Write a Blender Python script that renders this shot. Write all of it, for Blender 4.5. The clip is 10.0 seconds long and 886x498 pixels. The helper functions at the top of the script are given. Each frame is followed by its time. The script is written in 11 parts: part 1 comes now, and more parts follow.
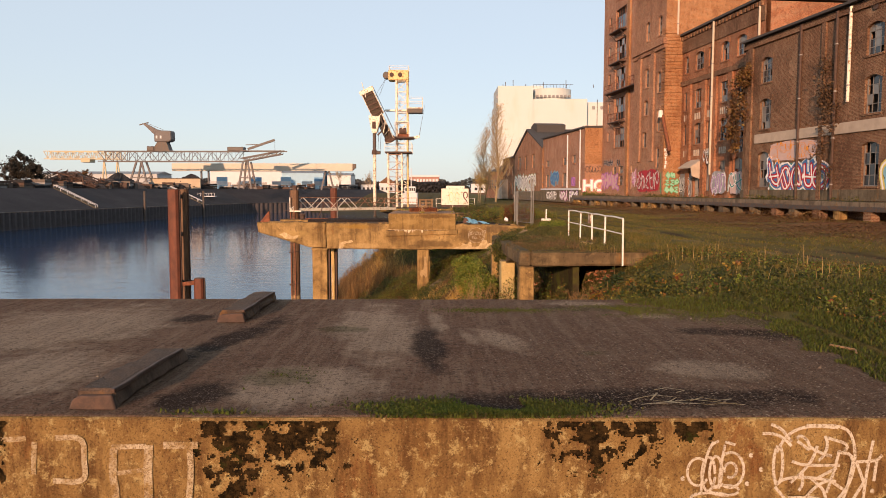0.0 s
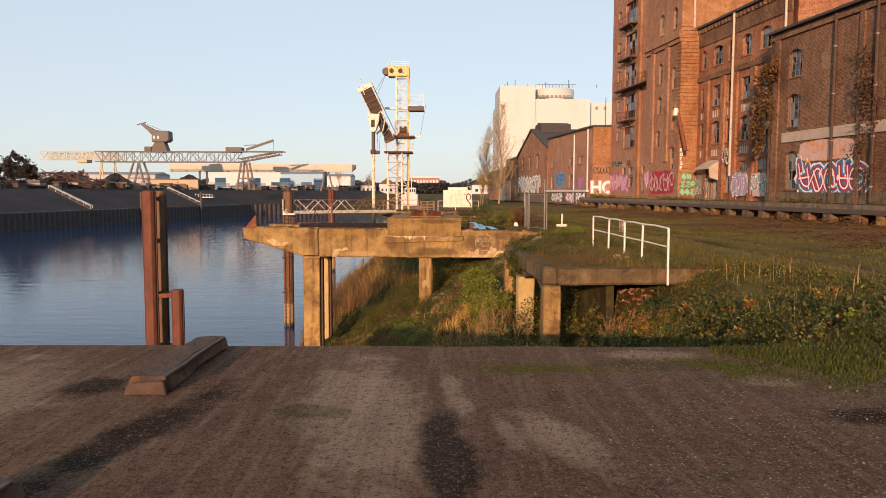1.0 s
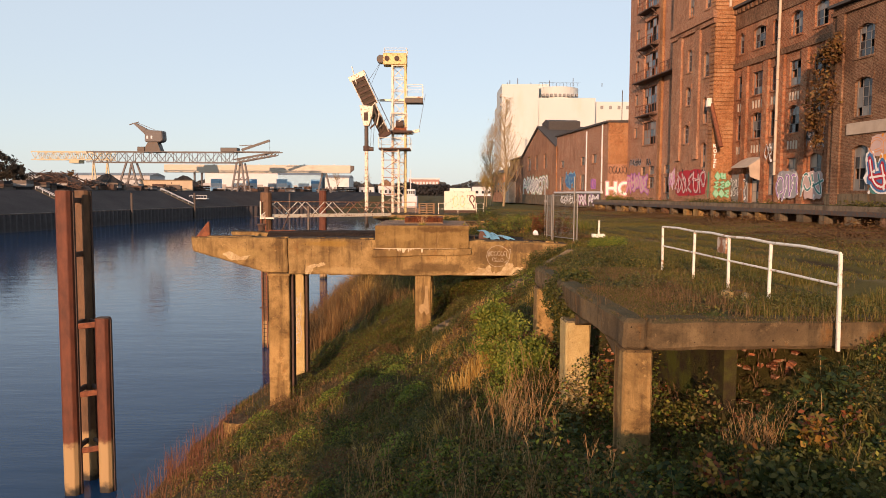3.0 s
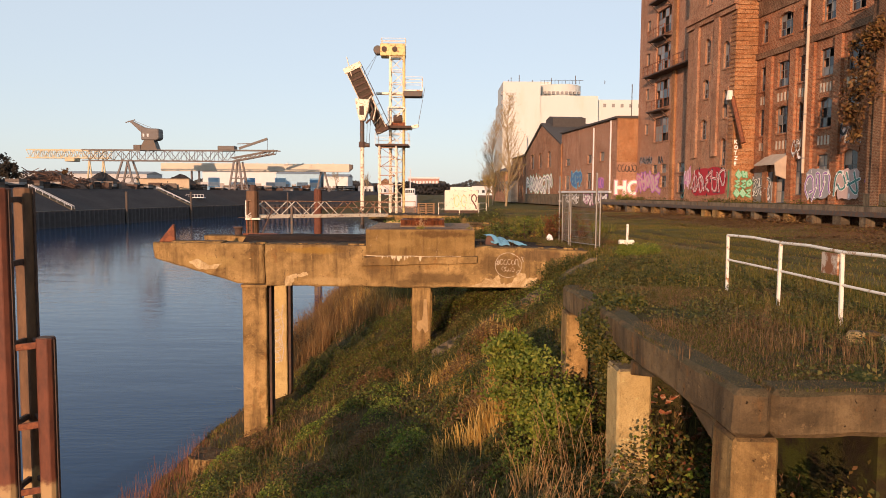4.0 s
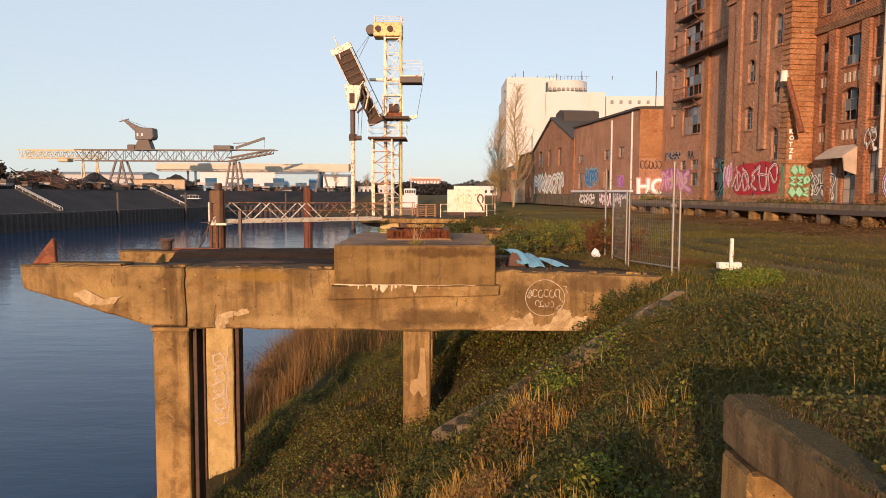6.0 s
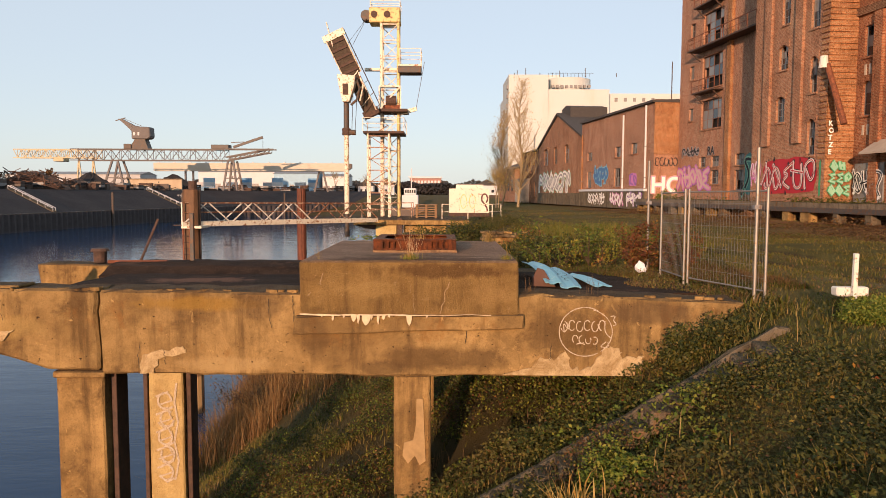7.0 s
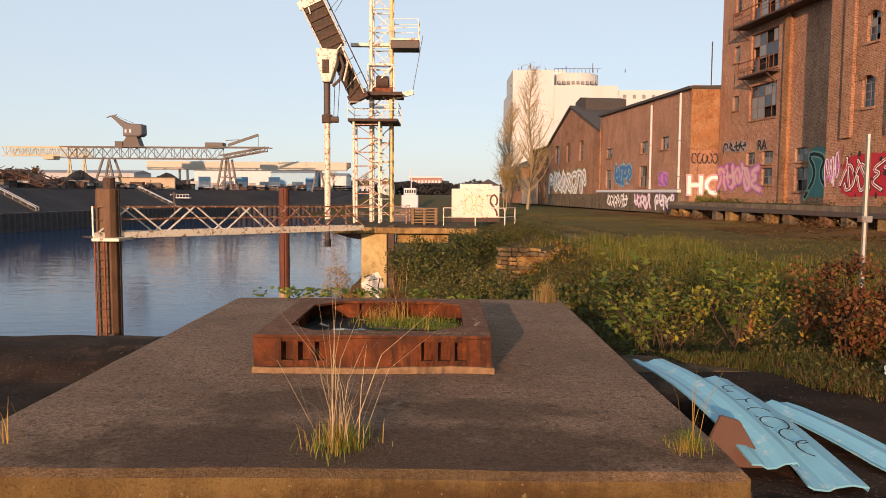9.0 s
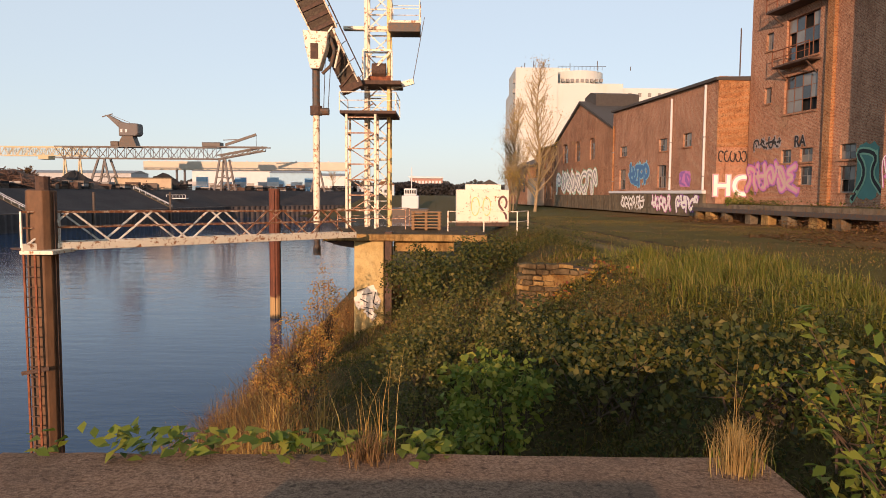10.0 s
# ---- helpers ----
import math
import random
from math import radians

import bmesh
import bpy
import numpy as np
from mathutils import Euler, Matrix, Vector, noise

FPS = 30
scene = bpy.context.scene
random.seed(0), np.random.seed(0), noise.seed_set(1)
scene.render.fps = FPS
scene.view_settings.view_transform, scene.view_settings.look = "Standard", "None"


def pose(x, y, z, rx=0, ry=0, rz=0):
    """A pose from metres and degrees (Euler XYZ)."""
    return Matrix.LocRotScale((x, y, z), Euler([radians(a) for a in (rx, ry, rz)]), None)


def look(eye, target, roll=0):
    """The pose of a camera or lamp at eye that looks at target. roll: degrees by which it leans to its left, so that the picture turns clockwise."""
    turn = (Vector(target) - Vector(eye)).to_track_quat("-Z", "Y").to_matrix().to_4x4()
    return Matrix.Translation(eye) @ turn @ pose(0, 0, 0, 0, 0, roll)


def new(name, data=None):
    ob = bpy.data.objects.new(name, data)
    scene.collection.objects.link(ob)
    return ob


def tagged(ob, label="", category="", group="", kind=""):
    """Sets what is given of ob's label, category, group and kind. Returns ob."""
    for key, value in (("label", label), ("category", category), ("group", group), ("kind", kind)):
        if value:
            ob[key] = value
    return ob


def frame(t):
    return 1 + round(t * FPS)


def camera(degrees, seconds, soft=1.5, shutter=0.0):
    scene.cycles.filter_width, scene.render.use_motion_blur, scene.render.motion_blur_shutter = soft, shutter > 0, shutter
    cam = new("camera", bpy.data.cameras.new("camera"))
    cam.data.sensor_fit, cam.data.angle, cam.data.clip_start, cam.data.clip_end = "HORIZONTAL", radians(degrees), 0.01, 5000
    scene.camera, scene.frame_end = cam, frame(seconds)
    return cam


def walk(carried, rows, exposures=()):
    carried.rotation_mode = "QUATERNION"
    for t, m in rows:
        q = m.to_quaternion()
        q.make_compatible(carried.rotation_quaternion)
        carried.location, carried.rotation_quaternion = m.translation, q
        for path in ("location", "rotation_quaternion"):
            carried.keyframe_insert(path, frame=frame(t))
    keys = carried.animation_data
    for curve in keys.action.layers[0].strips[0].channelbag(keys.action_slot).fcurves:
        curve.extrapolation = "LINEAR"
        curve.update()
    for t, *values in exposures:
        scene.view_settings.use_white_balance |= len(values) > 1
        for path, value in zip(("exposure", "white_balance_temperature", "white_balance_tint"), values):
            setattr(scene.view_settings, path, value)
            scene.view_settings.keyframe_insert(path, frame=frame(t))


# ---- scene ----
cam = camera(61.6, 10.0, soft=0.9)
PATH = [
    (0, (-0.72, -1.621, 4.901), (-0.715, 0.372, 4.744), 0.1),
    (0.5, (-0.833, 0.345, 4.954), (-0.829, 2.339, 4.798), 0.1),
    (1, (-0.944, 2.494, 4.963), (-0.939, 4.488, 4.809), 0.2),
    (1.5, (-1.067, 4.4, 4.963), (-1.061, 6.394, 4.81), 0.2),
    (2, (-1.081, 6.591, 4.938), (-1.075, 8.585, 4.788), 0.3),
    (3.5, (-1.047, 13.14, 4.892), (-1.041, 15.134, 4.743), 0.3),
    (4, (-1.116, 15.294, 4.88), (-1.109, 17.289, 4.729), 0.4),
    (4.5, (-1.124, 17.301, 4.835), (-1.118, 19.295, 4.686), 0.3),
    (5, (-1.149, 19.485, 4.837), (-1.144, 21.48, 4.687), 0.3),
    (5.5, (-1.154, 21.715, 4.846), (-1.15, 23.709, 4.696), 0.3),
    (7, (-1.246, 28.877, 4.786), (-1.245, 30.872, 4.635), 0.2),
    (7.5, (-1.223, 31.2, 4.781), (-1.221, 33.194, 4.631), 0.2),
    (8, (-1.187, 33.794, 4.82), (-1.186, 35.788, 4.669), 0.4),
    (8.5, (-1.164, 36.15, 4.847), (-1.161, 38.144, 4.696), 0.4),
    (9, (-1.32, 38.883, 4.848), (-1.32, 40.877, 4.697), 0.4),
    (9.5, (-1.395, 41.446, 4.855), (-1.398, 43.44, 4.705), 0.4),
    (10, (-1.53, 44.129, 4.905), (-1.531, 46.124, 4.755), 0.4),
]
walk(cam, [(t, look(eye, target, roll)) for t, eye, target, roll in PATH], [(0, 0.55, 7250, 34), (10, 0.55, 7250, 34)])

# ---- light ----
SUN_AZ, SUN_EL = 15.0, 9.5      # degrees: the light travels this much to the right of +y; height of the sun
world = bpy.data.worlds.new("world")
scene.world = world
world.use_nodes = True
wn = world.node_tree
sky = wn.nodes.new("ShaderNodeTexSky")
sky.sky_type = "NISHITA"
sky.sun_disc = False
sky.sun_elevation = radians(SUN_EL)
sky.sun_rotation = radians(180 + SUN_AZ)
sky.air_density, sky.dust_density, sky.ozone_density = 1.0, 0.6, 3.2
haze = wn.nodes.new("ShaderNodeMix")        # thin autumn haze over the whole sky
haze.data_type = "RGBA"
haze.inputs[0].default_value = 0.72
haze.inputs[7].default_value = (2.72, 3.84, 3.92, 1)
wn.links.new(sky.outputs[0], haze.inputs[6])
wn.links.new(haze.outputs[2], wn.nodes["Background"].inputs[0])
wn.nodes["Background"].inputs[1].default_value = 0.15
lamp = bpy.data.lights.new("sun", "SUN")
lamp.energy, lamp.angle, lamp.color = 3.9, radians(0.6), (1.0, 0.70, 0.42)
sun = new("sun", lamp)
sx, sy = math.sin(radians(SUN_AZ)), math.cos(radians(SUN_AZ))
ce, se = math.cos(radians(SUN_EL)), math.sin(radians(SUN_EL))
sun.matrix_world = look((-40, -150, 60), (-40 + sx * ce, -150 + sy * ce, 60 - se))



# ---- mesh helpers ----
class Geo:
    """Points and faces of one mesh."""

    def __init__(self):
        self.v, self.f = [], []

    def add(self, pts, faces):
        n = len(self.v)
        self.v += [tuple(p) for p in pts]
        self.f += [tuple(i + n for i in q) for q in faces]
        return self

    def box(self, x0, x1, y0, y1, z0, z1):
        return self.add([(x0, y0, z0), (x1, y0, z0), (x1, y1, z0), (x0, y1, z0), (x0, y0, z1), (x1, y0, z1), (x1, y1, z1), (x0, y1, z1)],
                        [(0, 3, 2, 1), (4, 5, 6, 7), (0, 1, 5, 4), (1, 2, 6, 5), (2, 3, 7, 6), (3, 0, 4, 7)])

    def rod(self, p, q, w, h=None, up=(0, 0, 1)):
        """A square bar from p to q."""
        p, q = Vector(p), Vector(q)
        d = (q - p).normalized()
        u = Vector(up) if abs(d.dot(Vector(up))) < 0.95 else Vector((0, 1, 0))
        s = d.cross(u).normalized()
        t = s.cross(d).normalized()
        s, t = s * w / 2, t * (h or w) / 2
        c = [p - s - t, p + s - t, p + s + t, p - s + t, q - s - t, q + s - t, q + s + t, q - s + t]
        return self.add(c, [(0, 1, 2, 3), (7, 6, 5, 4), (0, 4, 5, 1), (1, 5, 6, 2), (2, 6, 7, 3), (3, 7, 4, 0)])

    def tube(self, p, q, r, n=8, r2=None):
        p, q = Vector(p), Vector(q)
        d = (q - p).normalized()
        u = Vector((0, 0, 1)) if abs(d.z) < 0.9 else Vector((1, 0, 0))
        s = d.cross(u).normalized()
        t = s.cross(d)
        r2 = r if r2 is None else r2
        a = [p + (s * math.cos(k * math.tau / n) + t * math.sin(k * math.tau / n)) * r for k in range(n)]
        b = [q + (s * math.cos(k * math.tau / n) + t * math.sin(k * math.tau / n)) * r2 for k in range(n)]
        faces = [(k, n + k, n + (k + 1) % n, (k + 1) % n) for k in range(n)]
        return self.add(a + b, faces + [tuple(range(n)), tuple(range(2 * n - 1, n - 1, -1))])

    def path(self, pts, r, n=6):
        for a, b in zip(pts, pts[1:]):
            self.tube(a, b, r, n)
        return self

    def prism(self, outline, a, b, axis="y"):
        """An outline pushed from a to b along an axis. For y the outline is in x, z; for x in y, z; for z in x, y."""
        n = len(outline)
        put = {"y": lambda u, w, k: (u, k, w), "x": lambda u, w, k: (k, u, w), "z": lambda u, w, k: (u, w, k)}[axis]
        pts = [put(u, w, a) for u, w in outline] + [put(u, w, b) for u, w in outline]
        return self.add(pts, [tuple(range(n)), tuple(range(2 * n - 1, n - 1, -1))] + [(k, n + k, n + (k + 1) % n, (k + 1) % n) for k in range(n)])


def mesh_of(name, geo, material, bevel=0.0, seg=1, cut=0.0, rough=0.0, smooth=False):
    """A mesh from a Geo, with worn edges: bevel in metres, cut to this size, moved by noise."""
    me = bpy.data.meshes.new(name)
    me.from_pydata(geo.v, [], geo.f)
    bm = bmesh.new()
    bm.from_mesh(me)
    bmesh.ops.recalc_face_normals(bm, faces=bm.faces)
    if cut:
        for _ in range(7):
            long = [e for e in bm.edges if e.calc_length() > cut * 1.5]
            if not long:
                break
            bmesh.ops.subdivide_edges(bm, edges=long, cuts=1, use_grid_fill=True)
        bmesh.ops.triangulate(bm, faces=[f for f in bm.faces if len(f.verts) > 4])
    if bevel:
        edges = [e for e in bm.edges if len(e.link_faces) == 2 and e.calc_face_angle(0) > 0.5]
        bmesh.ops.bevel(bm, geom=edges, offset=bevel, segments=seg, affect="EDGES", profile=0.6, clamp_overlap=True)
    if rough:
        for v in bm.verts:
            d = noise.noise_vector(v.co * 1.3) * rough + noise.noise_vector(v.co * 6.0) * rough * 0.55
            v.co += d
    bm.to_mesh(me)
    bm.free()
    if smooth:
        me.shade_smooth()
    if material:
        me.materials.append(material)
    return me


def part(name, geo, material, parent=None, label="", **kw):
    """One mesh object, under a thing or a part."""
    ob = new(name, geo if isinstance(geo, bpy.types.Mesh) else mesh_of(name, geo, material, **kw))
    if parent:
        ob.parent = parent
    if label:
        ob["label"] = label
    return ob


def thing(name, label, category, group="", at=(0, 0, 0), rz=0.0):
    ob = new(name)
    ob.empty_display_size = 0.2
    ob.matrix_basis = pose(*at, 0, 0, rz)
    return tagged(ob, label, category, group)


def raw(name, verts, faces, material, smooth=False):
    """A mesh straight from arrays."""
    me = bpy.data.meshes.new(name)
    verts = np.asarray(verts, dtype=np.float32)
    faces = np.asarray(faces, dtype=np.int32)
    n, k = faces.shape
    me.vertices.add(len(verts))
    me.vertices.foreach_set("co", verts.ravel())
    me.loops.add(n * k)
    me.loops.foreach_set("vertex_index", faces.ravel())
    me.polygons.add(n)
    me.polygons.foreach_set("loop_start", np.arange(0, n * k, k, dtype=np.int32))
    me.polygons.foreach_set("loop_total", np.full(n, k, dtype=np.int32))
    me.update(calc_edges=True)
    me.validate()
    if smooth:
        me.shade_smooth()
    me.materials.append(material)
    return me


# ---- materials ----
class Mat:
    """A node material, written in a few lines."""

    def __init__(self, name, rough=0.8, metal=0.0, spec=0.5):
        self.m = bpy.data.materials.new(name)
        self.m.use_nodes = True
        self.t = self.m.node_tree
        self.b = self.t.nodes["Principled BSDF"]
        self.b.inputs["Roughness"].default_value = rough
        self.b.inputs["Metallic"].default_value = metal
        self.b.inputs["Specular IOR Level"].default_value = spec
        self.co = self.node("ShaderNodeTexCoord").outputs["Object"]
        self.geo = self.node("ShaderNodeNewGeometry")

    def node(self, kind, **kw):
        n = self.t.nodes.new(kind)
        for k, v in kw.items():
            n.inputs[k.replace("_", " ")].default_value = v
        return n

    def link(self, a, b):
        self.t.links.new(a, b)

    def place(self, scale=(1, 1, 1), world=True):
        n = self.node("ShaderNodeMapping", Scale=scale)
        self.link(self.geo.outputs["Position"] if world else self.co, n.inputs["Vector"])
        return n.outputs[0]

    def noise(self, scale, detail=5.0, rough=0.6, stretch=(1, 1, 1), world=True, distort=0.0):
        n = self.node("ShaderNodeTexNoise", Scale=scale, Detail=detail, Roughness=rough, Distortion=distort)
        self.link(self.place(stretch, world), n.inputs["Vector"])
        return n.outputs["Fac"]

    def ramp(self, fac, *stops):
        n = self.t.nodes.new("ShaderNodeValToRGB")
        e = n.color_ramp.elements
        while len(e) < len(stops):
            e.new(0.5)
        for k, (p, c) in enumerate(stops):
            e[k].position = p
            e[k].color = (*c, 1) if isinstance(c, tuple) else (c, c, c, 1)
        self.link(fac, n.inputs[0])
        return n.outputs[0]

    def mix(self, fac, a, b, mode="MIX"):
        n = self.t.nodes.new("ShaderNodeMix")
        n.data_type, n.blend_type = "RGBA", mode
        for sock, val in ((n.inputs[0], fac), (n.inputs[6], a), (n.inputs[7], b)):
            if isinstance(val, (int, float)):
                sock.default_value = val if sock == n.inputs[0] else (val, val, val, 1)
            elif isinstance(val, tuple):
                sock.default_value = (*val, 1)
            else:
                self.link(val, sock)
        return n.outputs[2]

    def math(self, op, a, b=0.0):
        n = self.t.nodes.new("ShaderNodeMath")
        n.operation = op
        for sock, val in ((n.inputs[0], a), (n.inputs[1], b)):
            if isinstance(val, (int, float)):
                sock.default_value = val
            else:
                self.link(val, sock)
        return n.outputs[0]

    def spot(self, cx, cy, rx, ry, turn=0.0, rag=0.55, scale=1.6, upright=False):
        """A ragged patch on the ground round cx, cy (upright: on a wall, round x, z): 1 inside, 0 outside."""
        n = self.node("ShaderNodeMapping", Location=(cx, 0, cy) if upright else (cx, cy, 0), Rotation=(0, 0, radians(turn)), Scale=(rx, 1, ry) if upright else (rx, ry, 1))
        n.vector_type = "TEXTURE"
        self.link(self.geo.outputs["Position"], n.inputs["Vector"])
        sep = self.node("ShaderNodeSeparateXYZ")
        self.link(n.outputs[0], sep.inputs[0])
        r = self.math("SQRT", self.math("ADD", self.math("POWER", sep.outputs[0], 2.0), self.math("POWER", sep.outputs[2 if upright else 1], 2.0)))
        wob = self.math("MULTIPLY", self.math("SUBTRACT", self.noise(scale, 7, 0.72), 0.5), rag * 4)
        return self.ramp(self.math("ADD", r, wob), (0.55, 1.0), (1.15, 0.0))

    def axis(self, which, world=True):
        n = self.node("ShaderNodeSeparateXYZ")
        self.link(self.geo.outputs["Position"] if world else self.co, n.inputs[0])
        return n.outputs[which]

    def done(self, colour, bump=None, strength=0.4, dist=0.02, rough=None):
        if isinstance(colour, tuple):
            self.b.inputs["Base Color"].default_value = (*colour, 1)
        else:
            self.link(colour, self.b.inputs["Base Color"])
        if bump is not None:
            n = self.node("ShaderNodeBump", Strength=strength, Distance=dist)
            self.link(bump, n.inputs["Height"])
            self.link(n.outputs[0], self.b.inputs["Normal"])
        if rough is not None:
            self.link(rough, self.b.inputs["Roughness"])
        return self.m


def concrete(name, base, light, dark, top=None, streak=1.0, stains=()):
    """Old cast concrete: broad stains, run-down streaks, washed-out grit and pits; a separate top colour on what faces
    up.
    """
    m = Mat(name, 0.93, spec=0.2)
    c = m.mix(m.ramp(m.noise(0.8, 7, 0.66, distort=0.5), (0.36, 0.0), (0.62, 1.0)), base, light)
    cloud = m.noise(2.1, 8, 0.74, distort=0.2)
    c = m.mix(m.ramp(cloud, (0.48, 0.0), (0.64, 0.55)), c, tuple(k * 0.6 for k in base))
    runs = m.noise(1.0, 6, 0.66, (2.2, 2.2, 0.22), distort=0.15)
    c = m.mix(m.ramp(runs, (0.50, 0.0), (0.66, 0.78 * streak)), c, dark)
    blot = m.noise(0.7, 7, 0.72, (1, 1, 1.3), distort=0.4)
    c = m.mix(m.ramp(blot, (0.54, 0.0), (0.66, 0.78 * streak)), c, tuple(k * 1.2 for k in dark))
    bare = m.noise(0.55, 8, 0.78, distort=0.3)
    c = m.mix(m.ramp(bare, (0.615, 0.0), (0.635, 0.55 * streak)), c, tuple(min(0.6, k * 1.2) for k in light))
    rusty = m.noise(1.7, 6, 0.72, (1, 1, 0.6))
    c = m.mix(m.ramp(rusty, (0.56, 0.0), (0.66, 0.6 * streak)), c, (0.24, 0.11, 0.03))
    spots = m.noise(4.5, 7, 0.75, distort=0.6)
    c = m.mix(m.ramp(spots, (0.63, 0.0), (0.67, 0.6)), c, tuple(min(0.6, k * 1.45) for k in light))
    grit = m.noise(48, 4, 0.8)
    for cx, cz, rx, rz, colour, amount in stains:
        c = m.mix(m.math("MULTIPLY", m.spot(cx, cz, rx, rz, upright=True, rag=0.45, scale=1.3), amount), c, colour)
    c = m.mix(m.ramp(grit, (0.34, 0.42), (0.46, 0.0)), c, tuple(k * 0.4 for k in base))
    c = m.mix(m.ramp(grit, (0.60, 0.0), (0.70, 0.25)), c, tuple(min(0.6, k * 1.25) for k in light))
    holes = m.noise(13, 3, 0.6)
    c = m.mix(m.ramp(holes, (0.27, 1.0), (0.32, 0.0)), c, tuple(k * 0.5 for k in dark))
    if top:
        up = m.node("ShaderNodeSeparateXYZ")
        m.link(m.geo.outputs["Normal"], up.inputs[0])
        f = m.math("MULTIPLY", m.ramp(up.outputs[2], (0.55, 0.0), (0.8, 1.0)), m.ramp(m.noise(1.6, 6, 0.7), (0.3, 0.7), (0.75, 0.97)))
        c = m.mix(f, c, m.mix(m.ramp(grit, (0.4, 0.0), (0.65, 1.0)), tuple(k * 0.6 for k in top), tuple(k * 1.8 for k in top)))
    h = m.math("ADD", m.math("ADD", grit, m.math("MULTIPLY", m.noise(7, 6, 0.68), 2.4)), m.math("MULTIPLY", m.ramp(holes, (0.27, 0.0), (0.34, 1.0)), 0.8))
    return m.done(c, h, 0.85, 0.03)


CONCRETE = concrete("concrete", (0.232, 0.143, 0.055), (0.43, 0.27, 0.105), (0.062, 0.033, 0.014), (0.034, 0.025, 0.019), 1.0)
PIER_CONCRETE = concrete("pier_concrete", (0.225, 0.140, 0.055), (0.40, 0.26, 0.105), (0.070, 0.038, 0.016), (0.034, 0.025, 0.019), 0.9,
                         ((-1.2, 1.75, 1.5, 0.28, (0.085, 0.048, 0.02), 0.7), (1.0, 2.2, 0.9, 0.5, (0.10, 0.058, 0.024), 0.65), (-3.6, 2.2, 0.35, 0.6, (0.11, 0.065, 0.028), 0.6), (2.6, 2.6, 1.0, 0.25, (0.09, 0.055, 0.03), 0.6),
                          (-5.9, 2.75, 1.3, 0.16, (0.30, 0.17, 0.03), 0.6), (-5.2, 1.62, 1.0, 0.16, (0.42, 0.29, 0.13), 0.6), (-9.6, 2.3, 1.2, 0.25, (0.40, 0.27, 0.10), 0.55), (-4.6, 2.7, 0.5, 0.3, (0.10, 0.06, 0.03), 0.5), (-2.4, 1.55, 0.5, 0.2, (0.07, 0.04, 0.018), 0.6)))
CONCRETE_MOSSY = concrete("concrete_mossy", (0.115, 0.078, 0.042), (0.21, 0.145, 0.075), (0.038, 0.027, 0.015), (0.05, 0.045, 0.022))
CONCRETE_PALE = concrete("concrete_pale", (0.48, 0.345, 0.145), (0.56, 0.43, 0.205), (0.30, 0.19, 0.08), (0.10, 0.08, 0.06), 0.3)
CONCRETE_GREY = concrete("concrete_grey", (0.12, 0.095, 0.065), (0.19, 0.15, 0.10), (0.05, 0.04, 0.028), (0.05, 0.045, 0.03))


KERB = concrete("kerb", (0.085, 0.055, 0.04), (0.15, 0.10, 0.07), (0.035, 0.022, 0.016), (0.088, 0.062, 0.048))


def painted(name, colour, wear=0.25, rust=(0.16, 0.055, 0.02), rough=0.55, metal=0.0):
    """Paint that has flaked to rust."""
    m = Mat(name, rough, metal)
    n = m.noise(5.5, 6, 0.68)
    c = m.mix(m.noise(1.4, 4, 0.5), tuple(k * 0.8 for k in colour), colour)
    c = m.mix(m.ramp(n, (0.62 - wear * 0.4, 0.0), (0.68 - wear * 0.3, 1.0)), c, rust)
    return m.done(c, n, 0.3, 0.01)


RUST = painted("rust", (0.24, 0.075, 0.03), 0.45, (0.13, 0.04, 0.018), 0.85)
RUST_DARK = painted("rust_dark", (0.085, 0.045, 0.03), 0.4, (0.05, 0.028, 0.02), 0.8)
WHITE_PAINT = painted("white_paint", (0.72, 0.68, 0.60), 0.12, (0.3, 0.16, 0.07))
CREAM_PAINT = painted("cream_paint", (0.74, 0.68, 0.55), 0.22, (0.26, 0.11, 0.04))
YELLOW_PAINT = painted("yellow_paint", (0.66, 0.50, 0.20), 0.2, (0.24, 0.10, 0.04))
RAIL_RUST = painted("rail_rust", (0.55, 0.42, 0.30), 0.6, (0.2, 0.075, 0.03))
DARK_STEEL = painted("dark_steel", (0.06, 0.055, 0.05), 0.35, (0.10, 0.05, 0.025), 0.6)
GREY_STEEL = painted("grey_steel", (0.22, 0.22, 0.22), 0.2, (0.16, 0.09, 0.05), 0.5)
GALVANISED = painted("galvanised", (0.22, 0.21, 0.19), 0.08, (0.2, 0.13, 0.08), 0.45, 0.4)


def plain(name, colour, rough=0.7, vary=0.25, scale=3.0, spec=0.4):
    m = Mat(name, rough, 0.0, spec)
    n = m.noise(scale, 5, 0.6)
    c = m.mix(n, tuple(k * (1 - vary) for k in colour), tuple(min(1, k * (1 + vary)) for k in colour))
    return m.done(c, m.noise(scale * 8, 3), 0.2, 0.01)


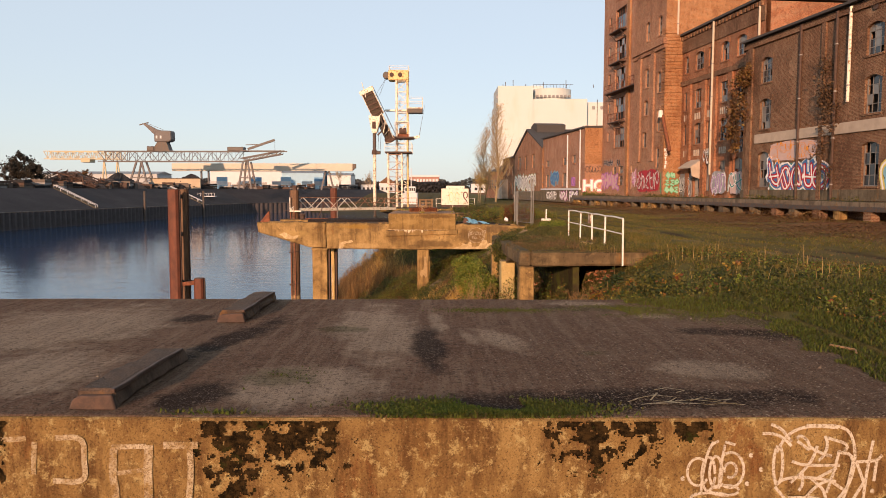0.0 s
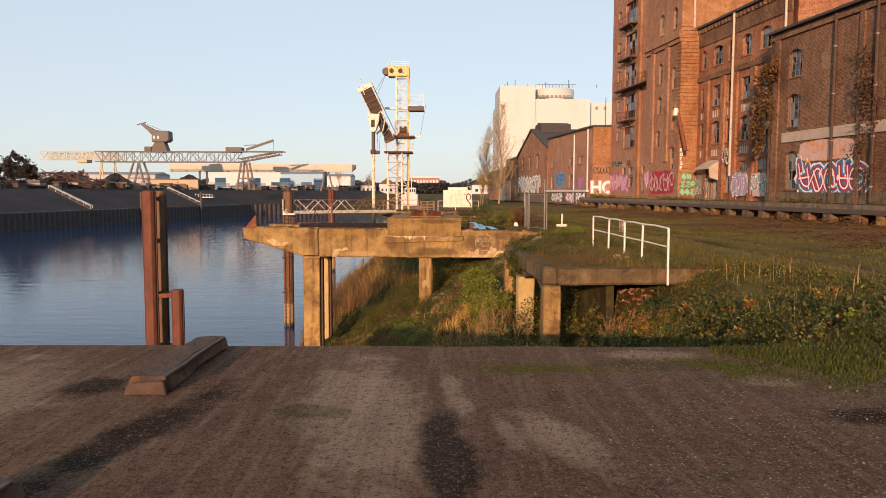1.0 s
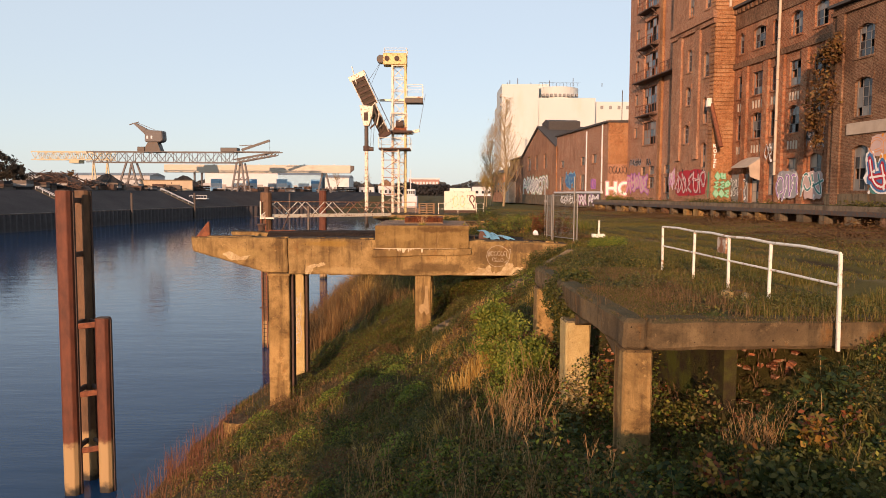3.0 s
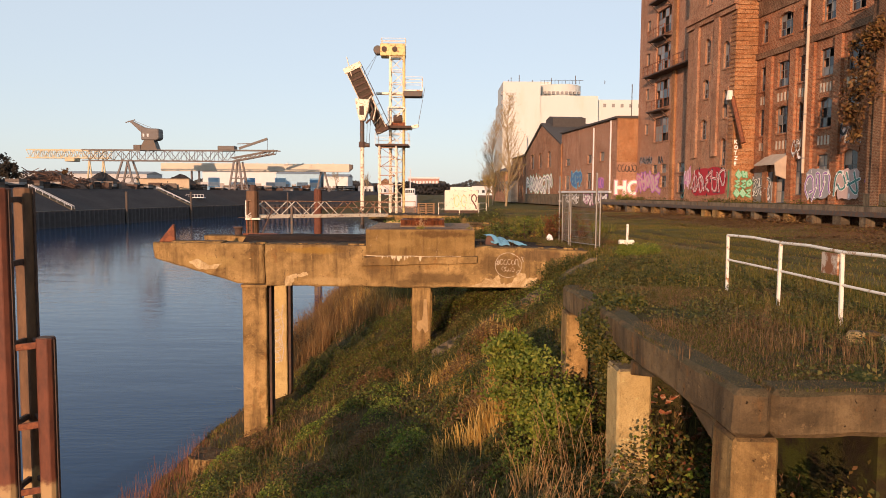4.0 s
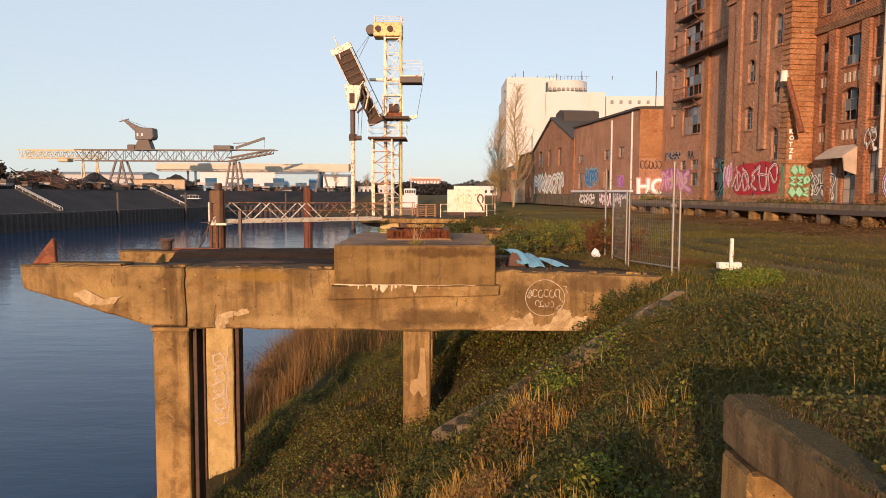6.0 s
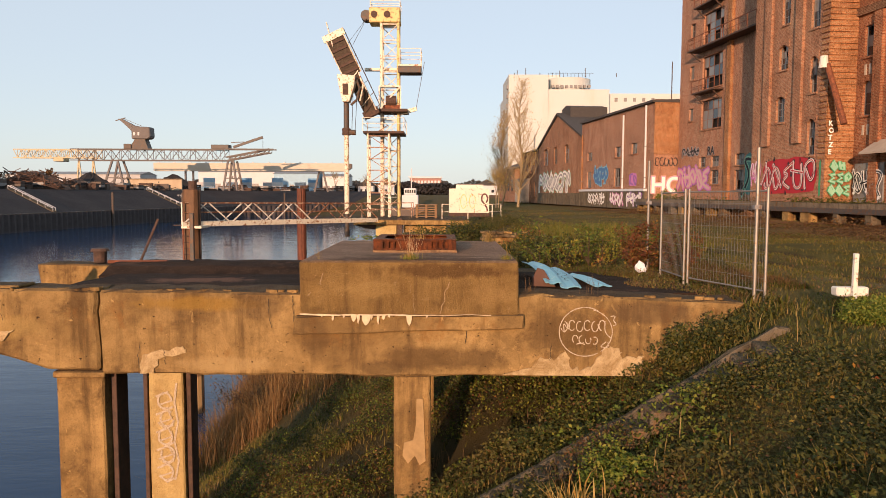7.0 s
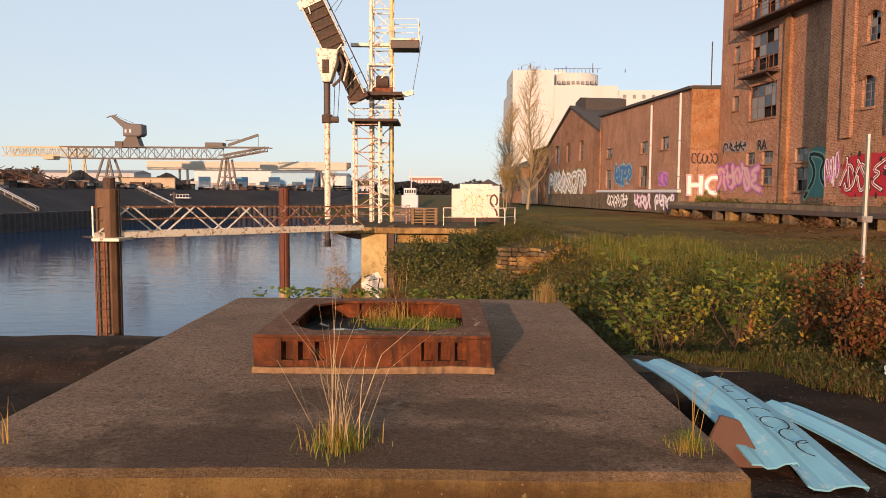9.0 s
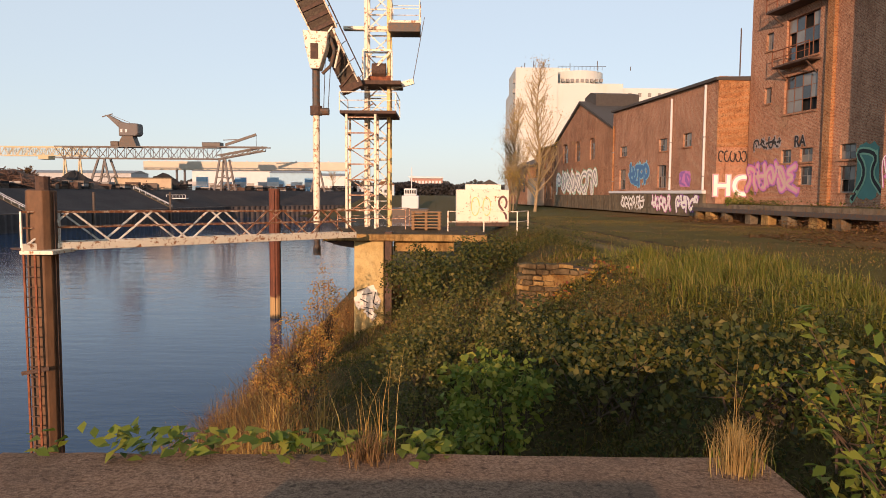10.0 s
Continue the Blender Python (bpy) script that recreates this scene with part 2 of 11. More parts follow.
def brick(name, a, b, mortar, sooty=0.5):
    """Brickwork in real courses, laid in the wall's own axes."""
    m = Mat(name, 0.92, spec=0.2)
    sep = m.node("ShaderNodeSeparateXYZ")
    m.link(m.co, sep.inputs[0])
    com = m.node("ShaderNodeCombineXYZ")
    m.link(m.math("ADD", sep.outputs[0], sep.outputs[1]), com.inputs[0])
    m.link(sep.outputs[2], com.inputs[1])
    t = m.node("ShaderNodeTexBrick", Scale=1.0, Mortar_Size=0.013, Bias=0.0, Brick_Width=0.26, Row_Height=0.085)
    m.link(com.outputs[0], t.inputs["Vector"])
    t.inputs["Color1"].default_value, t.inputs["Color2"].default_value, t.inputs["Mortar"].default_value = (*a, 1), (*b, 1), (*mortar, 1)
    soot = tuple(k * 0.32 for k in a)
    c = m.mix(m.ramp(m.noise(0.30, 7, 0.7, distort=0.6), (0.44, 0.0), (0.62, sooty * 1.3)), t.outputs["Color"], soot)
    c = m.mix(m.ramp(m.noise(1.0, 6, 0.7, (1, 1, 0.25)), (0.50, 0.0), (0.66, 0.65)), c, tuple(k * 0.5 for k in b))
    c = m.mix(m.ramp(m.noise(2.2, 7, 0.75), (0.56, 0.0), (0.66, 0.55)), c, tuple(min(0.6, k * 1.5 + 0.04) for k in b))
    c = m.mix(m.ramp(m.noise(0.6, 6, 0.72, (1, 1, 0.6), distort=0.8), (0.58, 0.0), (0.66, 0.55)), c, (0.36, 0.235, 0.15))
    c = m.mix(m.ramp(m.noise(7, 5, 0.85), (0.40, 0.8), (0.48, 0.0)), c, soot)
    c = m.mix(m.ramp(m.noise(6, 5, 0.85, (1, 1, 1.6)), (0.54, 0.0), (0.62, 0.6)), c, tuple(min(0.6, k * 1.45 + 0.03) for k in b))
    return m.done(c, m.math("SUBTRACT", m.noise(14, 4, 0.7), t.outputs["Fac"]), 0.7, 0.02)


BRICK = brick("brick", (0.30, 0.125, 0.07), (0.40, 0.18, 0.10), (0.42, 0.30, 0.20), 0.35)
BRICK_RED = brick("brick_red", (0.27, 0.085, 0.040), (0.37, 0.135, 0.06), (0.40, 0.27, 0.17), 0.35)
# orange for walls that face the sun: its light is put into the colour
BRICK_SUN_ORANGE = brick("brick_sun_orange", (0.30, 0.11, 0.045), (0.39, 0.165, 0.066), (0.42, 0.28, 0.16), 0.3)
BRICK_BROWN = brick("brick_brown", (0.145, 0.066, 0.036), (0.215, 0.10, 0.054), (0.29, 0.205, 0.13), 0.5)
BRICK_ROSE = brick("brick_rose", (0.35, 0.145, 0.088), (0.46, 0.21, 0.125), (0.46, 0.33, 0.23), 0.25)
STONE = plain("pale_stone", (0.48, 0.40, 0.31), 0.9)
PLASTER = plain("plaster", (0.40, 0.32, 0.25), 0.9, 0.35, 1.5)
ROOF = plain("roof_felt", (0.055, 0.05, 0.048), 0.9)
WOOD_OLD = plain("old_wood", (0.21, 0.12, 0.06), 0.85, 0.4, 4)
WHITE_WALL = plain("white_wall", (0.53, 0.545, 0.56), 0.85, 0.10, 0.25)
GLASS_DARK = Mat("window_glass", 0.12, 0.0, 0.6).done((0.028, 0.032, 0.036))
GLASS_PALE = plain("dusty_glass", (0.17, 0.17, 0.16), 0.25, 0.3, 0.8, 0.6)
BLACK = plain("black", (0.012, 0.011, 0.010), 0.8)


# ---- the lie of the land ----
def smooth_step(a, b, x):
    t = np.clip((x - a) / (b - a), 0, 1)
    return t * t * (3 - 2 * t)


BANK_X = np.array([-60, -22, -12.6, -11.2, -8.4, -6.3, -4.5, -2.1, 0.0, 1.8, 3.4, 4.6, 8.0, 16.0, 27.0, 60.0])
BANK_Z = np.array([-12, -11, -7.1, -6.1, -4.3, -3.4, -2.4, -1.3, 0.05, 1.0, 2.2, 2.82, 2.92, 3.0, 3.25, 3.4])


def wobble(x, y, s, seed=0.0):
    x, y = np.asarray(x, float), np.asarray(y, float)
    return (np.sin(x * s * 1.1 + y * s * 0.63 + seed) + np.sin(x * s * 0.47 - y * s * 1.27 + seed * 2.1)
            + np.sin(x * s * 2.3 + y * s * 1.9 + seed * 3.7) * 0.5) / 2.5


def ground_z(x, y):
    x, y = np.asarray(x, float), np.asarray(y, float)
    shift = 1.9 * smooth_step(48, 72, y) - 0.2 * (y < 20)
    hollow = 1.9 * smooth_step(13.0, 15.0, y) * smooth_step(33.0, 27.0, y) * smooth_step(0.0, 3.0, x) * smooth_step(9.0, 6.5, x)
    hollow = hollow + 1.6 * smooth_step(5.6, 4.6, y) * smooth_step(0.0, 3.0, x) * smooth_step(9.0, 6.5, x)
    toe = 1.7 * smooth_step(49, 58, y) * smooth_step(-5.5, -9.5, x)
    z = np.interp(x + shift - hollow - toe, BANK_X, BANK_Z)
    # the wall that the first platform stands on holds the ground up behind it
    on_bank = smooth_step(5.2, 2.5, x + shift)
    z = z + 0.14 * wobble(x, y, 1.3, 1.0) * on_bank + 0.05 * wobble(x, y, 3.1, 2.0) * on_bank
    flat = smooth_step(4.5, 6.5, x)
    z = z + flat * (0.06 * wobble(x, y, 0.5, 4.0) + 0.025 * wobble(x, y, 1.9, 5.0))
    u = x + 0.10 * (y - 38)
    ruts = np.exp(-((u - 9.3) / 0.35) ** 2) + np.exp(-((u - 11.1) / 0.35) ** 2)
    z = z - 0.13 * ruts
    # the first platform covers the ground
    under = (y > 5.7) & (y < 13.3) & (x < 5.2) & (x > 3.2)
    return np.where(under, np.minimum(z, 2.45), z)


def ground_material():
    m = Mat("ground", 0.95, spec=0.15)
    x = m.axis(0)
    big, mid, fine = m.noise(0.12, 6, 0.6), m.noise(0.9, 6, 0.65), m.noise(9, 5, 0.7)
    c = m.mix(m.ramp(mid, (0.3, 0.0), (0.7, 1.0)), (0.058, 0.054, 0.013), (0.112, 0.090, 0.024))
    c = m.mix(m.ramp(big, (0.45, 0.0), (0.7, 0.8)), c, (0.125, 0.098, 0.034))
    c = m.mix(m.ramp(fine, (0.5, 0.0), (0.75, 0.6)), c, (0.145, 0.12, 0.042))
    # bare earth and leaf litter towards the building
    dirt = m.math("MULTIPLY", m.ramp(m.math("DIVIDE", x, 40.0), (0.31, 0.0), (0.48, 1.0)), m.ramp(m.noise(0.3, 6, 0.7), (0.32, 0.0), (0.50, 1.0)))
    c = m.mix(dirt, c, m.mix(mid, (0.12, 0.050, 0.022), (0.24, 0.105, 0.045)))
    # wheel ruts, wet and dark, with a pale trodden strip beside them
    u = m.math("ADD", m.math("ADD", x, m.math("MULTIPLY", m.math("SUBTRACT", m.axis(1), 38.0), 0.10)), m.math("MULTIPLY", m.noise(0.5, 4), 0.9))
    for at, wide, col, amount in ((9.75, 0.34, (0.045, 0.026, 0.016), 0.9), (11.55, 0.34, (0.045, 0.026, 0.016), 0.9), (8.7, 0.45, (0.21, 0.155, 0.09), 0.55), (10.65, 0.4, (0.15, 0.10, 0.05), 0.5)):
        gap = m.math("DIVIDE", m.math("ABSOLUTE", m.math("SUBTRACT", u, at)), wide)
        c = m.mix(m.math("MULTIPLY", m.ramp(gap, (0.35, amount), (1.0, 0.0)), m.ramp(m.noise(0.7, 6, 0.7), (0.30, 0.25), (0.55, 1.0))), c, col)
    # the bank: soil under the plants
    bank = m.ramp(m.math("ADD", m.math("DIVIDE", x, 40.0), 0.5), (0.56, 1.0), (0.61, 0.0))
    c = m.mix(bank, c, m.mix(mid, (0.040, 0.036, 0.012), (0.10, 0.070, 0.028)))
    return m.done(c, m.math("ADD", fine, m.noise(40, 3)), 0.9, 0.06)


GROUND = ground_material()


def build_ground():
    xs = np.concatenate([[-1500, -700, -300, -120, -60, -30, -20], np.arange(-16, 16, 0.4), np.arange(16, 40, 1.0), [40, 50, 70, 120, 300, 700, 1500]])
    ys = np.concatenate([[-400, -150, -60, -30, -15], np.arange(-8, 100, 0.5), np.arange(100, 200, 4.0), [200, 240, 300, 380, 470, 560, 700, 1000, 1600, 2600]])
    X, Y = np.meshgrid(xs, ys)
    Z = ground_z(X, Y)
    # the basin ends far ahead
    far = smooth_step(430, 470, Y) * (X < 5)
    Z = np.where(far > 0, Z * (1 - far) + 3.2 * far, Z)
    wide = (X < -100)
    Z = np.where(wide & (Y < 560), -12.0, Z)
    n, k = X.shape
    v = np.stack([X, Y, Z], -1).reshape(-1, 3)
    i = np.arange(n * k).reshape(n, k)
    f = np.stack([i[:-1, :-1], i[:-1, 1:], i[1:, 1:], i[1:, :-1]], -1).reshape(-1, 4)
    ob = new("ground", raw("ground", v, f, GROUND, True))
    return tagged(ob, "uneven grassy quay ground with bare earth and a planted bank", "ground", kind="structure")


build_ground()


def water_material():
    m = Mat("water", 0.035, 0.0, 0.16)
    m.b.inputs["IOR"].default_value = 1.33
    w = m.math("ADD", m.noise(0.55, 3, 0.55, (0.7, 1.3, 1)), m.math("MULTIPLY", m.noise(2.6, 4, 0.6, (0.45, 1.5, 1)), 0.5))
    w = m.math("ADD", w, m.math("MULTIPLY", m.noise(0.20, 3, 0.55, (0.5, 1.7, 1)), 3.2))
    return m.done((0.007, 0.036, 0.092), w, 0.26, 0.060)


WATER_Z = -7.0
part("water", Geo().add([(-400, -300, WATER_Z), (30, -300, WATER_Z), (30, 700, WATER_Z), (-400, 700, WATER_Z)], [(0, 1, 2, 3)]), water_material())
tagged(bpy.data.objects["water"], "calm dark blue harbour water with faint ripples", "water", kind="structure")


# ---- the quay: first platform ----
def deck_material():
    """A worn deck: dark bitumen and grit, pale scraped lanes, wet dark runs, moss films."""
    m = Mat("deck", 0.96, spec=0.06)
    fine, mid, big = m.noise(34, 5, 0.8), m.noise(1.6, 7, 0.7), m.noise(0.45, 5, 0.6)
    c = m.mix(m.ramp(mid, (0.3, 0.0), (0.7, 1.0)), (0.125, 0.069, 0.047), (0.215, 0.130, 0.088))
    brush = m.noise(1.3, 7, 0.7, (6.0, 0.35, 1))
    c = m.mix(m.ramp(brush, (0.46, 0.0), (0.64, 0.7)), c, (0.28, 0.188, 0.13))
    pale = (0.50, 0.37, 0.27)
    for a in ((-1.65, 9.9, 0.75, 3.0, 8), (-2.3, 6.6, 1.1, 0.95, 0), (0.15, 9.1, 0.34, 1.0, 22), (-0.8, 10.7, 0.16, 1.0, 6), (-0.3, 9.3, 0.14, 0.6, 10), (-6.6, 10.2, 1.9, 2.4, 0), (-5.4, 7.2, 0.9, 1.2, 0), (2.5, 7.3, 0.75, 0.55, -10), (1.9, 12.6, 0.9, 0.28, 0), (3.0, 11.2, 0.4, 0.3, 0), (-9.0, 8.0, 2.0, 2.0, 0)):
        c = m.mix(m.math("MULTIPLY", m.spot(*a), 0.78), c, m.mix(m.ramp(brush, (0.35, 0.0), (0.65, 1.0)), tuple(k * 0.66 for k in pale), pale))
    for a in ((-3.75, 9.2, 0.35, 2.2, -12), (-4.9, 10.8, 0.45, 0.6, 0), (0.1, 5.85, 1.5, 0.5, 0), (2.0, 6.1, 1.6, 0.45, 0), (-0.9, 8.6, 0.28, 1.6, 4), (4.0, 9.6, 1.4, 0.5, -20), (-3.3, 6.1, 0.35, 0.9, -14)):
        c = m.mix(m.math("MULTIPLY", m.spot(*a), 0.88), c, (0.024, 0.015, 0.012))
    for a in ((-2.6, 6.9, 0.5, 0.5, 0), (2.3, 12.0, 1.5, 0.35, 0), (4.6, 10.9, 1.4, 0.9, -25), (1.3, 8.2, 0.3, 0.2, 0), (-2.3, 9.9, 0.5, 0.25, 0)):
        c = m.mix(m.math("MULTIPLY", m.spot(*a), 0.5), c, (0.050, 0.058, 0.014))
    c = m.mix(m.ramp(fine, (0.56, 0.0), (0.63, 0.8)), c, (0.27, 0.205, 0.165))
    c = m.mix(m.ramp(fine, (0.37, 0.8), (0.46, 0.0)), c, (0.028, 0.018, 0.014))
    c = m.mix(m.ramp(m.noise(11, 6, 0.8), (0.54, 0.0), (0.60, 0.6)), c, (0.030, 0.020, 0.016))
    c = m.mix(m.ramp(m.noise(14, 5, 0.8, (1.4, 0.7, 1)), (0.58, 0.0), (0.63, 0.55)), c, (0.27, 0.205, 0.165))
    # grit lying thick on the landward half: single stones
    v = m.node("ShaderNodeTexVoronoi", Scale=30.0, Randomness=1.0)
    m.link(m.geo.outputs["Position"], v.inputs["Vector"])
    tone = m.node("ShaderNodeSeparateColor")
    m.link(v.outputs["Color"], tone.inputs[0])
    inside = m.ramp(v.outputs["Distance"], (0.30, 1.0), (0.42, 0.0))
    side = m.ramp(m.math("ADD", m.math("DIVIDE", m.axis(0), 10.0), m.math("MULTIPLY", m.noise(0.9, 5, 0.7), 0.5)), (0.20, 0.12), (0.36, 1.0))
    stones = m.math("MULTIPLY", m.math("MULTIPLY", inside, side), m.ramp(tone.outputs[0], (0.50, 0.0), (0.62, 1.0)))
    c = m.mix(m.math("MULTIPLY", stones, 0.85), c, m.ramp(tone.outputs[1], (0.1, (0.16, 0.105, 0.068)), (0.6, (0.32, 0.23, 0.155)), (0.95, (0.55, 0.44, 0.33))))
    h = m.math("ADD", m.math("ADD", fine, m.math("MULTIPLY", stones, 1.2)), m.math("MULTIPLY", m.noise(6, 6, 0.7), 2.0))
    return m.done(c, h, 1.0, 0.06)


DECK = deck_material()
MOSS = plain("moss", (0.050, 0.062, 0.011), 0.95, 0.5, 9)
DECK_Z, DECK_S, DECK_N, DECK_W, DECK_E = 2.73, 5.36, 13.1, -11.2, 6.2


def blob(cx, cy, rx, ry, seed, n=40, jag=0.3):
    """A ragged outline round a centre."""
    rng = random.Random(seed)
    ph = [rng.uniform(0, 6.3) for _ in range(4)]
    pts = []
    for k in range(n):
        a = k * math.tau / n
        r = 1 + jag * (math.sin(2 * a + ph[0]) * 0.5 + math.sin(3 * a + ph[1]) * 0.4 + math.sin(7 * a + ph[2]) * 0.3 + math.sin(13 * a + ph[3]) * 0.2)
        pts.append((cx + rx * r * math.cos(a), cy + ry * r * math.sin(a)))
    return pts


def first_platform():
    root = thing("concrete_platform", "broad worn concrete quay platform with a stained graffiti front wall", "platform")
    body = [(DECK_W, DECK_S), (DECK_E, DECK_S), (DECK_E, DECK_S + 1.2), (DECK_E - 1.2, DECK_N), (DECK_W, DECK_N)]
    solid = [(x if x > 0 else -8.3, y) for x, y in body]
    part("wall", Geo().prism(solid, 1.45, DECK_Z - 0.012, "z"), CONCRETE_WALL, root, "ochre stained concrete wall with moss and graffiti", cut=0.3, bevel=0.02, rough=0.008)
    nose = [(-8.31, 1.45), (-8.31, DECK_Z - 0.012), (DECK_W, DECK_Z - 0.012), (DECK_W, 2.15), (-9.4, 1.75)]
    part("cantilever", Geo().prism(nose, DECK_S, DECK_N), CONCRETE_WALL, root, cut=0.3, bevel=0.02, rough=0.008)
    for x in (-8.2, -2.6, 2.2):
        for y in (DECK_S + 0.3, DECK_N - 1.0):
            part("column", Geo().box(x, x + 0.85, y, y + 0.8, -6.0, 1.46), CONCRETE, root, bevel=0.03)
    top = [(x + (0.04 if x > 0 else -0.04), y + (0.03 if y > 8 else 0.045)) for x, y in body]
    part("deck", Geo().prism(top, DECK_Z - 0.05, DECK_Z, "z"), DECK, root, "dark worn deck with scraped pale lanes", cut=0.3, bevel=0.015, rough=0.012)
    # crusts of dark moss on the wall: ragged cells where they have taken hold
    g = Geo()
    step = 0.014
    spots = ((-2.75, 0.42, 1.1), (-2.1, 0.62, 0.66), (0.72, 0.60, 0.56), (1.68, 0.26, 0.28), (-5.05, 0.2, 0.9), (1.25, 0.22, 0.46))
    index = {}

    def corner(i, j):
        if (i, j) not in index:
            x, z = i * step, DECK_Z - 0.035 - j * step
            o = noise.noise_vector(Vector((x * 70, z * 70, 2.0))) * 0.006
            e = 0.010 + 0.016 * abs(noise.noise(Vector((x * 22, z * 22, 1.0))))
            index[(i, j)] = len(g.v)
            g.v.append((x + o.x, DECK_S - e, z + o.z))
        return index[(i, j)]

    for i in range(int(-5.4 / step), int(2.1 / step)):
        for j in range(80):
            x, d = i * step, j * step
            n = noise.fractal(Vector((x * 7.0, d * 7.0, 3.0)), 0.6, 2.1, 6) * 0.85
            if any(abs(x - cx) < w and d < deep and n > -0.26 + 0.9 * ((x - cx) / w) ** 2 + 0.75 * (d / deep) ** 2 for cx, w, deep in spots):
                g.f.append((corner(i, j), corner(i, j + 1), corner(i + 1, j + 1), corner(i + 1, j)))
    tagged(part("moss_crust", raw("moss_crust", g.v, g.f, MOSS_DARK), None, root, "dark brown moss crust"), kind="stuff")
    return root


def wall_material():
    m = Mat("quay_wall", 0.94, spec=0.15)
    c = m.mix(m.ramp(m.noise(1.2, 7, 0.68, distort=0.5), (0.34, 0.0), (0.64, 1.0)), (0.23, 0.125, 0.042), (0.37, 0.23, 0.085))
    c = m.mix(m.ramp(m.noise(2.2, 6, 0.7, (1.6, 1, 0.4)), (0.47, 0.0), (0.62, 0.85)), c, (0.115, 0.052, 0.018))
    c = m.mix(m.ramp(m.noise(1.1, 6, 0.7, (1, 1, 0.5)), (0.58, 0.0), (0.66, 0.6)), c, (0.20, 0.062, 0.018))
    c = m.mix(m.ramp(m.noise(6, 7, 0.8), (0.54, 0.0), (0.61, 0.75)), c, (0.52, 0.39, 0.17))
    grit = m.noise(52, 4, 0.8)
    c = m.mix(m.ramp(grit, (0.36, 0.85), (0.47, 0.0)), c, (0.075, 0.038, 0.014))
    c = m.mix(m.ramp(grit, (0.60, 0.0), (0.68, 0.5)), c, (0.52, 0.38, 0.19))
    c = m.mix(m.ramp(m.noise(15, 4, 0.7), (0.27, 0.9), (0.33, 0.0)), c, (0.06, 0.035, 0.012))
    return m.done(c, m.math("ADD", grit, m.math("MULTIPLY", m.noise(7, 6, 0.7), 2.2)), 1.0, 0.03)


CONCRETE_WALL = wall_material()


def crust_material():
    m = Mat("moss_dark", 0.97, spec=0.08)
    c = m.mix(m.ramp(m.noise(12, 6, 0.8), (0.42, 0.0), (0.60, 1.0)), (0.009, 0.006, 0.002), (0.060, 0.034, 0.012))
    return m.done(m.mix(m.ramp(m.noise(4, 5, 0.7), (0.58, 0.0), (0.66, 0.7)), c, (0.035, 0.038, 0.008)), m.noise(40, 5, 0.8), 1.0, 0.04)


MOSS_DARK = crust_material()
first_platform()


def kerb_block(y0, y1):
    root = thing("rail_plinth", "low rusty steel-edged concrete plinth lying on the deck", "plinth", "plinths of the old crane rail")
    x0, x1, z = -4.43, -3.91, DECK_Z - 0.01
    part("body", Geo().prism([(x0 + 0.03, z), (x1 - 0.02, z), (x1 - 0.08, z + 0.18), (x0 + 0.06, z + 0.18)], y0 + 0.03, y1), KERB, root, cut=0.13, bevel=0.03, rough=0.05)
    part("steel_plate", Geo().prism([(x0 + 0.02, z), (x1 - 0.03, z), (x1 - 0.07, z + 0.15), (x0 + 0.12, z + 0.14), (x0 + 0.05, z + 0.10)], y0 - 0.03, y0 + 0.035), RUST_DARK, root, "rusty end plate", cut=0.15, bevel=0.012, rough=0.015)
    part("angle_iron", Geo().prism([(x1 - 0.10, z + 0.16), (x1 - 0.05, z + 0.16), (x1 - 0.045, z + 0.205), (x1 - 0.10, z + 0.20)], y0, y1 - 0.15), RUST_DARK, root, "rusty edge iron", cut=0.3, bevel=0.008, rough=0.02)
    return root


kerb_block(5.62, 7.75)
kerb_block(10.5, 12.95)


# ---- strokes for sprayed writing ----
def stroke(g, pts, w, frame_of, lift=0.006):
    """A flat sprayed line along points (u, v); frame_of gives the place of u, v and the lift off the wall."""
    n = len(pts)
    left, right = [], []
    for k in range(n):
        a, b = pts[max(0, k - 1)], pts[min(n - 1, k + 1)]
        dx, dy = b[0] - a[0], b[1] - a[1]
        d = math.hypot(dx, dy) or 1
        nx, ny = -dy / d * w / 2, dx / d * w / 2
        up = lift + 0.0005 * k + 0.0006 * (len(g.f) % 23)
        left.append(frame_of(pts[k][0] + nx, pts[k][1] + ny, up))
        right.append(frame_of(pts[k][0] - nx, pts[k][1] - ny, up))
    g.add(left + right, [(k, k + 1, n + k + 1, n + k) for k in range(n - 1)])


def curl(cx, cy, rx, ry, a0, a1, n=14):
    return [(cx + rx * math.cos(radians(a0 + (a1 - a0) * k / n)), cy + ry * math.sin(radians(a0 + (a1 - a0) * k / n))) for k in range(n + 1)]


def spray_material():
    m = Mat("white_spray", 0.75, spec=0.2)
    c = m.mix(m.noise(9, 5, 0.7), (0.40, 0.33, 0.24), (0.62, 0.55, 0.45))
    return m.done(m.mix(m.ramp(m.noise(40, 4, 0.8), (0.40, 0.85), (0.50, 0.0)), c, (0.20, 0.13, 0.07)), m.noise(50, 4, 0.8), 0.8, 0.02)


SPRAY_WHITE = spray_material()


def faded_spray():
    m = Mat("faded_spray", 0.9, spec=0.15)
    c = m.mix(m.ramp(m.noise(7, 7, 0.78), (0.40, 0.0), (0.60, 1.0)), (0.30, 0.185, 0.07), (0.55, 0.45, 0.31))
    return m.done(m.mix(m.ramp(m.noise(52, 4, 0.8), (0.40, 0.85), (0.50, 0.0)), c, (0.14, 0.075, 0.03)), m.noise(50, 4, 0.8), 0.9, 0.03)


SPRAY_FADED = faded_spray()


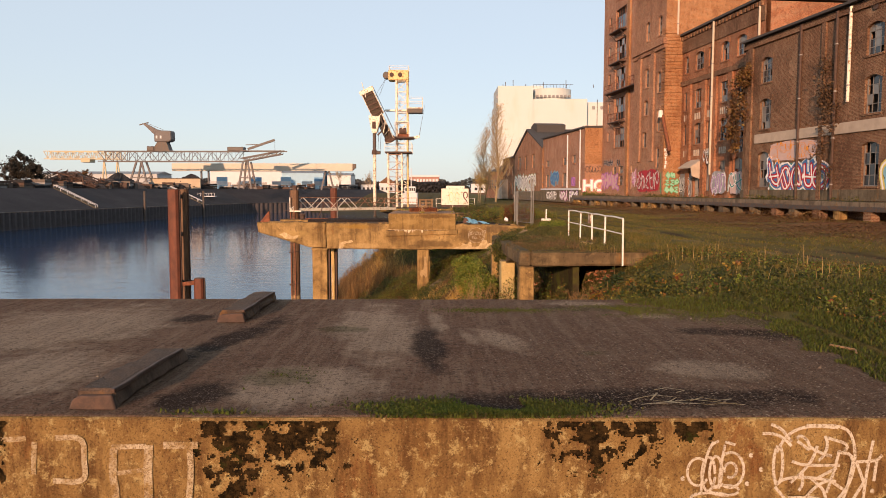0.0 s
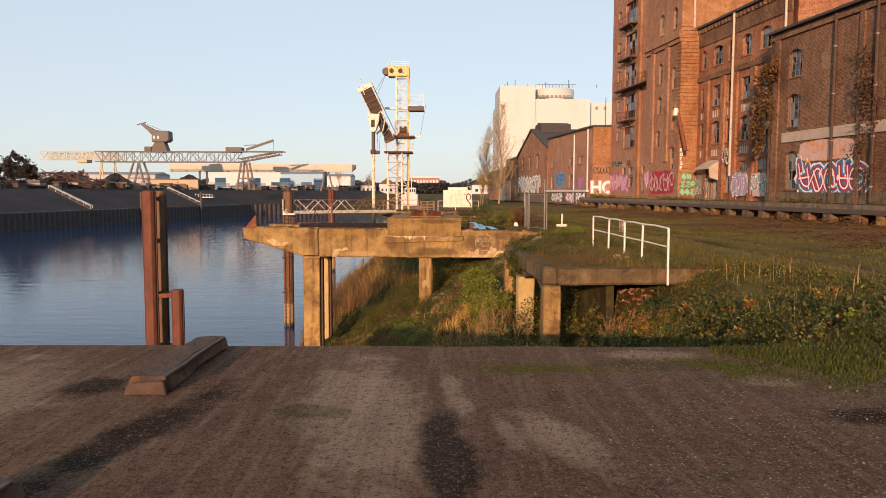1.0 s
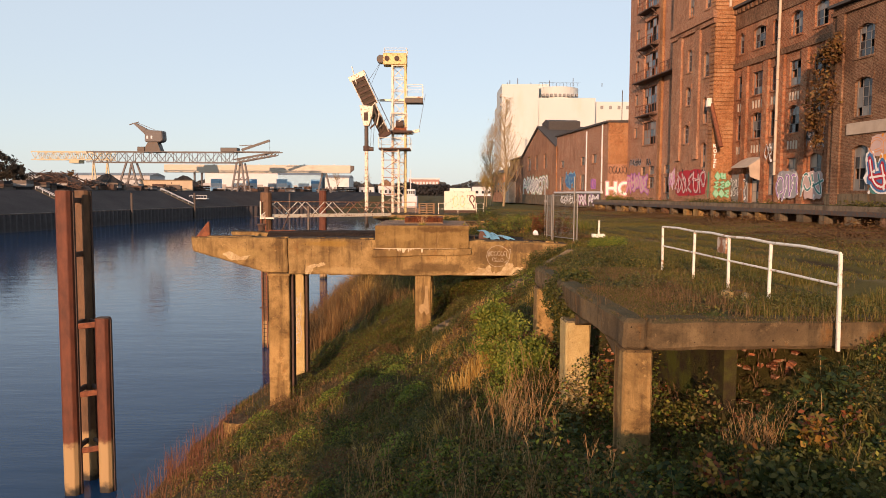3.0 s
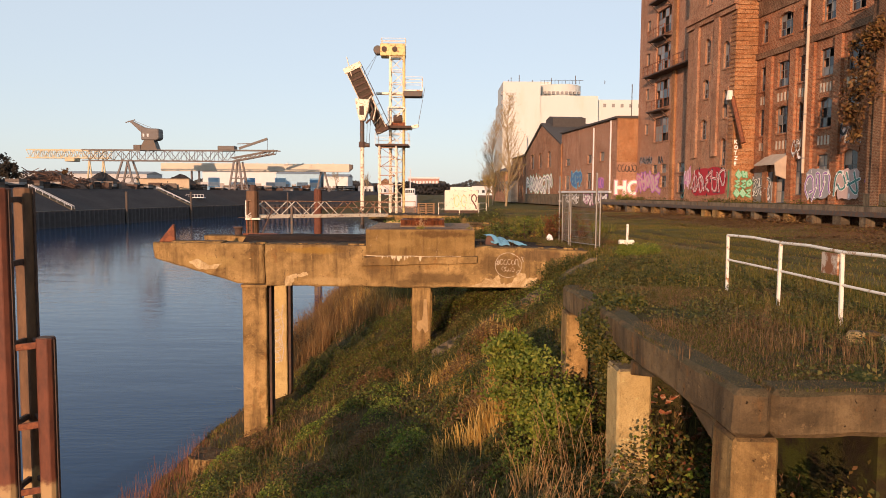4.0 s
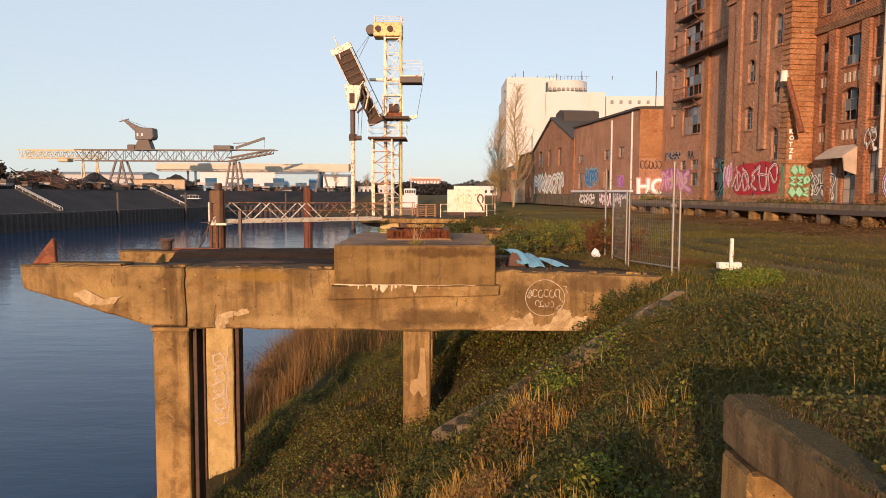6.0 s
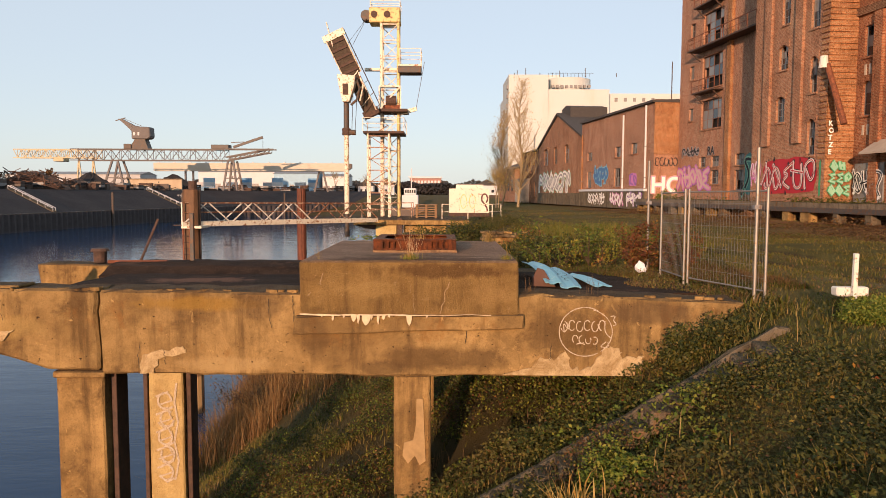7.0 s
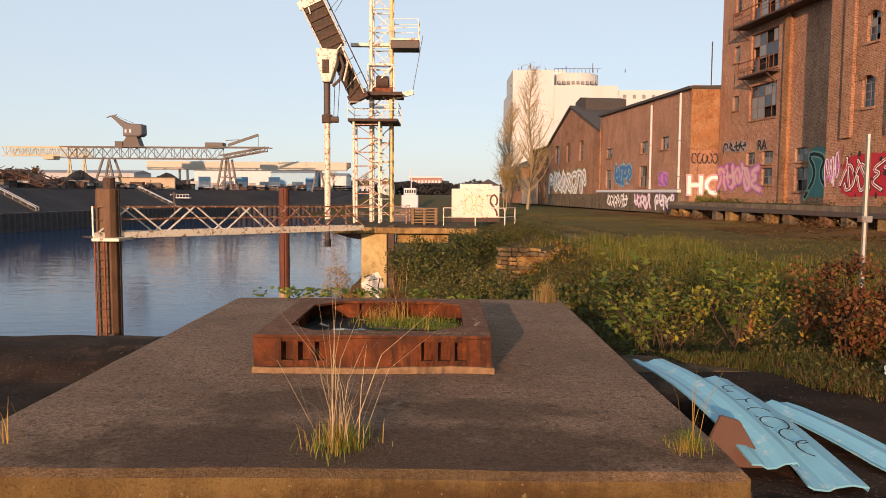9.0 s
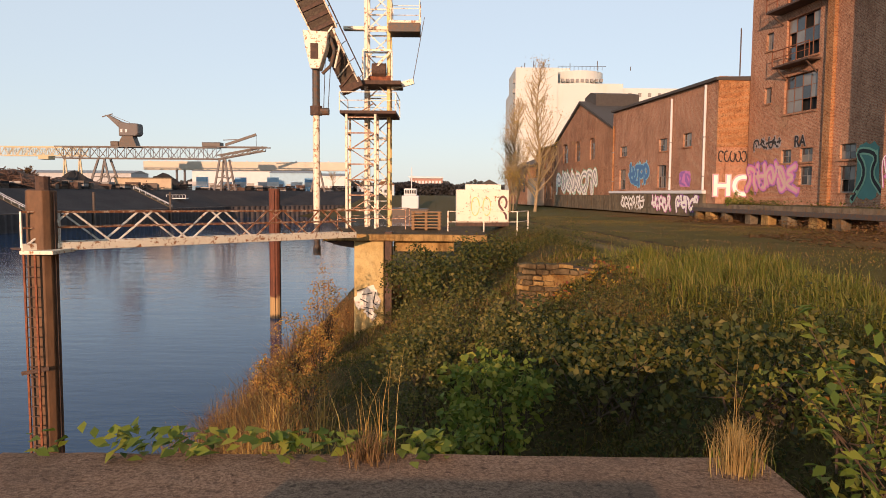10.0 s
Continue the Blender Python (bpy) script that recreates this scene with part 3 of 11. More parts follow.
def spray(root, mat, pts, w, frame_of, lift=0.006):
    """One sprayed stroke as a part of its tag, its corners rounded."""
    g = Geo()
    for _ in range(2 if 2 < len(pts) < 12 else 0):
        cut = [pts[0]]
        for a, b in zip(pts, pts[1:]):
            cut += [(a[0] * 0.75 + b[0] * 0.25, a[1] * 0.75 + b[1] * 0.25), (a[0] * 0.25 + b[0] * 0.75, a[1] * 0.25 + b[1] * 0.75)]
        pts = cut + [pts[-1]]
    stroke(g, pts, w, frame_of, lift + 0.0011 * (len(root.children) % 19))
    part("stroke", raw("stroke", g.v, g.f, mat), None, root)


def wall_tags():
    on = lambda u, v, k: (u, DECK_S - 0.004 - k, v)
    z = DECK_Z - 0.22
    mat = SPRAY_FADED
    g = thing("graffiti", "faded white sprayed block strokes on the wall", "graffiti")
    spray(g, mat, [(-4.95, z), (-4.70, z + 0.01)], 0.05, on)
    spray(g, mat, [(-4.42, z + 0.02), (-4.14, z + 0.03), (-4.15, z - 0.2), (-4.13, z - 0.42), (-4.45, z - 0.40)], 0.055, on)
    spray(g, mat, [(-4.62, z - 0.02), (-4.64, z - 0.34)], 0.05, on)
    spray(g, mat, [(-3.86, z - 0.08), (-3.88, z - 0.3), (-3.85, z - 0.55), (-3.86, z - 0.8)], 0.075, on)
    spray(g, mat, [(-3.88, z - 0.07), (-3.55, z - 0.06)], 0.05, on)
    spray(g, mat, [(-3.86, z - 0.33), (-3.52, z - 0.29)], 0.045, on)
    spray(g, mat, [(-3.52, z - 0.05), (-3.54, z - 0.3), (-3.53, z - 0.8)], 0.085, on)
    spray(g, mat, [(-3.38, z - 0.05), (-3.05, z - 0.05)], 0.07, on)
    spray(g, mat, [(-3.13, z - 0.05), (-3.12, z - 0.3), (-3.15, z - 0.62)], 0.06, on)
    mat = SPRAY_WHITE
    g = thing("graffiti", "thin white sprayed scrawl of loops on the wall", "graffiti")
    spray(g, mat, curl(1.76, z -0.31, 0.103, 0.135, 60, 330), 0.026, on)
    spray(g, mat, curl(1.86, z -0.33, 0.065, 0.168, 0, 350), 0.026, on)
    spray(g, mat, curl(1.93, z -0.31, 0.060, 0.157, 20, 390), 0.026, on)
    spray(g, mat, curl(2.07, z -0.29, 0.131, 0.174, 130, -130), 0.026, on)
    spray(g, mat, curl(2.07, z -0.29, 0.060, 0.073, 200, -120), 0.026, on)
    spray(g, mat, curl(2.02, z -0.49, 0.141, 0.050, 0, 340), 0.026, on)
    spray(g, mat, curl(1.88, z -0.56, 0.185, 0.045, 20, 190), 0.026, on)
    spray(g, mat, [(1.9, z -0.01), (1.84, z -0.12), (1.8, z -0.34), (1.79, z -0.50)], 0.026, on)
    spray(g, mat, [(2.01, z -0.04), (1.97, z -0.29), (1.96, z -0.47)], 0.026, on)
    spray(g, mat, [(1.88, z -0.04), (1.95, z +0.00)], 0.026, on)
    spray(g, mat, [(2.01, z -0.01), (2.11, z -0.04)], 0.026, on)
    spray(g, mat, curl(1.61, z -0.37, 0.010, 0.010, 0, 340), 0.024, on)
    spray(g, mat, curl(2.26, z -0.14, 0.010, 0.010, 0, 340), 0.024, on)
    spray(g, mat, curl(2.36, z -0.28, 0.010, 0.010, 0, 340), 0.024, on)
    spray(g, mat, curl(2.23, z -0.42, 0.010, 0.010, 0, 340), 0.024, on)
    spray(g, mat, curl(3.44, z -0.49, 0.010, 0.010, 0, 340), 0.024, on)
    g = thing("graffiti", "large white sprayed ring round angular strokes on the wall", "graffiti")
    spray(g, mat, curl(2.53, z -0.24, 0.044, 0.191, 100, 440), 0.029, on)
    spray(g, mat, [(2.51, z -0.12), (2.6, z +0.06), (2.79, z +0.15), (3.09, z +0.13)], 0.029, on)
    spray(g, mat, [(2.79, z +0.15), (3.18, z +0.15), (3.27, z -0.06), (3.26, z -0.34), (3.15, z -0.55), (3.01, z -0.66)], 0.029, on)
    spray(g, mat, [(2.37, z +0.07), (2.48, z +0.07), (2.57, z +0.03), (2.65, z -0.05)], 0.029, on)
    spray(g, mat, [(2.45, z +0.16), (2.55, z +0.12), (2.65, z -0.01)], 0.029, on)
    spray(g, mat, [(2.5, z -0.43), (2.63, z -0.36), (2.85, z -0.36), (3.09, z -0.40)], 0.029, on)
    spray(g, mat, [(2.7, z +0.02), (2.73, z +0.06), (2.81, z +0.00), (2.83, z -0.10), (2.76, z -0.04), (2.7, z +0.00)], 0.029, on)
    spray(g, mat, [(2.83, z -0.06), (2.93, z -0.12), (3.04, z -0.15)], 0.029, on)
    spray(g, mat, [(2.9, z -0.05), (2.85, z -0.20), (2.74, z -0.33), (2.65, z -0.41)], 0.029, on)
    spray(g, mat, [(2.66, z -0.20), (2.76, z -0.24), (3.12, z -0.24)], 0.029, on)
    spray(g, mat, [(2.97, z +0.05), (3.0, z -0.04), (2.96, z -0.15), (2.91, z -0.19)], 0.029, on)
    spray(g, mat, [(2.99, z +0.03), (3.2, z -0.03), (3.16, z -0.10)], 0.029, on)
    spray(g, mat, [(3.11, z -0.09), (3.07, z -0.29), (3.0, z -0.51)], 0.029, on)
    spray(g, mat, [(3.09, z -0.11), (3.26, z -0.13), (3.2, z -0.46), (3.16, z -0.57)], 0.029, on)
    spray(g, mat, [(2.76, z -0.32), (2.77, z -0.43), (2.73, z -0.49)], 0.029, on)
    spray(g, mat, [(2.85, z -0.37), (2.97, z -0.47), (3.01, z -0.63)], 0.029, on)
    spray(g, mat, [(3.04, z -0.38), (2.9, z -0.43), (2.74, z -0.63)], 0.029, on)
    spray(g, mat, [(2.5, z -0.45), (2.6, z -0.57), (2.69, z -0.68)], 0.029, on)
    spray(g, mat, [(2.63, z -0.56), (2.85, z -0.55), (3.01, z -0.59)], 0.029, on)
    spray(g, mat, [(3.1, z -0.27), (2.9, z -0.38)], 0.029, on)
    spray(g, mat, [(3.06, z -0.41), (3.18, z -0.49)], 0.029, on)
    g = thing("graffiti", "white sprayed crossed strokes on the wall", "graffiti")
    spray(g, mat, [(3.44, z +0.00), (3.39, z -0.29), (3.36, z -0.63)], 0.030, on)
    spray(g, mat, [(3.28, z -0.21), (3.48, z -0.20), (3.53, z -0.14)], 0.030, on)
    spray(g, mat, [(3.29, z -0.22), (3.36, z -0.40)], 0.030, on)
    spray(g, mat, [(3.37, z -0.40), (3.23, z -0.65)], 0.030, on)
    spray(g, mat, [(3.48, z -0.19), (3.46, z -0.40)], 0.030, on)


wall_tags()


# ---- the dolphin of driven piles ----
def pile_paint(name, red):
    """Steel pile: paint above, a pale band at high water, weed below."""
    m = Mat(name, 0.75)
    z = m.math("ADD", m.axis(2), m.math("MULTIPLY", m.noise(3, 4), 0.7))
    c = m.mix(m.ramp(m.noise(3, 6, 0.65, (1, 1, 0.4)), (0.35, 0.0), (0.7, 1.0)), red, tuple(k * 0.45 for k in red))
    c = m.mix(m.ramp(m.math("DIVIDE", m.math("ADD", z, 10.0), 20.0), (0.265, 1.0), (0.275, 0.0)), c, (0.34, 0.22, 0.10))
    c = m.mix(m.ramp(m.math("DIVIDE", m.math("ADD", z, 10.0), 20.0), (0.175, 1.0), (0.19, 0.0)), c, (0.025, 0.022, 0.016))
    return m.done(c, m.noise(18, 4), 0.4, 0.01)


PILE_RED = pile_paint("pile_red", (0.14, 0.038, 0.016))
PILE_BROWN = pile_paint("pile_brown", (0.15, 0.075, 0.035))


def pile(root, x, y, top, r, material, name="shaft"):
    """A hollow pile of two joined sheet sections: an eight-sided tube with a flange down each side."""
    g = Geo()
    out = [(x - r, y - r * 0.55), (x - r * 0.6, y - r), (x + r * 0.6, y - r), (x + r, y - r * 0.55), (x + r, y + r * 0.55), (x + r * 0.6, y + r), (x - r * 0.6, y + r), (x - r, y + r * 0.55)]
    g.prism(out, -12, top, "z")
    ob = part(name, g, material, root, bevel=0.02)
    part("seam", Geo().box(x + r * 0.94, x + r + 0.05, y - 0.06, y + 0.06, -12, top - 0.05), RUST_DARK, ob)
    part("cap", Geo().prism([(px + (x - px) * 0.12, py + (y - py) * 0.12) for px, py in out], top, top + 0.03, "z"), RUST_DARK, ob)
    return ob


def dolphin():
    root = thing("mooring_dolphin", "rusty red mooring dolphin of three steel piles in the water", "mooring post")
    a = (-15.50, 39.6)
    b = (-15.58, 41.2)
    c = (-14.3, 39.9)
    pile(root, *a, 4.93, 0.3, PILE_RED)
    pile(root, *b, 4.93, 0.3, PILE_BROWN)
    pile(root, *c, -0.05, 0.27, PILE_RED)
    for z in (4.55, 2.4, -0.35, -3.05, -5.3):
        part("bracket", Geo().rod((a[0], a[1], z), (b[0], b[1], z), 0.14, 0.2), RUST_DARK, root, bevel=0.02)
        if z < 0:
            part("brace", Geo().rod((a[0] + 0.2, a[1], z), (c[0], c[1], z + 0.08), 0.12, 0.22), RUST, root, "rusty cross brace", bevel=0.02)
            part("brace", Geo().rod((b[0] + 0.1, b[1], z), (c[0], c[1], z + 0.08), 0.1, 0.16), RUST_DARK, root, bevel=0.02)
    return root


dolphin()


def ladder_pile():
    root = thing("ladder_pile", "tall rusty steel pile with a landing and an iron ladder", "mooring post")
    x, y = -14.38, 68.0
    pile(root, x - 0.06, y, 4.9, 0.40, PILE_BROWN)
    part("post", Geo().tube((x, y, 4.9), (x, y, 5.35), 0.22, 10), RUST_DARK, root)
    for dx in (-0.33, 0.02):
        part("ladder_rail", Geo().rod((x + dx, y - 0.62, 3.0), (x + dx + 0.05, y - 0.62, -7.2), 0.06), RUST, root)
    for k in range(30):
        z = 2.5 - k * 0.32
        part("rung", Geo().tube((x - 0.32, y - 0.62, z), (x + 0.04, y - 0.62, z), 0.022, 6), RUST_DARK, root)
    for z in (-0.9, -3.9):
        part("clamp", Geo().rod((x - 0.5, y - 0.66, z), (x + 0.3, y - 0.52, z + 0.14), 0.08, 0.12), RUST_DARK, root)
    return root


ladder_pile()
root = thing("lone_pile", "single reddish steel pile standing in the water", "mooring post")
pile(root, -17.4, 114, 5.2, 0.48, PILE_RED)
part("flange", Geo().box(-17.5, -17.3, 113.4, 113.52, -8, 5.1), PILE_RED, root, bevel=0.02)


# ---- small overgrown pier ----
def column(root, x0, x1, y0, y1, z0, z1, material, cap=True):
    ob = part("column", Geo().box(x0, x1, y0, y1, z0, z1), material, root, cut=0.7, bevel=0.035, rough=0.015)
    if cap:
        part("capital", Geo().box(x0 - 0.04, x1 + 0.04, y0 - 0.04, y1 + 0.04, z1 - 0.12, z1), material, ob, bevel=0.02)
    return ob


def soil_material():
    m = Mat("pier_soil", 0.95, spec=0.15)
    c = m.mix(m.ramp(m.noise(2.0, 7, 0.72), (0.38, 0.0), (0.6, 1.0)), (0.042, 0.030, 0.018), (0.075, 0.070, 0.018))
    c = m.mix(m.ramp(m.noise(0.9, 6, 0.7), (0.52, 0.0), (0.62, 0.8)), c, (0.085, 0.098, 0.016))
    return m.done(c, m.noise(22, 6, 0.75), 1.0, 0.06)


PIER_SOIL = soil_material()


PIER_TURN, PIER_AT = 2.3, (1.85, 22.6)     # the small pier stands a little askew


def small_pier():
    """Local axes: x inland from the corner, y along the quay."""
    root = thing("small_pier", "small concrete pier on columns, its top overgrown with moss and grass", "pier", at=(*PIER_AT, 0), rz=PIER_TURN)
    w, ln, zt = 5.0, 8.5, 2.93
    part("front_beam", Geo().box(0.392, w, 0, 0.42, zt - 0.51, zt), CONCRETE_MOSSY, root, cut=0.35, bevel=0.06, rough=0.03)
    part("side_beam", Geo().box(-0.01, 0.388, -0.008, ln, zt - 0.50, zt + 0.004), CONCRETE_MOSSY, root, cut=0.35, bevel=0.06, rough=0.03)
    part("slab", Geo().box(0.395, w, 0.424, ln - 0.03, zt - 0.3, zt - 0.03), PIER_SOIL, root, "mossy earth on the slab", cut=0.6, rough=0.02)
    column(root, 0.02, 0.49, 0.03, 0.60, -0.4, zt - 0.51, CONCRETE, False)
    part("haunch", Geo().prism([(0.6, zt - 0.5), (1.5, zt - 0.5), (0.6, zt - 0.78)], 0.06, 0.36, "x"), CONCRETE_MOSSY, root, bevel=0.02)
    column(root, -0.16, 0.36, 3.6, 4.25, -0.4, zt - 0.66, CONCRETE_PALE, False)
    part("haunch", Geo().prism([(3.6, zt - 0.5), (2.5, zt - 0.5), (3.6, zt - 0.74)], 0.02, 0.34, "x"), CONCRETE_MOSSY, root, bevel=0.02)
    column(root, -0.05, 0.40, 7.75, 8.35, -0.4, zt - 0.50, CONCRETE, False)
    # added wall in dark soil colour, put where the slab only shades the space
    part("back_wall", Geo().box(1.9, 2.1, 0.6, ln - 0.4, 0.6, zt - 0.30), PIER_SOIL, root, "added dark wall standing in for the shade under the slab", cut=0.7, rough=0.03)
    return root


small_pier()


def railing():
    root = thing("handrail", "bent white-painted tubular handrail with a rusty sign", "railing")
    posts = [(4.80, 30.5, 2.95), (4.90, 28.4, 2.9), (5.0, 26.5, 2.9), (5.10, 24.8, 2.9), (5.2, 22.5, 2.7)]
    tops = [(x + 0.03 * (k % 2), y + 0.04, 4.05 - 0.015 * k) for k, (x, y, z) in enumerate(posts)]
    for (x, y, z), t in zip(posts, tops):
        part("post", Geo().rod((x, y, z - 0.25), t, 0.055), WHITE_PAINT, root, bevel=0.008)
    for a, b in zip(tops, tops[1:]):
        sag = Vector(a).lerp(Vector(b), 0.5) + Vector((0, 0, 0.025))
        part("top_rail", Geo().path([a, sag, b], 0.027, 8), WHITE_PAINT, root)
        la, lb = Vector(a) - Vector((0, 0, 0.5)), Vector(b) - Vector((0, 0, 0.5))
        part("middle_rail", Geo().path([la, lb], 0.022, 8), WHITE_PAINT, root)
    x, y, z = tops[2]
    part("sign", Geo().box(x - 0.06, x - 0.03, y + 0.02, y + 0.5, z - 0.36, z - 0.03), painted("sign_paint", (0.6, 0.5, 0.4), 0.45, (0.25, 0.09, 0.03)), root, "flaked rusty sign", bevel=0.005)
    return root


railing()


# ---- the big pier ----
PIER_Y0, PIER_Y1, PIER_Z = 42.35, 48.1, 3.0


LIME_DIRTY_COLUMN = plain("mortar_smear", (0.31, 0.205, 0.095), 0.93, 0.4, 5)


def big_pier():
    root = thing("loading_pier", "long ochre concrete loading pier on columns over the bank", "pier")
    # the front beam in two lengths, with an open joint
    tip = [(-11.62, PIER_Z), (-7.56, PIER_Z), (-7.56, 1.48), (-8.5, 1.52), (-9.6, 1.86), (-11.55, 2.40)]
    main = [(-7.53, PIER_Z - 0.005), (-3.9, PIER_Z - 0.02), (0.15, 2.95), (2.0, 2.88), (4.3, 2.80), (4.0, 2.5), (2.35, 1.42), (-7.53, 1.42)]
    part("cantilever", Geo().prism(tip, PIER_Y0, PIER_Y0 + 0.95), PIER_CONCRETE, root, cut=0.22, bevel=0.045, rough=0.05)
    part("front_beam", Geo().prism(main, PIER_Y0, PIER_Y0 + 0.95), PIER_CONCRETE, root, cut=0.22, bevel=0.045, rough=0.05)
    part("lip", Geo().prism([(-3.95, 2.20), (0.22, 2.30), (0.24, 2.58), (-3.93, 2.56)], PIER_Y0 - 0.13, PIER_Y0 + 0.02), PIER_CONCRETE, root, "proud cast lip under the plinth", cut=0.25, bevel=0.03, rough=0.03)
    rear = [(-11.3, PIER_Z), (4.3, 2.8), (2.35, 1.4), (-8.3, 1.45), (-11.2, 2.4)]
    part("rear_beam", Geo().prism(rear, PIER_Y1 - 0.9, PIER_Y1), CONCRETE, root, cut=0.45, bevel=0.04, rough=0.03)
    part("deck", Geo().box(-9.0, 3.9, PIER_Y0 + 0.954, PIER_Y1 - 0.904, 2.2, 2.84), DECK_DARK, root, "dark wet-looking deck of earth and bitumen", cut=0.6, rough=0.03)
    part("deck_fill", Geo().prism([(46.4, 2.8), (46.9, 2.98), (47.4, 3.04), (48.06, 3.035), (48.06, 2.9), (46.4, 2.7)], -9.4, -3.85, "x"), DECK_DARK, root, "dark earth heaped against the rear beam", cut=0.3, rough=0.03)
    part("step", Geo().box(-11.0, -9.1, PIER_Y0 + 0.2, PIER_Y0 + 0.8, PIER_Z - 0.01, PIER_Z + 0.05), CONCRETE, root, cut=0.4, bevel=0.02, rough=0.015)
    column(root, -8.38, -7.5, PIER_Y0 + 0.03, PIER_Y0 + 0.85, -5.2, 1.48, CONCRETE)
    pale = column(root, -8.62, -7.76, PIER_Y1 - 0.86, PIER_Y1 - 0.06, -5.2, 1.45, CONCRETE_PALE)
    on = lambda u, v, k: (u, PIER_Y1 - 0.87 - k, v)
    g = Geo()
    for k in range(5):
        z = -0.35 - 0.46 * k
        stroke(g, [(-8.45, z), (-8.15, z + 0.12), (-8.05, z - 0.1), (-8.4, z - 0.22), (-8.2, z - 0.36), (-8.02, z - 0.25)], 0.055, on)
        stroke(g, curl(-8.22 + 0.05 * (k % 2), z - 0.1, 0.17, 0.2, 50 * k, 50 * k + 300), 0.05, on)
    stroke(g, [(-7.92, 0.0), (-7.98, -0.5), (-7.9, -1.0), (-8.0, -1.5), (-7.9, -2.0), (-8.0, -2.5)], 0.05, on)
    part("tag", g, SPRAY_WHITE, pale, "white sprayed scrawl")
    column(root, -2.14, -1.46, PIER_Y0 + 0.06, PIER_Y0 + 0.76, -2.2, 1.42, CONCRETE, False)
    column(root, -2.14, -1.46, PIER_Y1 - 0.8, PIER_Y1 - 0.1, -2.2, 1.42, CONCRETE, False)
    on_col = [(-1.72, 0.98), (-1.60, 0.98), (-1.57, 0.3), (-1.55, -0.2), (-1.66, -0.28), (-1.75, -0.1), (-1.88, -0.25), (-1.98, -0.1), (-1.95, 0.15), (-1.78, 0.2), (-1.73, 0.5)]
    part("mortar_patch", Geo().prism(on_col, PIER_Y0 + 0.035, PIER_Y0 + 0.08), LIME_DIRTY_COLUMN, root, "pale smear of mortar")
    # steel guides beside the outer columns
    part("guide", Geo().box(-7.46, -7.36, PIER_Y0 + 0.25, PIER_Y0 + 0.75, -5.0, 1.42), RUST_DARK, root, "dark rusty guide iron", bevel=0.01)
    part("guide", Geo().box(-8.74, -8.64, PIER_Y1 - 0.9, PIER_Y1 - 0.5, -5.0, 1.45), RUST_DARK, root, bevel=0.01)
    part("guide", Geo().box(-7.74, -7.62, PIER_Y1 - 0.7, PIER_Y1 - 0.2, -5.0, 1.45), RUST_DARK, root, bevel=0.01)
    return root


def dark_deck():
    m = Mat("dark_deck", 0.95, spec=0.1)
    n = m.noise(1.2, 6, 0.65)
    c = m.mix(m.ramp(n, (0.35, 0.0), (0.7, 1.0)), (0.014, 0.009, 0.007), (0.042, 0.026, 0.018))
    c = m.mix(m.ramp(m.noise(0.9, 5, 0.6), (0.58, 0.0), (0.68, 0.6)), c, (0.13, 0.072, 0.046))
    c = m.mix(m.math("MULTIPLY", m.spot(-6.6, 45.2, 1.3, 0.5, 8.0, 0.6, 2.0), 0.8), c, (0.15, 0.075, 0.050))
    c = m.mix(m.ramp(m.noise(30, 4, 0.7), (0.62, 0.0), (0.66, 0.6)), c, (0.22, 0.15, 0.10))
    return m.done(c, m.noise(18, 5), 0.6, 0.03)


DECK_DARK = dark_deck()
big_pier()


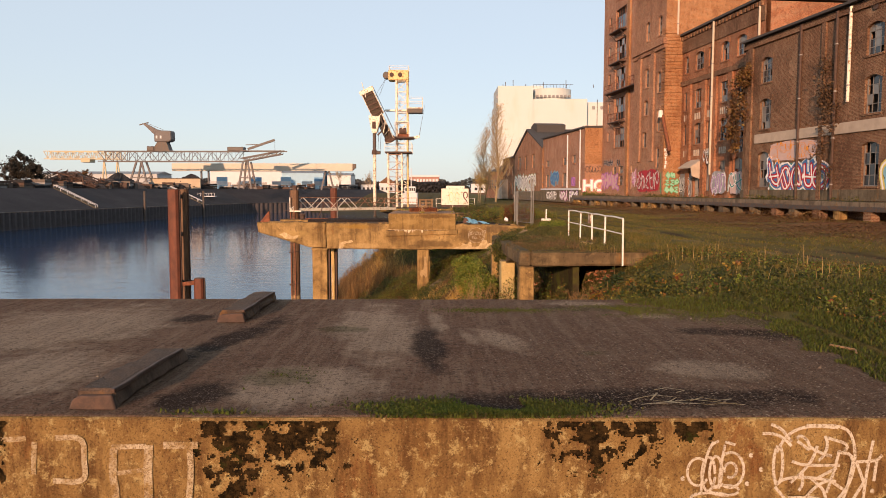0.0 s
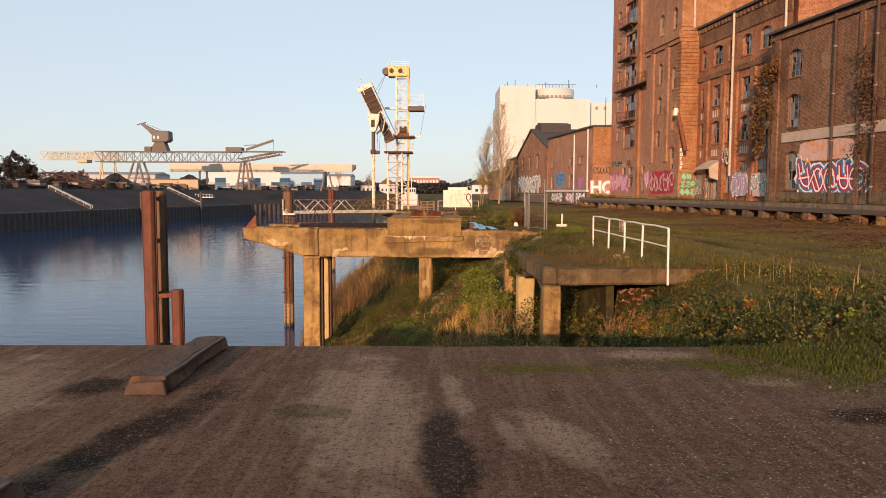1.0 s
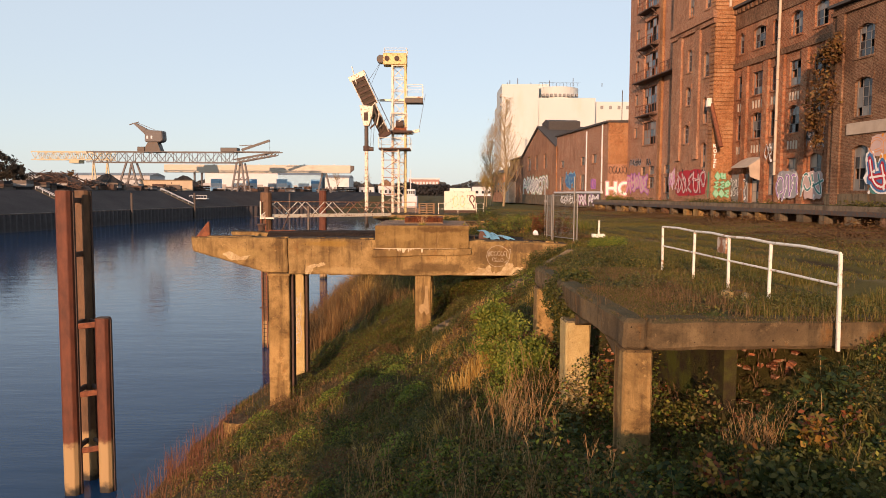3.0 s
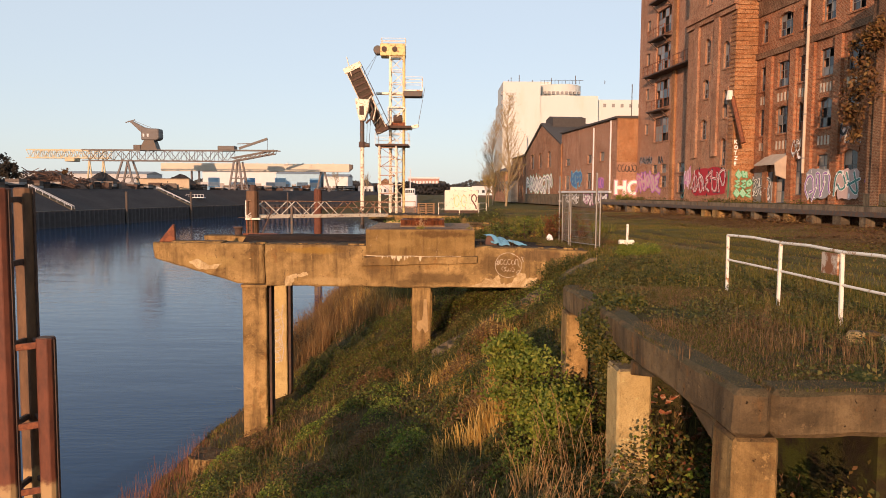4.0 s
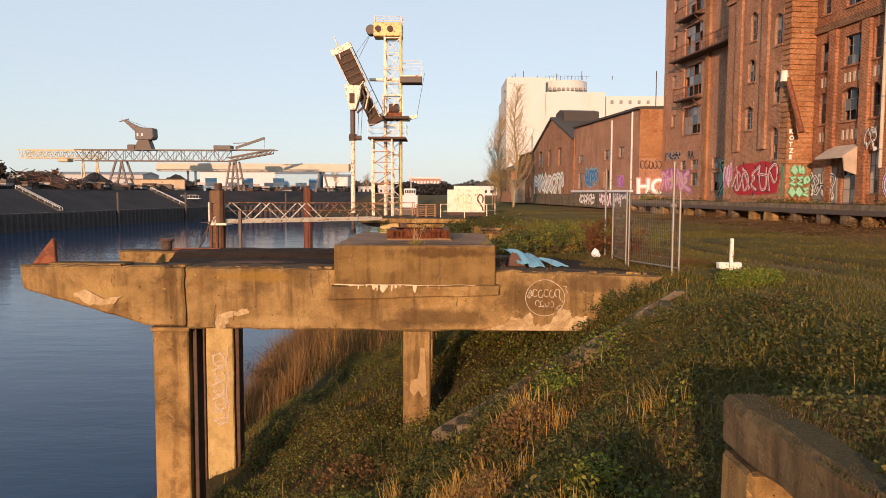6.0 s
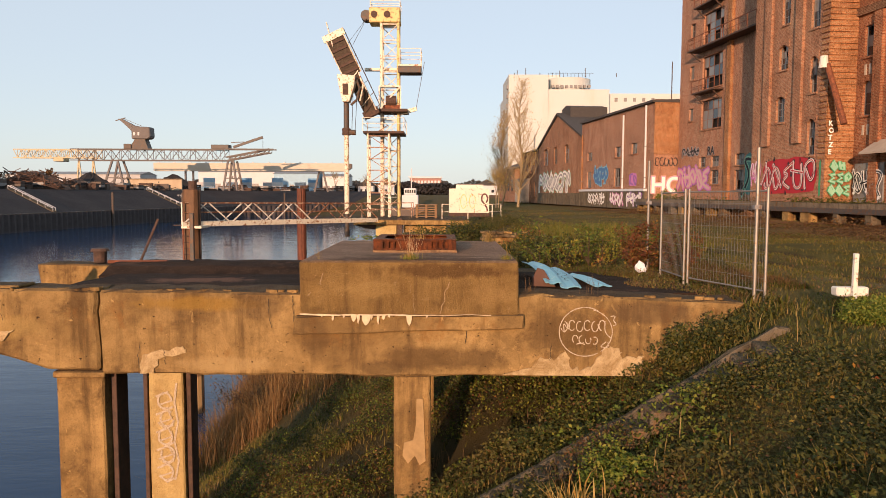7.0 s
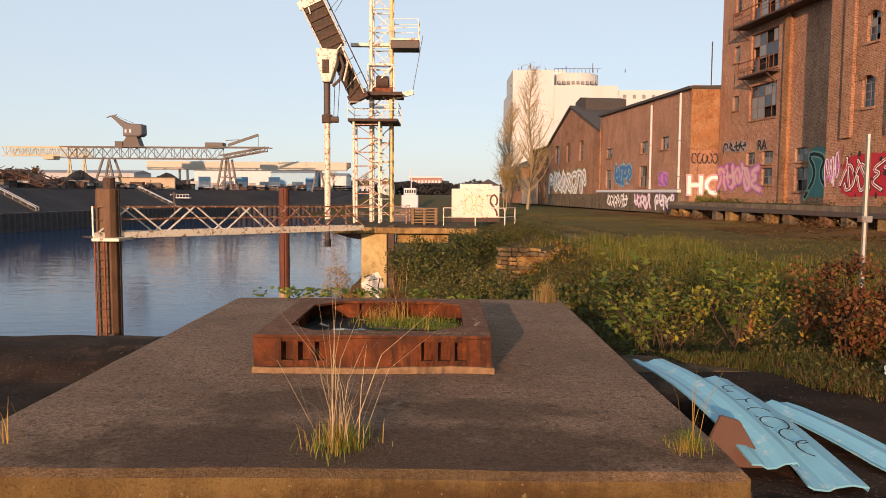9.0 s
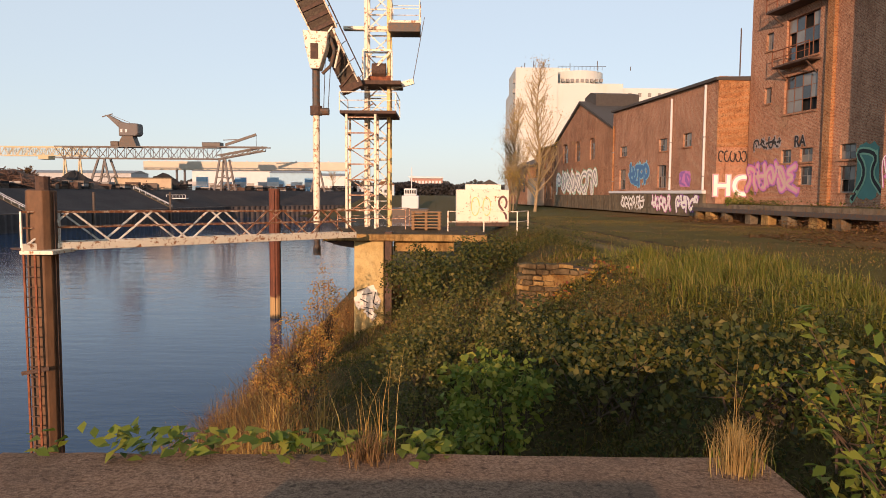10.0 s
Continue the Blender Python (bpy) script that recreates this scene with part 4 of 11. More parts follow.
def plinth_material():
    """The machine plinth: exposed gravel on top, stained and washed-out faces."""
    m = Mat("plinth_concrete", 0.94, spec=0.2)
    c = m.mix(m.ramp(m.noise(0.9, 7, 0.66, distort=0.5), (0.34, 0.0), (0.64, 1.0)), (0.235, 0.138, 0.046), (0.38, 0.238, 0.086))
    c = m.mix(m.ramp(m.noise(1.6, 6, 0.68, (2.4, 2.4, 0.2)), (0.50, 0.0), (0.68, 0.6)), c, (0.10, 0.055, 0.022))
    c = m.mix(m.ramp(m.noise(1.1, 7, 0.72, (0.7, 1, 1.6), distort=0.2), (0.54, 0.0), (0.68, 0.55)), c, (0.09, 0.052, 0.022))
    c = m.mix(m.ramp(m.noise(5, 7, 0.78), (0.62, 0.0), (0.67, 0.5)), c, (0.42, 0.30, 0.16))
    grit = m.noise(60, 4, 0.8)
    c = m.mix(m.ramp(grit, (0.35, 0.5), (0.46, 0.0)), c, (0.08, 0.045, 0.02))
    c = m.mix(m.ramp(grit, (0.60, 0.0), (0.67, 0.5)), c, (0.44, 0.31, 0.17))
    up = m.node("ShaderNodeSeparateXYZ")
    m.link(m.geo.outputs["Normal"], up.inputs[0])
    top = m.mix(m.ramp(grit, (0.40, 0.0), (0.62, 1.0)), (0.20, 0.124, 0.086), (0.48, 0.318, 0.220))
    top = m.mix(m.ramp(m.noise(0.9, 7, 0.7), (0.42, 0.0), (0.62, 0.6)), top, (0.19, 0.118, 0.082))
    top = m.mix(m.ramp(m.noise(7, 6, 0.75), (0.62, 0.0), (0.70, 0.4)), top, (0.36, 0.25, 0.18))
    top = m.mix(m.ramp(m.noise(20, 5, 0.75), (0.36, 0.7), (0.46, 0.0)), top, (0.085, 0.052, 0.036))
    top = m.mix(m.ramp(m.noise(24, 4, 0.7), (0.60, 0.0), (0.66, 0.6)), top, (0.46, 0.32, 0.225))
    # damp earth along the front edge and moss stains in front of the frame
    top = m.mix(m.math("MULTIPLY", m.spot(-1.8, 42.5, 2.3, 0.55, 0.0, 0.5, 2.2), 0.65), top, (0.060, 0.034, 0.020))
    top = m.mix(m.math("MULTIPLY", m.spot(-2.3, 43.35, 0.9, 0.35, 12.0, 0.6, 3.0), 0.55), top, (0.070, 0.042, 0.026))
    top = m.mix(m.math("MULTIPLY", m.spot(-1.0, 43.25, 0.7, 0.25, -8.0, 0.6, 3.0), 0.5), top, (0.070, 0.042, 0.026))
    # broken cast skin on the faces: small pale stones in a washed-out band
    c = m.mix(m.math("MULTIPLY", m.spot(-1.2, 3.38, 1.5, 0.16, 0.0, 0.5, 2.6, True), 0.75), c, (0.115, 0.058, 0.022))
    c = m.mix(m.math("MULTIPLY", m.spot(-2.6, 3.05, 0.7, 0.20, 0.0, 0.6, 3.0, True), 0.6), c, (0.42, 0.27, 0.10))
    c = m.mix(m.math("MULTIPLY", m.spot(-0.35, 2.95, 0.5, 0.22, 0.0, 0.6, 3.0, True), 0.55), c, (0.40, 0.25, 0.095))
    c = m.mix(m.ramp(m.noise(26, 3, 0.6), (0.68, 0.0), (0.71, 0.75)), c, (0.50, 0.36, 0.19))
    c = m.mix(m.ramp(up.outputs[2], (0.5, 0.0), (0.8, 1.0)), c, top)
    return m.done(c, m.math("ADD", grit, m.math("MULTIPLY", m.noise(7, 6, 0.7), 2.0)), 1.0, 0.05)


PLINTH = plinth_material()
LIME_OLD = plain("lime_old", (0.40, 0.285, 0.165), 0.95, 0.4, 20)
LIME = plain("lime_bloom", (0.56, 0.45, 0.30), 0.9, 0.35, 14)


def plinth():
    root = thing("machine_plinth", "heavy square concrete machine plinth with a gritty top", "plinth")
    x0, x1, y0, y1, zt = -3.83, 0.13, 42.22, 47.9, 3.56
    a0, a1, b0, b1, zp = -2.50, -1.14, 44.28, 45.82, 3.2
    ring = Geo().add([(x0, y0, 2.56), (x1, y0, 2.56), (x1, y1, 2.56), (x0, y1, 2.56), (x0, y0, zt), (x1, y0, zt), (x1, y1, zt), (x0, y1, zt),
                      (a0, b0, zt), (a1, b0, zt), (a1, b1, zt), (a0, b1, zt), (a0, b0, zp), (a1, b0, zp), (a1, b1, zp), (a0, b1, zp)],
                     [(0, 3, 2, 1), (0, 1, 5, 4), (1, 2, 6, 5), (2, 3, 7, 6), (3, 0, 4, 7), (4, 5, 9, 8), (5, 6, 10, 9), (6, 7, 11, 10), (7, 4, 8, 11),
                      (8, 9, 13, 12), (9, 10, 14, 13), (10, 11, 15, 14), (11, 8, 12, 15), (12, 13, 14, 15)])
    part("block", ring, PLINTH, root, cut=0.3, bevel=0.035, rough=0.010)
    # lime that has bled out of the joint: a thin seam and single runs under it
    rng = random.Random(11)
    up, low = [], []
    n = 70
    for k in range(n + 1):
        x = x0 + 0.01 + (x1 - x0 - 0.5) * k / n
        t = 0.006 + 0.030 * abs(noise.noise(Vector((x * 5, 1, 0)))) * abs(noise.noise(Vector((x * 1.3, 4, 0)))) * 2 + 0.007 * rng.random()
        t *= 1.0 if k < 44 else 0.45
        mid = 2.575 + 0.030 * noise.noise(Vector((x * 2, 5, 0))) + 0.008 * noise.noise(Vector((x * 11, 2, 0)))
        up.append((x, mid + t))
        low.append((x, mid - t))
    part("lime_seam", Geo().prism(up + low[::-1], y0 - 0.03, y0 + 0.03), LIME, root, "thin white lime seam")
    for x, w, d in ((0.60, 0.05, 0.10), (0.80, 0.03, 0.05), (0.98, 0.10, 0.12), (1.06, 0.05, 0.15), (1.20, 0.15, 0.19), (1.42, 0.05, 0.17), (1.52, 0.07, 0.08), (1.62, 0.03, 0.05), (1.98, 0.10, 0.19), (2.3, 0.03, 0.05), (0.4, 0.03, 0.04), (1.3, 0.04, 0.09)):
        a = x0 + x
        pts = [(a - w / 2, 2.57), (a + w / 2, 2.575)]
        pts += [(a + w * 0.5 * (1 - q ** 3) + rng.uniform(-0.008, 0.008), 2.57 - d * q) for q in (0.25, 0.5, 0.7, 0.88, 0.97)] + [(a + rng.uniform(-0.01, 0.01), 2.57 - d)]
        pts += [(a - w * 0.5 * (1 - q ** 3) + rng.uniform(-0.008, 0.008), 2.57 - d * q) for q in (0.97, 0.88, 0.7, 0.5, 0.25)]
        part("lime_run", Geo().prism(pts, PIER_Y0 - 0.165, PIER_Y0 + 0.03), LIME, root, "white lime run")
    # healed cracks in the face
    for pts, w in (([(-1.28, 2.60), (-1.26, 2.74), (-1.20, 2.86), (-1.21, 2.98), (-1.14, 3.10), (-1.12, 3.18)], 0.008), ([(-1.74, 2.62), (-1.78, 2.82), (-1.76, 2.9), (-1.82, 3.0), (-1.83, 3.12)], 0.004), ([(-3.45, 3.12), (-3.43, 3.28), (-3.40, 3.34)], 0.010), ([(-3.68, 2.92), (-3.62, 2.99)], 0.010)):
        fine = []
        for (a, b), (c, d) in zip(pts, pts[1:]):
            fine += [(a + (c - a) * k / 4 + rng.gauss(0, 0.006), b + (d - b) * k / 4) for k in range(4)]
        g = Geo()
        stroke(g, fine + [pts[-1]], w, lambda u, v, k: (u, y0 - 0.007 - k * 0.3, v), 0.004)
        part("healed_crack", g, LIME_OLD, root, "pale healed crack")
    return root


plinth()


def beam_marks():
    """Cracks, patched mortar and chips on the front of the big pier."""
    y = PIER_Y0
    for k, (pts, label) in enumerate((
            ([(-0.15, 1.45), (0.35, 1.58), (0.55, 1.78), (0.8, 1.72), (1.0, 1.92), (1.15, 1.55), (1.5, 1.6), (1.75, 1.98), (2.0, 1.95), (2.05, 1.75), (2.45, 1.80), (2.4, 1.55), (2.3, 1.44), (1.2, 1.44)], "pale patched mortar"),
            ([(-6.8, 1.45), (-6.75, 1.8), (-6.3, 1.88), (-6.0, 1.97), (-5.95, 1.84), (-6.4, 1.74), (-6.6, 1.46)], "pale patched mortar"),
            ([(-10.3, 2.3), (-10.0, 2.42), (-9.6, 2.2), (-9.1, 2.25), (-9.3, 2.05), (-9.9, 2.02)], "pale patched mortar"))):
        rag = random.Random(k + 5)
        fine = []
        for (a, b), (c, d) in zip(pts, pts[1:] + pts[:1]):
            fine += [(a + (c - a) * q / 5 + (rag.gauss(0, 0.02) if q else 0), b + (d - b) * q / 5 + (rag.gauss(0, 0.02) if q and b > 1.5 else 0)) for q in range(5)]
        ob = part("mortar_patch", Geo().prism(fine, y - 0.030, y + 0.05), LIME_DIRTY, None)
        tagged(ob, "pale patch of broken mortar on the pier beam", "patch", "mortar patches on the pier")
    rng = random.Random(31)
    for x, z0, z1 in ((-4.42, 2.85, 2.25), (-6.78, 2.05, 1.5), (-6.35, 1.9, 1.6), (-3.98, 2.9, 2.35), (0.75, 2.0, 1.7), (-0.85, 2.35, 2.0), (1.55, 2.1, 1.9), (-9.3, 2.8, 2.4)):
        p = [(x, z0)]
        n = 11
        wander = 0.0
        for k in range(1, n):
            wander += rng.gauss(0, 0.012)
            p.append((x + wander, z0 + (z1 - z0) * k / n))
        g = Geo()
        stroke(g, p, 0.009, lambda u, v, k: (u, y - 0.03 - k, v), 0.004)
        tagged(part("crack", g, BLACK), "thin dark crack in the pier beam", "crack", "cracks in the pier beam")
    g = thing("graffiti", "white sprayed circle with a scrawl inside on the pier", "graffiti")
    on = lambda u, v, k: (u, y - 0.034 - k, v)
    spray(g, SPRAY_WHITE, curl(1.36, 2.26, 0.47, 0.45, 60, 300, 26), 0.017, on)
    spray(g, SPRAY_WHITE, curl(1.38, 2.25, 0.48, 0.43, -55, 75, 20), 0.015, on)
    for k, (dx, a, w) in enumerate(((-0.40, 200, 250), (-0.26, 30, 290), (-0.12, 60, 300), (0.02, 40, 280), (0.16, 90, 300), (0.29, 10, 250))):
        spray(g, SPRAY_WHITE, curl(1.38 + dx, 2.36 + 0.02 * (k % 2), 0.06, 0.095, a, a + w, 10), 0.018, on)
    for k in range(4):
        spray(g, SPRAY_WHITE, curl(1.18 + 0.12 * k, 2.13 - 0.01 * k, 0.05, 0.07, 80 * k, 80 * k + 240, 8), 0.017, on)
    for p in ([(0.98, 2.25), (0.96, 2.45), (1.06, 2.27), (1.08, 2.46)], [(1.72, 2.46), (1.72, 2.25), (1.84, 2.14)], [(1.82, 2.55), (1.92, 2.56), (1.86, 2.48), (1.94, 2.40), (1.87, 2.38)], [(1.75, 2.08), (1.62, 1.98), (1.80, 1.97), (1.78, 2.08)], [(1.2, 2.03), (1.28, 2.06), (1.36, 2.03)]):
        spray(g, SPRAY_WHITE, p, 0.017, on)
    # chipped crown of the beam
    for k in range(46):
        x = rng.uniform(-11.3, 3.9)
        if -3.9 < x < 0.2:
            continue
        w = rng.uniform(0.04, 0.13)
        top = PIER_Z + (-0.012 * (x + 7.5) if x > -7.5 else 0)
        ob = part("concrete_chip", Geo().prism(blob(x, y + 0.1, w, rng.uniform(0.04, 0.09), k, 9, 0.4), top - 0.03, top + rng.uniform(0.01, 0.05), "z"), CONCRETE, None, bevel=0.008)
        tagged(ob, "loose chip of concrete on the beam's edge", "rubble", "chips on the beam")
    for x, yy, z, s in ((-9.3, 41.6, -4.55, 0.7), (-7.2, 49.2, -3.9, 0.5)):
        ob = part("concrete_footing", Geo().box(x - s, x + s, yy - s, yy + s * 0.8, z - 0.8, z), CONCRETE, None, cut=0.14, bevel=0.04, rough=0.13)
        tagged(ob, "crumbling concrete footing on the bank", "concrete block")


def mortar_material():
    m = Mat("lime_dirty", 0.93, spec=0.2)
    c = m.mix(m.ramp(m.noise(2.5, 7, 0.75, distort=0.8), (0.4, 0.0), (0.6, 1.0)), (0.36, 0.245, 0.115), (0.58, 0.44, 0.25))
    c = m.mix(m.ramp(m.noise(40, 4, 0.8), (0.36, 0.4), (0.46, 0.0)), c, (0.12, 0.07, 0.03))
    return m.done(c, m.math("ADD", m.noise(40, 4, 0.8), m.math("MULTIPLY", m.noise(6, 6, 0.7), 2.0)), 1.0, 0.03)


LIME_DIRTY = mortar_material()
beam_marks()


def frame_rust():
    """Deep orange-brown scale with darker runs down the sides and paler rubbed spots."""
    m = Mat("frame_rust", 0.9, spec=0.2)
    c = m.mix(m.ramp(m.noise(4.5, 7, 0.7), (0.38, 0.0), (0.62, 1.0)), (0.062, 0.021, 0.010), (0.150, 0.042, 0.014))
    c = m.mix(m.ramp(m.noise(3.0, 6, 0.68, (3.5, 3.5, 0.35)), (0.48, 0.0), (0.62, 0.85)), c, (0.036, 0.015, 0.009))
    c = m.mix(m.ramp(m.noise(9, 6, 0.72), (0.58, 0.0), (0.70, 0.6)), c, (0.25, 0.088, 0.028))
    up = m.node("ShaderNodeSeparateXYZ")
    m.link(m.geo.outputs["Normal"], up.inputs[0])
    worn = m.mix(m.ramp(m.noise(14, 6, 0.75), (0.45, 0.0), (0.65, 1.0)), (0.105, 0.048, 0.028), (0.235, 0.115, 0.065))
    c = m.mix(m.ramp(up.outputs[2], (0.6, 0.0), (0.9, 0.7)), c, worn)
    return m.done(c, m.noise(30, 5, 0.7), 0.7, 0.012)


FRAME_RUSTY = frame_rust()


MORTAR_BED = plain("mortar_bed", (0.21, 0.125, 0.065), 0.95, 0.75, 22)


def iron_frame():
    """A square base frame of riveted channel, with slotted sides and a pit in its middle."""
    root = thing("iron_base_frame", "square rusty iron machine base frame open over earth", "machine base")
    x0, x1, y0, y1, z0, z1 = -2.67, -0.97, 44.12, 45.98, 3.60, 3.83
    for bx in ((x0 - 0.01, x1 + 0.02, y0 - 0.02, y0 + 0.13), (x0 - 0.01, x1 + 0.02, y1 - 0.13, y1 + 0.02), (x0 - 0.01, x0 + 0.13, y0 + 0.13, y1 - 0.13), (x1 - 0.13, x1 + 0.02, y0 + 0.13, y1 - 0.13)):
        part("bed", Geo().box(*bx, 3.55, 3.604), MORTAR_BED, root, "crumbling mortar bed", cut=0.08, rough=0.022)
    w = 0.19
    # the top plate leaves an eight-sided opening
    c = 0.22
    outer = [(x0, y0), (x1, y0), (x1, y1), (x0, y1)]
    inner = [(x0 + c + w, y0 + w), (x1 - c - w, y0 + w), (x1 - w, y0 + c + w), (x1 - w, y1 - c - w), (x1 - c - w, y1 - w), (x0 + c + w, y1 - w), (x0 + w, y1 - c - w), (x0 + w, y0 + c + w)]
    g = Geo()
    for zz, flip in ((z1, False), (z1 - 0.025, True)):
        pts = [(*p, zz) for p in outer + inner]
        fs = [(0, 1, 5, 4), (1, 6, 5), (1, 2, 7, 6), (2, 8, 7), (2, 3, 9, 8), (3, 10, 9), (3, 0, 11, 10), (0, 4, 11)]
        g.add(pts, [tuple(reversed(f)) for f in fs] if flip else fs)
    n = len(g.v) // 2
    g.f += [(k, (k + 1) % 4, n + (k + 1) % 4, n + k) for k in range(4)] + [(4 + k, n + 4 + k, n + 4 + (k + 1) % 8, 4 + (k + 1) % 8) for k in range(8)]
    part("top_plate", g, FRAME_RUSTY, root, bevel=0.004)
    # side webs with upright slots towards the corners
    for side in range(4):
        ln = (x1 - x0) if side % 2 == 0 else (y1 - y0)
        ob = Geo()
        slots = [0.20, 0.32, 0.44, ln - 0.50, ln - 0.38, ln - 0.26]
        u = 0.0 if side % 2 == 0 else 0.032
        for s in slots:
            ob.box(u, s, 0, 0.03, z0, z1 - 0.026)
            ob.box(s, s + 0.085, 0, 0.03, z0, z0 + 0.045)
            ob.box(s, s + 0.085, 0.005, 0.03, z1 - 0.05, z1 - 0.026)
            u = s + 0.085
        ob.box(u, ln if side % 2 == 0 else ln - 0.032, 0, 0.03, z0, z1 - 0.026)
        # a second plate closes the slots from behind
        ob.box(0.16, 0.56, 0.075, 0.09, z0, z1 - 0.03).box(ln - 0.56, ln - 0.16, 0.075, 0.09, z0, z1 - 0.03)
        web = part("side_web", ob, FRAME_RUSTY, root, "rusty slotted side", bevel=0.003)
        web.matrix_basis = {0: pose(x0, y0, 0), 1: pose(x1, y0, 0, 0, 0, 90), 2: pose(x1, y1, 0, 0, 0, 180), 3: pose(x0, y1, 0, 0, 0, 270)}[side]
    part("pit_earth", Geo().box(-2.57, -1.07, 44.22, 45.88, 3.18, 3.655), BLACK_EARTH, root, "black wet earth in the pit", cut=0.1, rough=0.03)
    rng = random.Random(14)
    for k in range(12):
        bx, by = rng.uniform(-1.9, -1.25), rng.uniform(45.0, 45.72)
        part("moss_cushion", Geo().prism(blob(bx, by, rng.uniform(0.08, 0.16), rng.uniform(0.06, 0.12), k, 16, 0.4), 3.60, 3.662 + 0.0025 * k, "z"), MOSS, root, cut=0.05, rough=0.03)
    for k in range(12):
        bx, by = rng.uniform(-2.35, -1.3), rng.uniform(44.5, 45.7)
        d = Vector((rng.gauss(0, 0.1), rng.gauss(0, 0.06), 0.0))
        part("litter", Geo().rod((bx, by, 3.672), Vector((bx, by, 3.682)) + d, 0.012 + 0.03 * rng.random(), 0.01), rng.choice((WOOD_OLD, SPRAY_WHITE, CONCRETE, RUST_DARK)), root, "bits of litter")
    # scratches through the rust of the top plate
    def scratch(u, v, k):
        return (u, v, z1 + 0.002 + k * 0.3)
    for k in range(16):
        side = k % 4
        cx = rng.uniform(x0 + 0.25, x1 - 0.25) if side < 3 else x1 - 0.09
        cy = y0 + 0.09 if side < 2 else (y1 - 0.09 if side == 2 else rng.uniform(y0 + 0.3, y1 - 0.3))
        g = Geo()
        pts = [(cx + rng.gauss(0, 0.02), cy + 0.03 * q) if side == 3 else (cx + 0.03 * q, cy + rng.gauss(0, 0.022)) for q in range(6)]
        stroke(g, pts, 0.008, scratch, 0.003)
        part("scratch", raw("scratch", g.v, g.f, SPRAY_FADED), None, root)
    return root


def pit_bottle():
    """A clear drinks bottle with a white label and green cap, lying in the pit."""
    m = Mat("bottle_plastic", 0.08, 0.0, 0.5)
    m.b.inputs["Transmission Weight"].default_value = 0.85
    m.b.inputs["IOR"].default_value = 1.2
    clear = m.done((0.75, 0.85, 0.88))
    root = thing("plastic_bottle", "clear plastic bottle with a white label lying in the pit", "bottle", at=(-2.22, 44.78, 3.702), rz=10)
    prof = ((0, 0.036), (0.012, 0.050), (0.05, 0.052), (0.13, 0.052), (0.16, 0.045), (0.185, 0.040), (0.21, 0.046), (0.25, 0.050), (0.29, 0.040), (0.325, 0.017), (0.35, 0.015))
    g = Geo()
    for (a, r), (b, q) in zip(prof, prof[1:]):
        g.tube((a, 0, 0), (b, 0, 0), r, 12, q)
    part("body", g, clear, root)
    part("label", Geo().tube((0.02, 0, 0), (0.11, 0, 0), 0.0515, 14), SPRAY_WHITE, root, "white paper label")
    part("cap", Geo().tube((0.345, 0, 0), (0.37, 0, 0), 0.018, 10), plain("green_cap", (0.03, 0.2, 0.1), 0.5), root, "green cap")


pit_bottle()
BLACK_EARTH = plain("black_earth", (0.010, 0.008, 0.006), 0.85, 0.6, 14)
iron_frame()


# ---- odds and ends on the big pier ----
def pier_clutter():
    ob = part("rust_plate", Geo().prism([(-11.55, PIER_Z), (-10.95, PIER_Z), (-10.98, 3.62), (-11.02, 3.66)], PIER_Y0 + 0.45, PIER_Y0 + 0.6), RUST, bevel=0.02)
    tagged(ob, "triangular rusty steel plate standing on the pier tip", "steel plate")
    g = Geo().tube((-9.9, 47.6, PIER_Z), (-9.9, 47.6, 3.28), 0.16, 12).tube((-9.9, 47.6, 3.28), (-9.9, 47.6, 3.36), 0.24, 12, 0.2)
    tagged(part("bollard", g, RUST_DARK, bevel=0.01), "squat rusty mooring bollard on the pier", "bollard")
    root = thing("guard_post", "thin dark post with a leaning rusty brace on the pier", "post")
    part("post", Geo().rod((-7.6, 47.7, 2.95), (-7.6, 47.7, 4.25), 0.10), DARK_STEEL, root, bevel=0.01)
    part("brace", Geo().rod((-8.9, 47.6, 3.0), (-8.45, 47.7, 4.1), 0.06), RUST_DARK, root, "leaning rusty brace", bevel=0.01)
    part("foot", Geo().rod((-9.7, 47.6, 3.02), (-8.2, 47.6, 3.02), 0.12, 0.08), RUST, root, bevel=0.01)


pier_clutter()

BLUE_PANEL = painted("blue_panel", (0.15, 0.42, 0.55), 0.12, (0.30, 0.45, 0.50), 0.5)
PANEL_BACK = plain("panel_core", (0.10, 0.05, 0.035), 0.8)


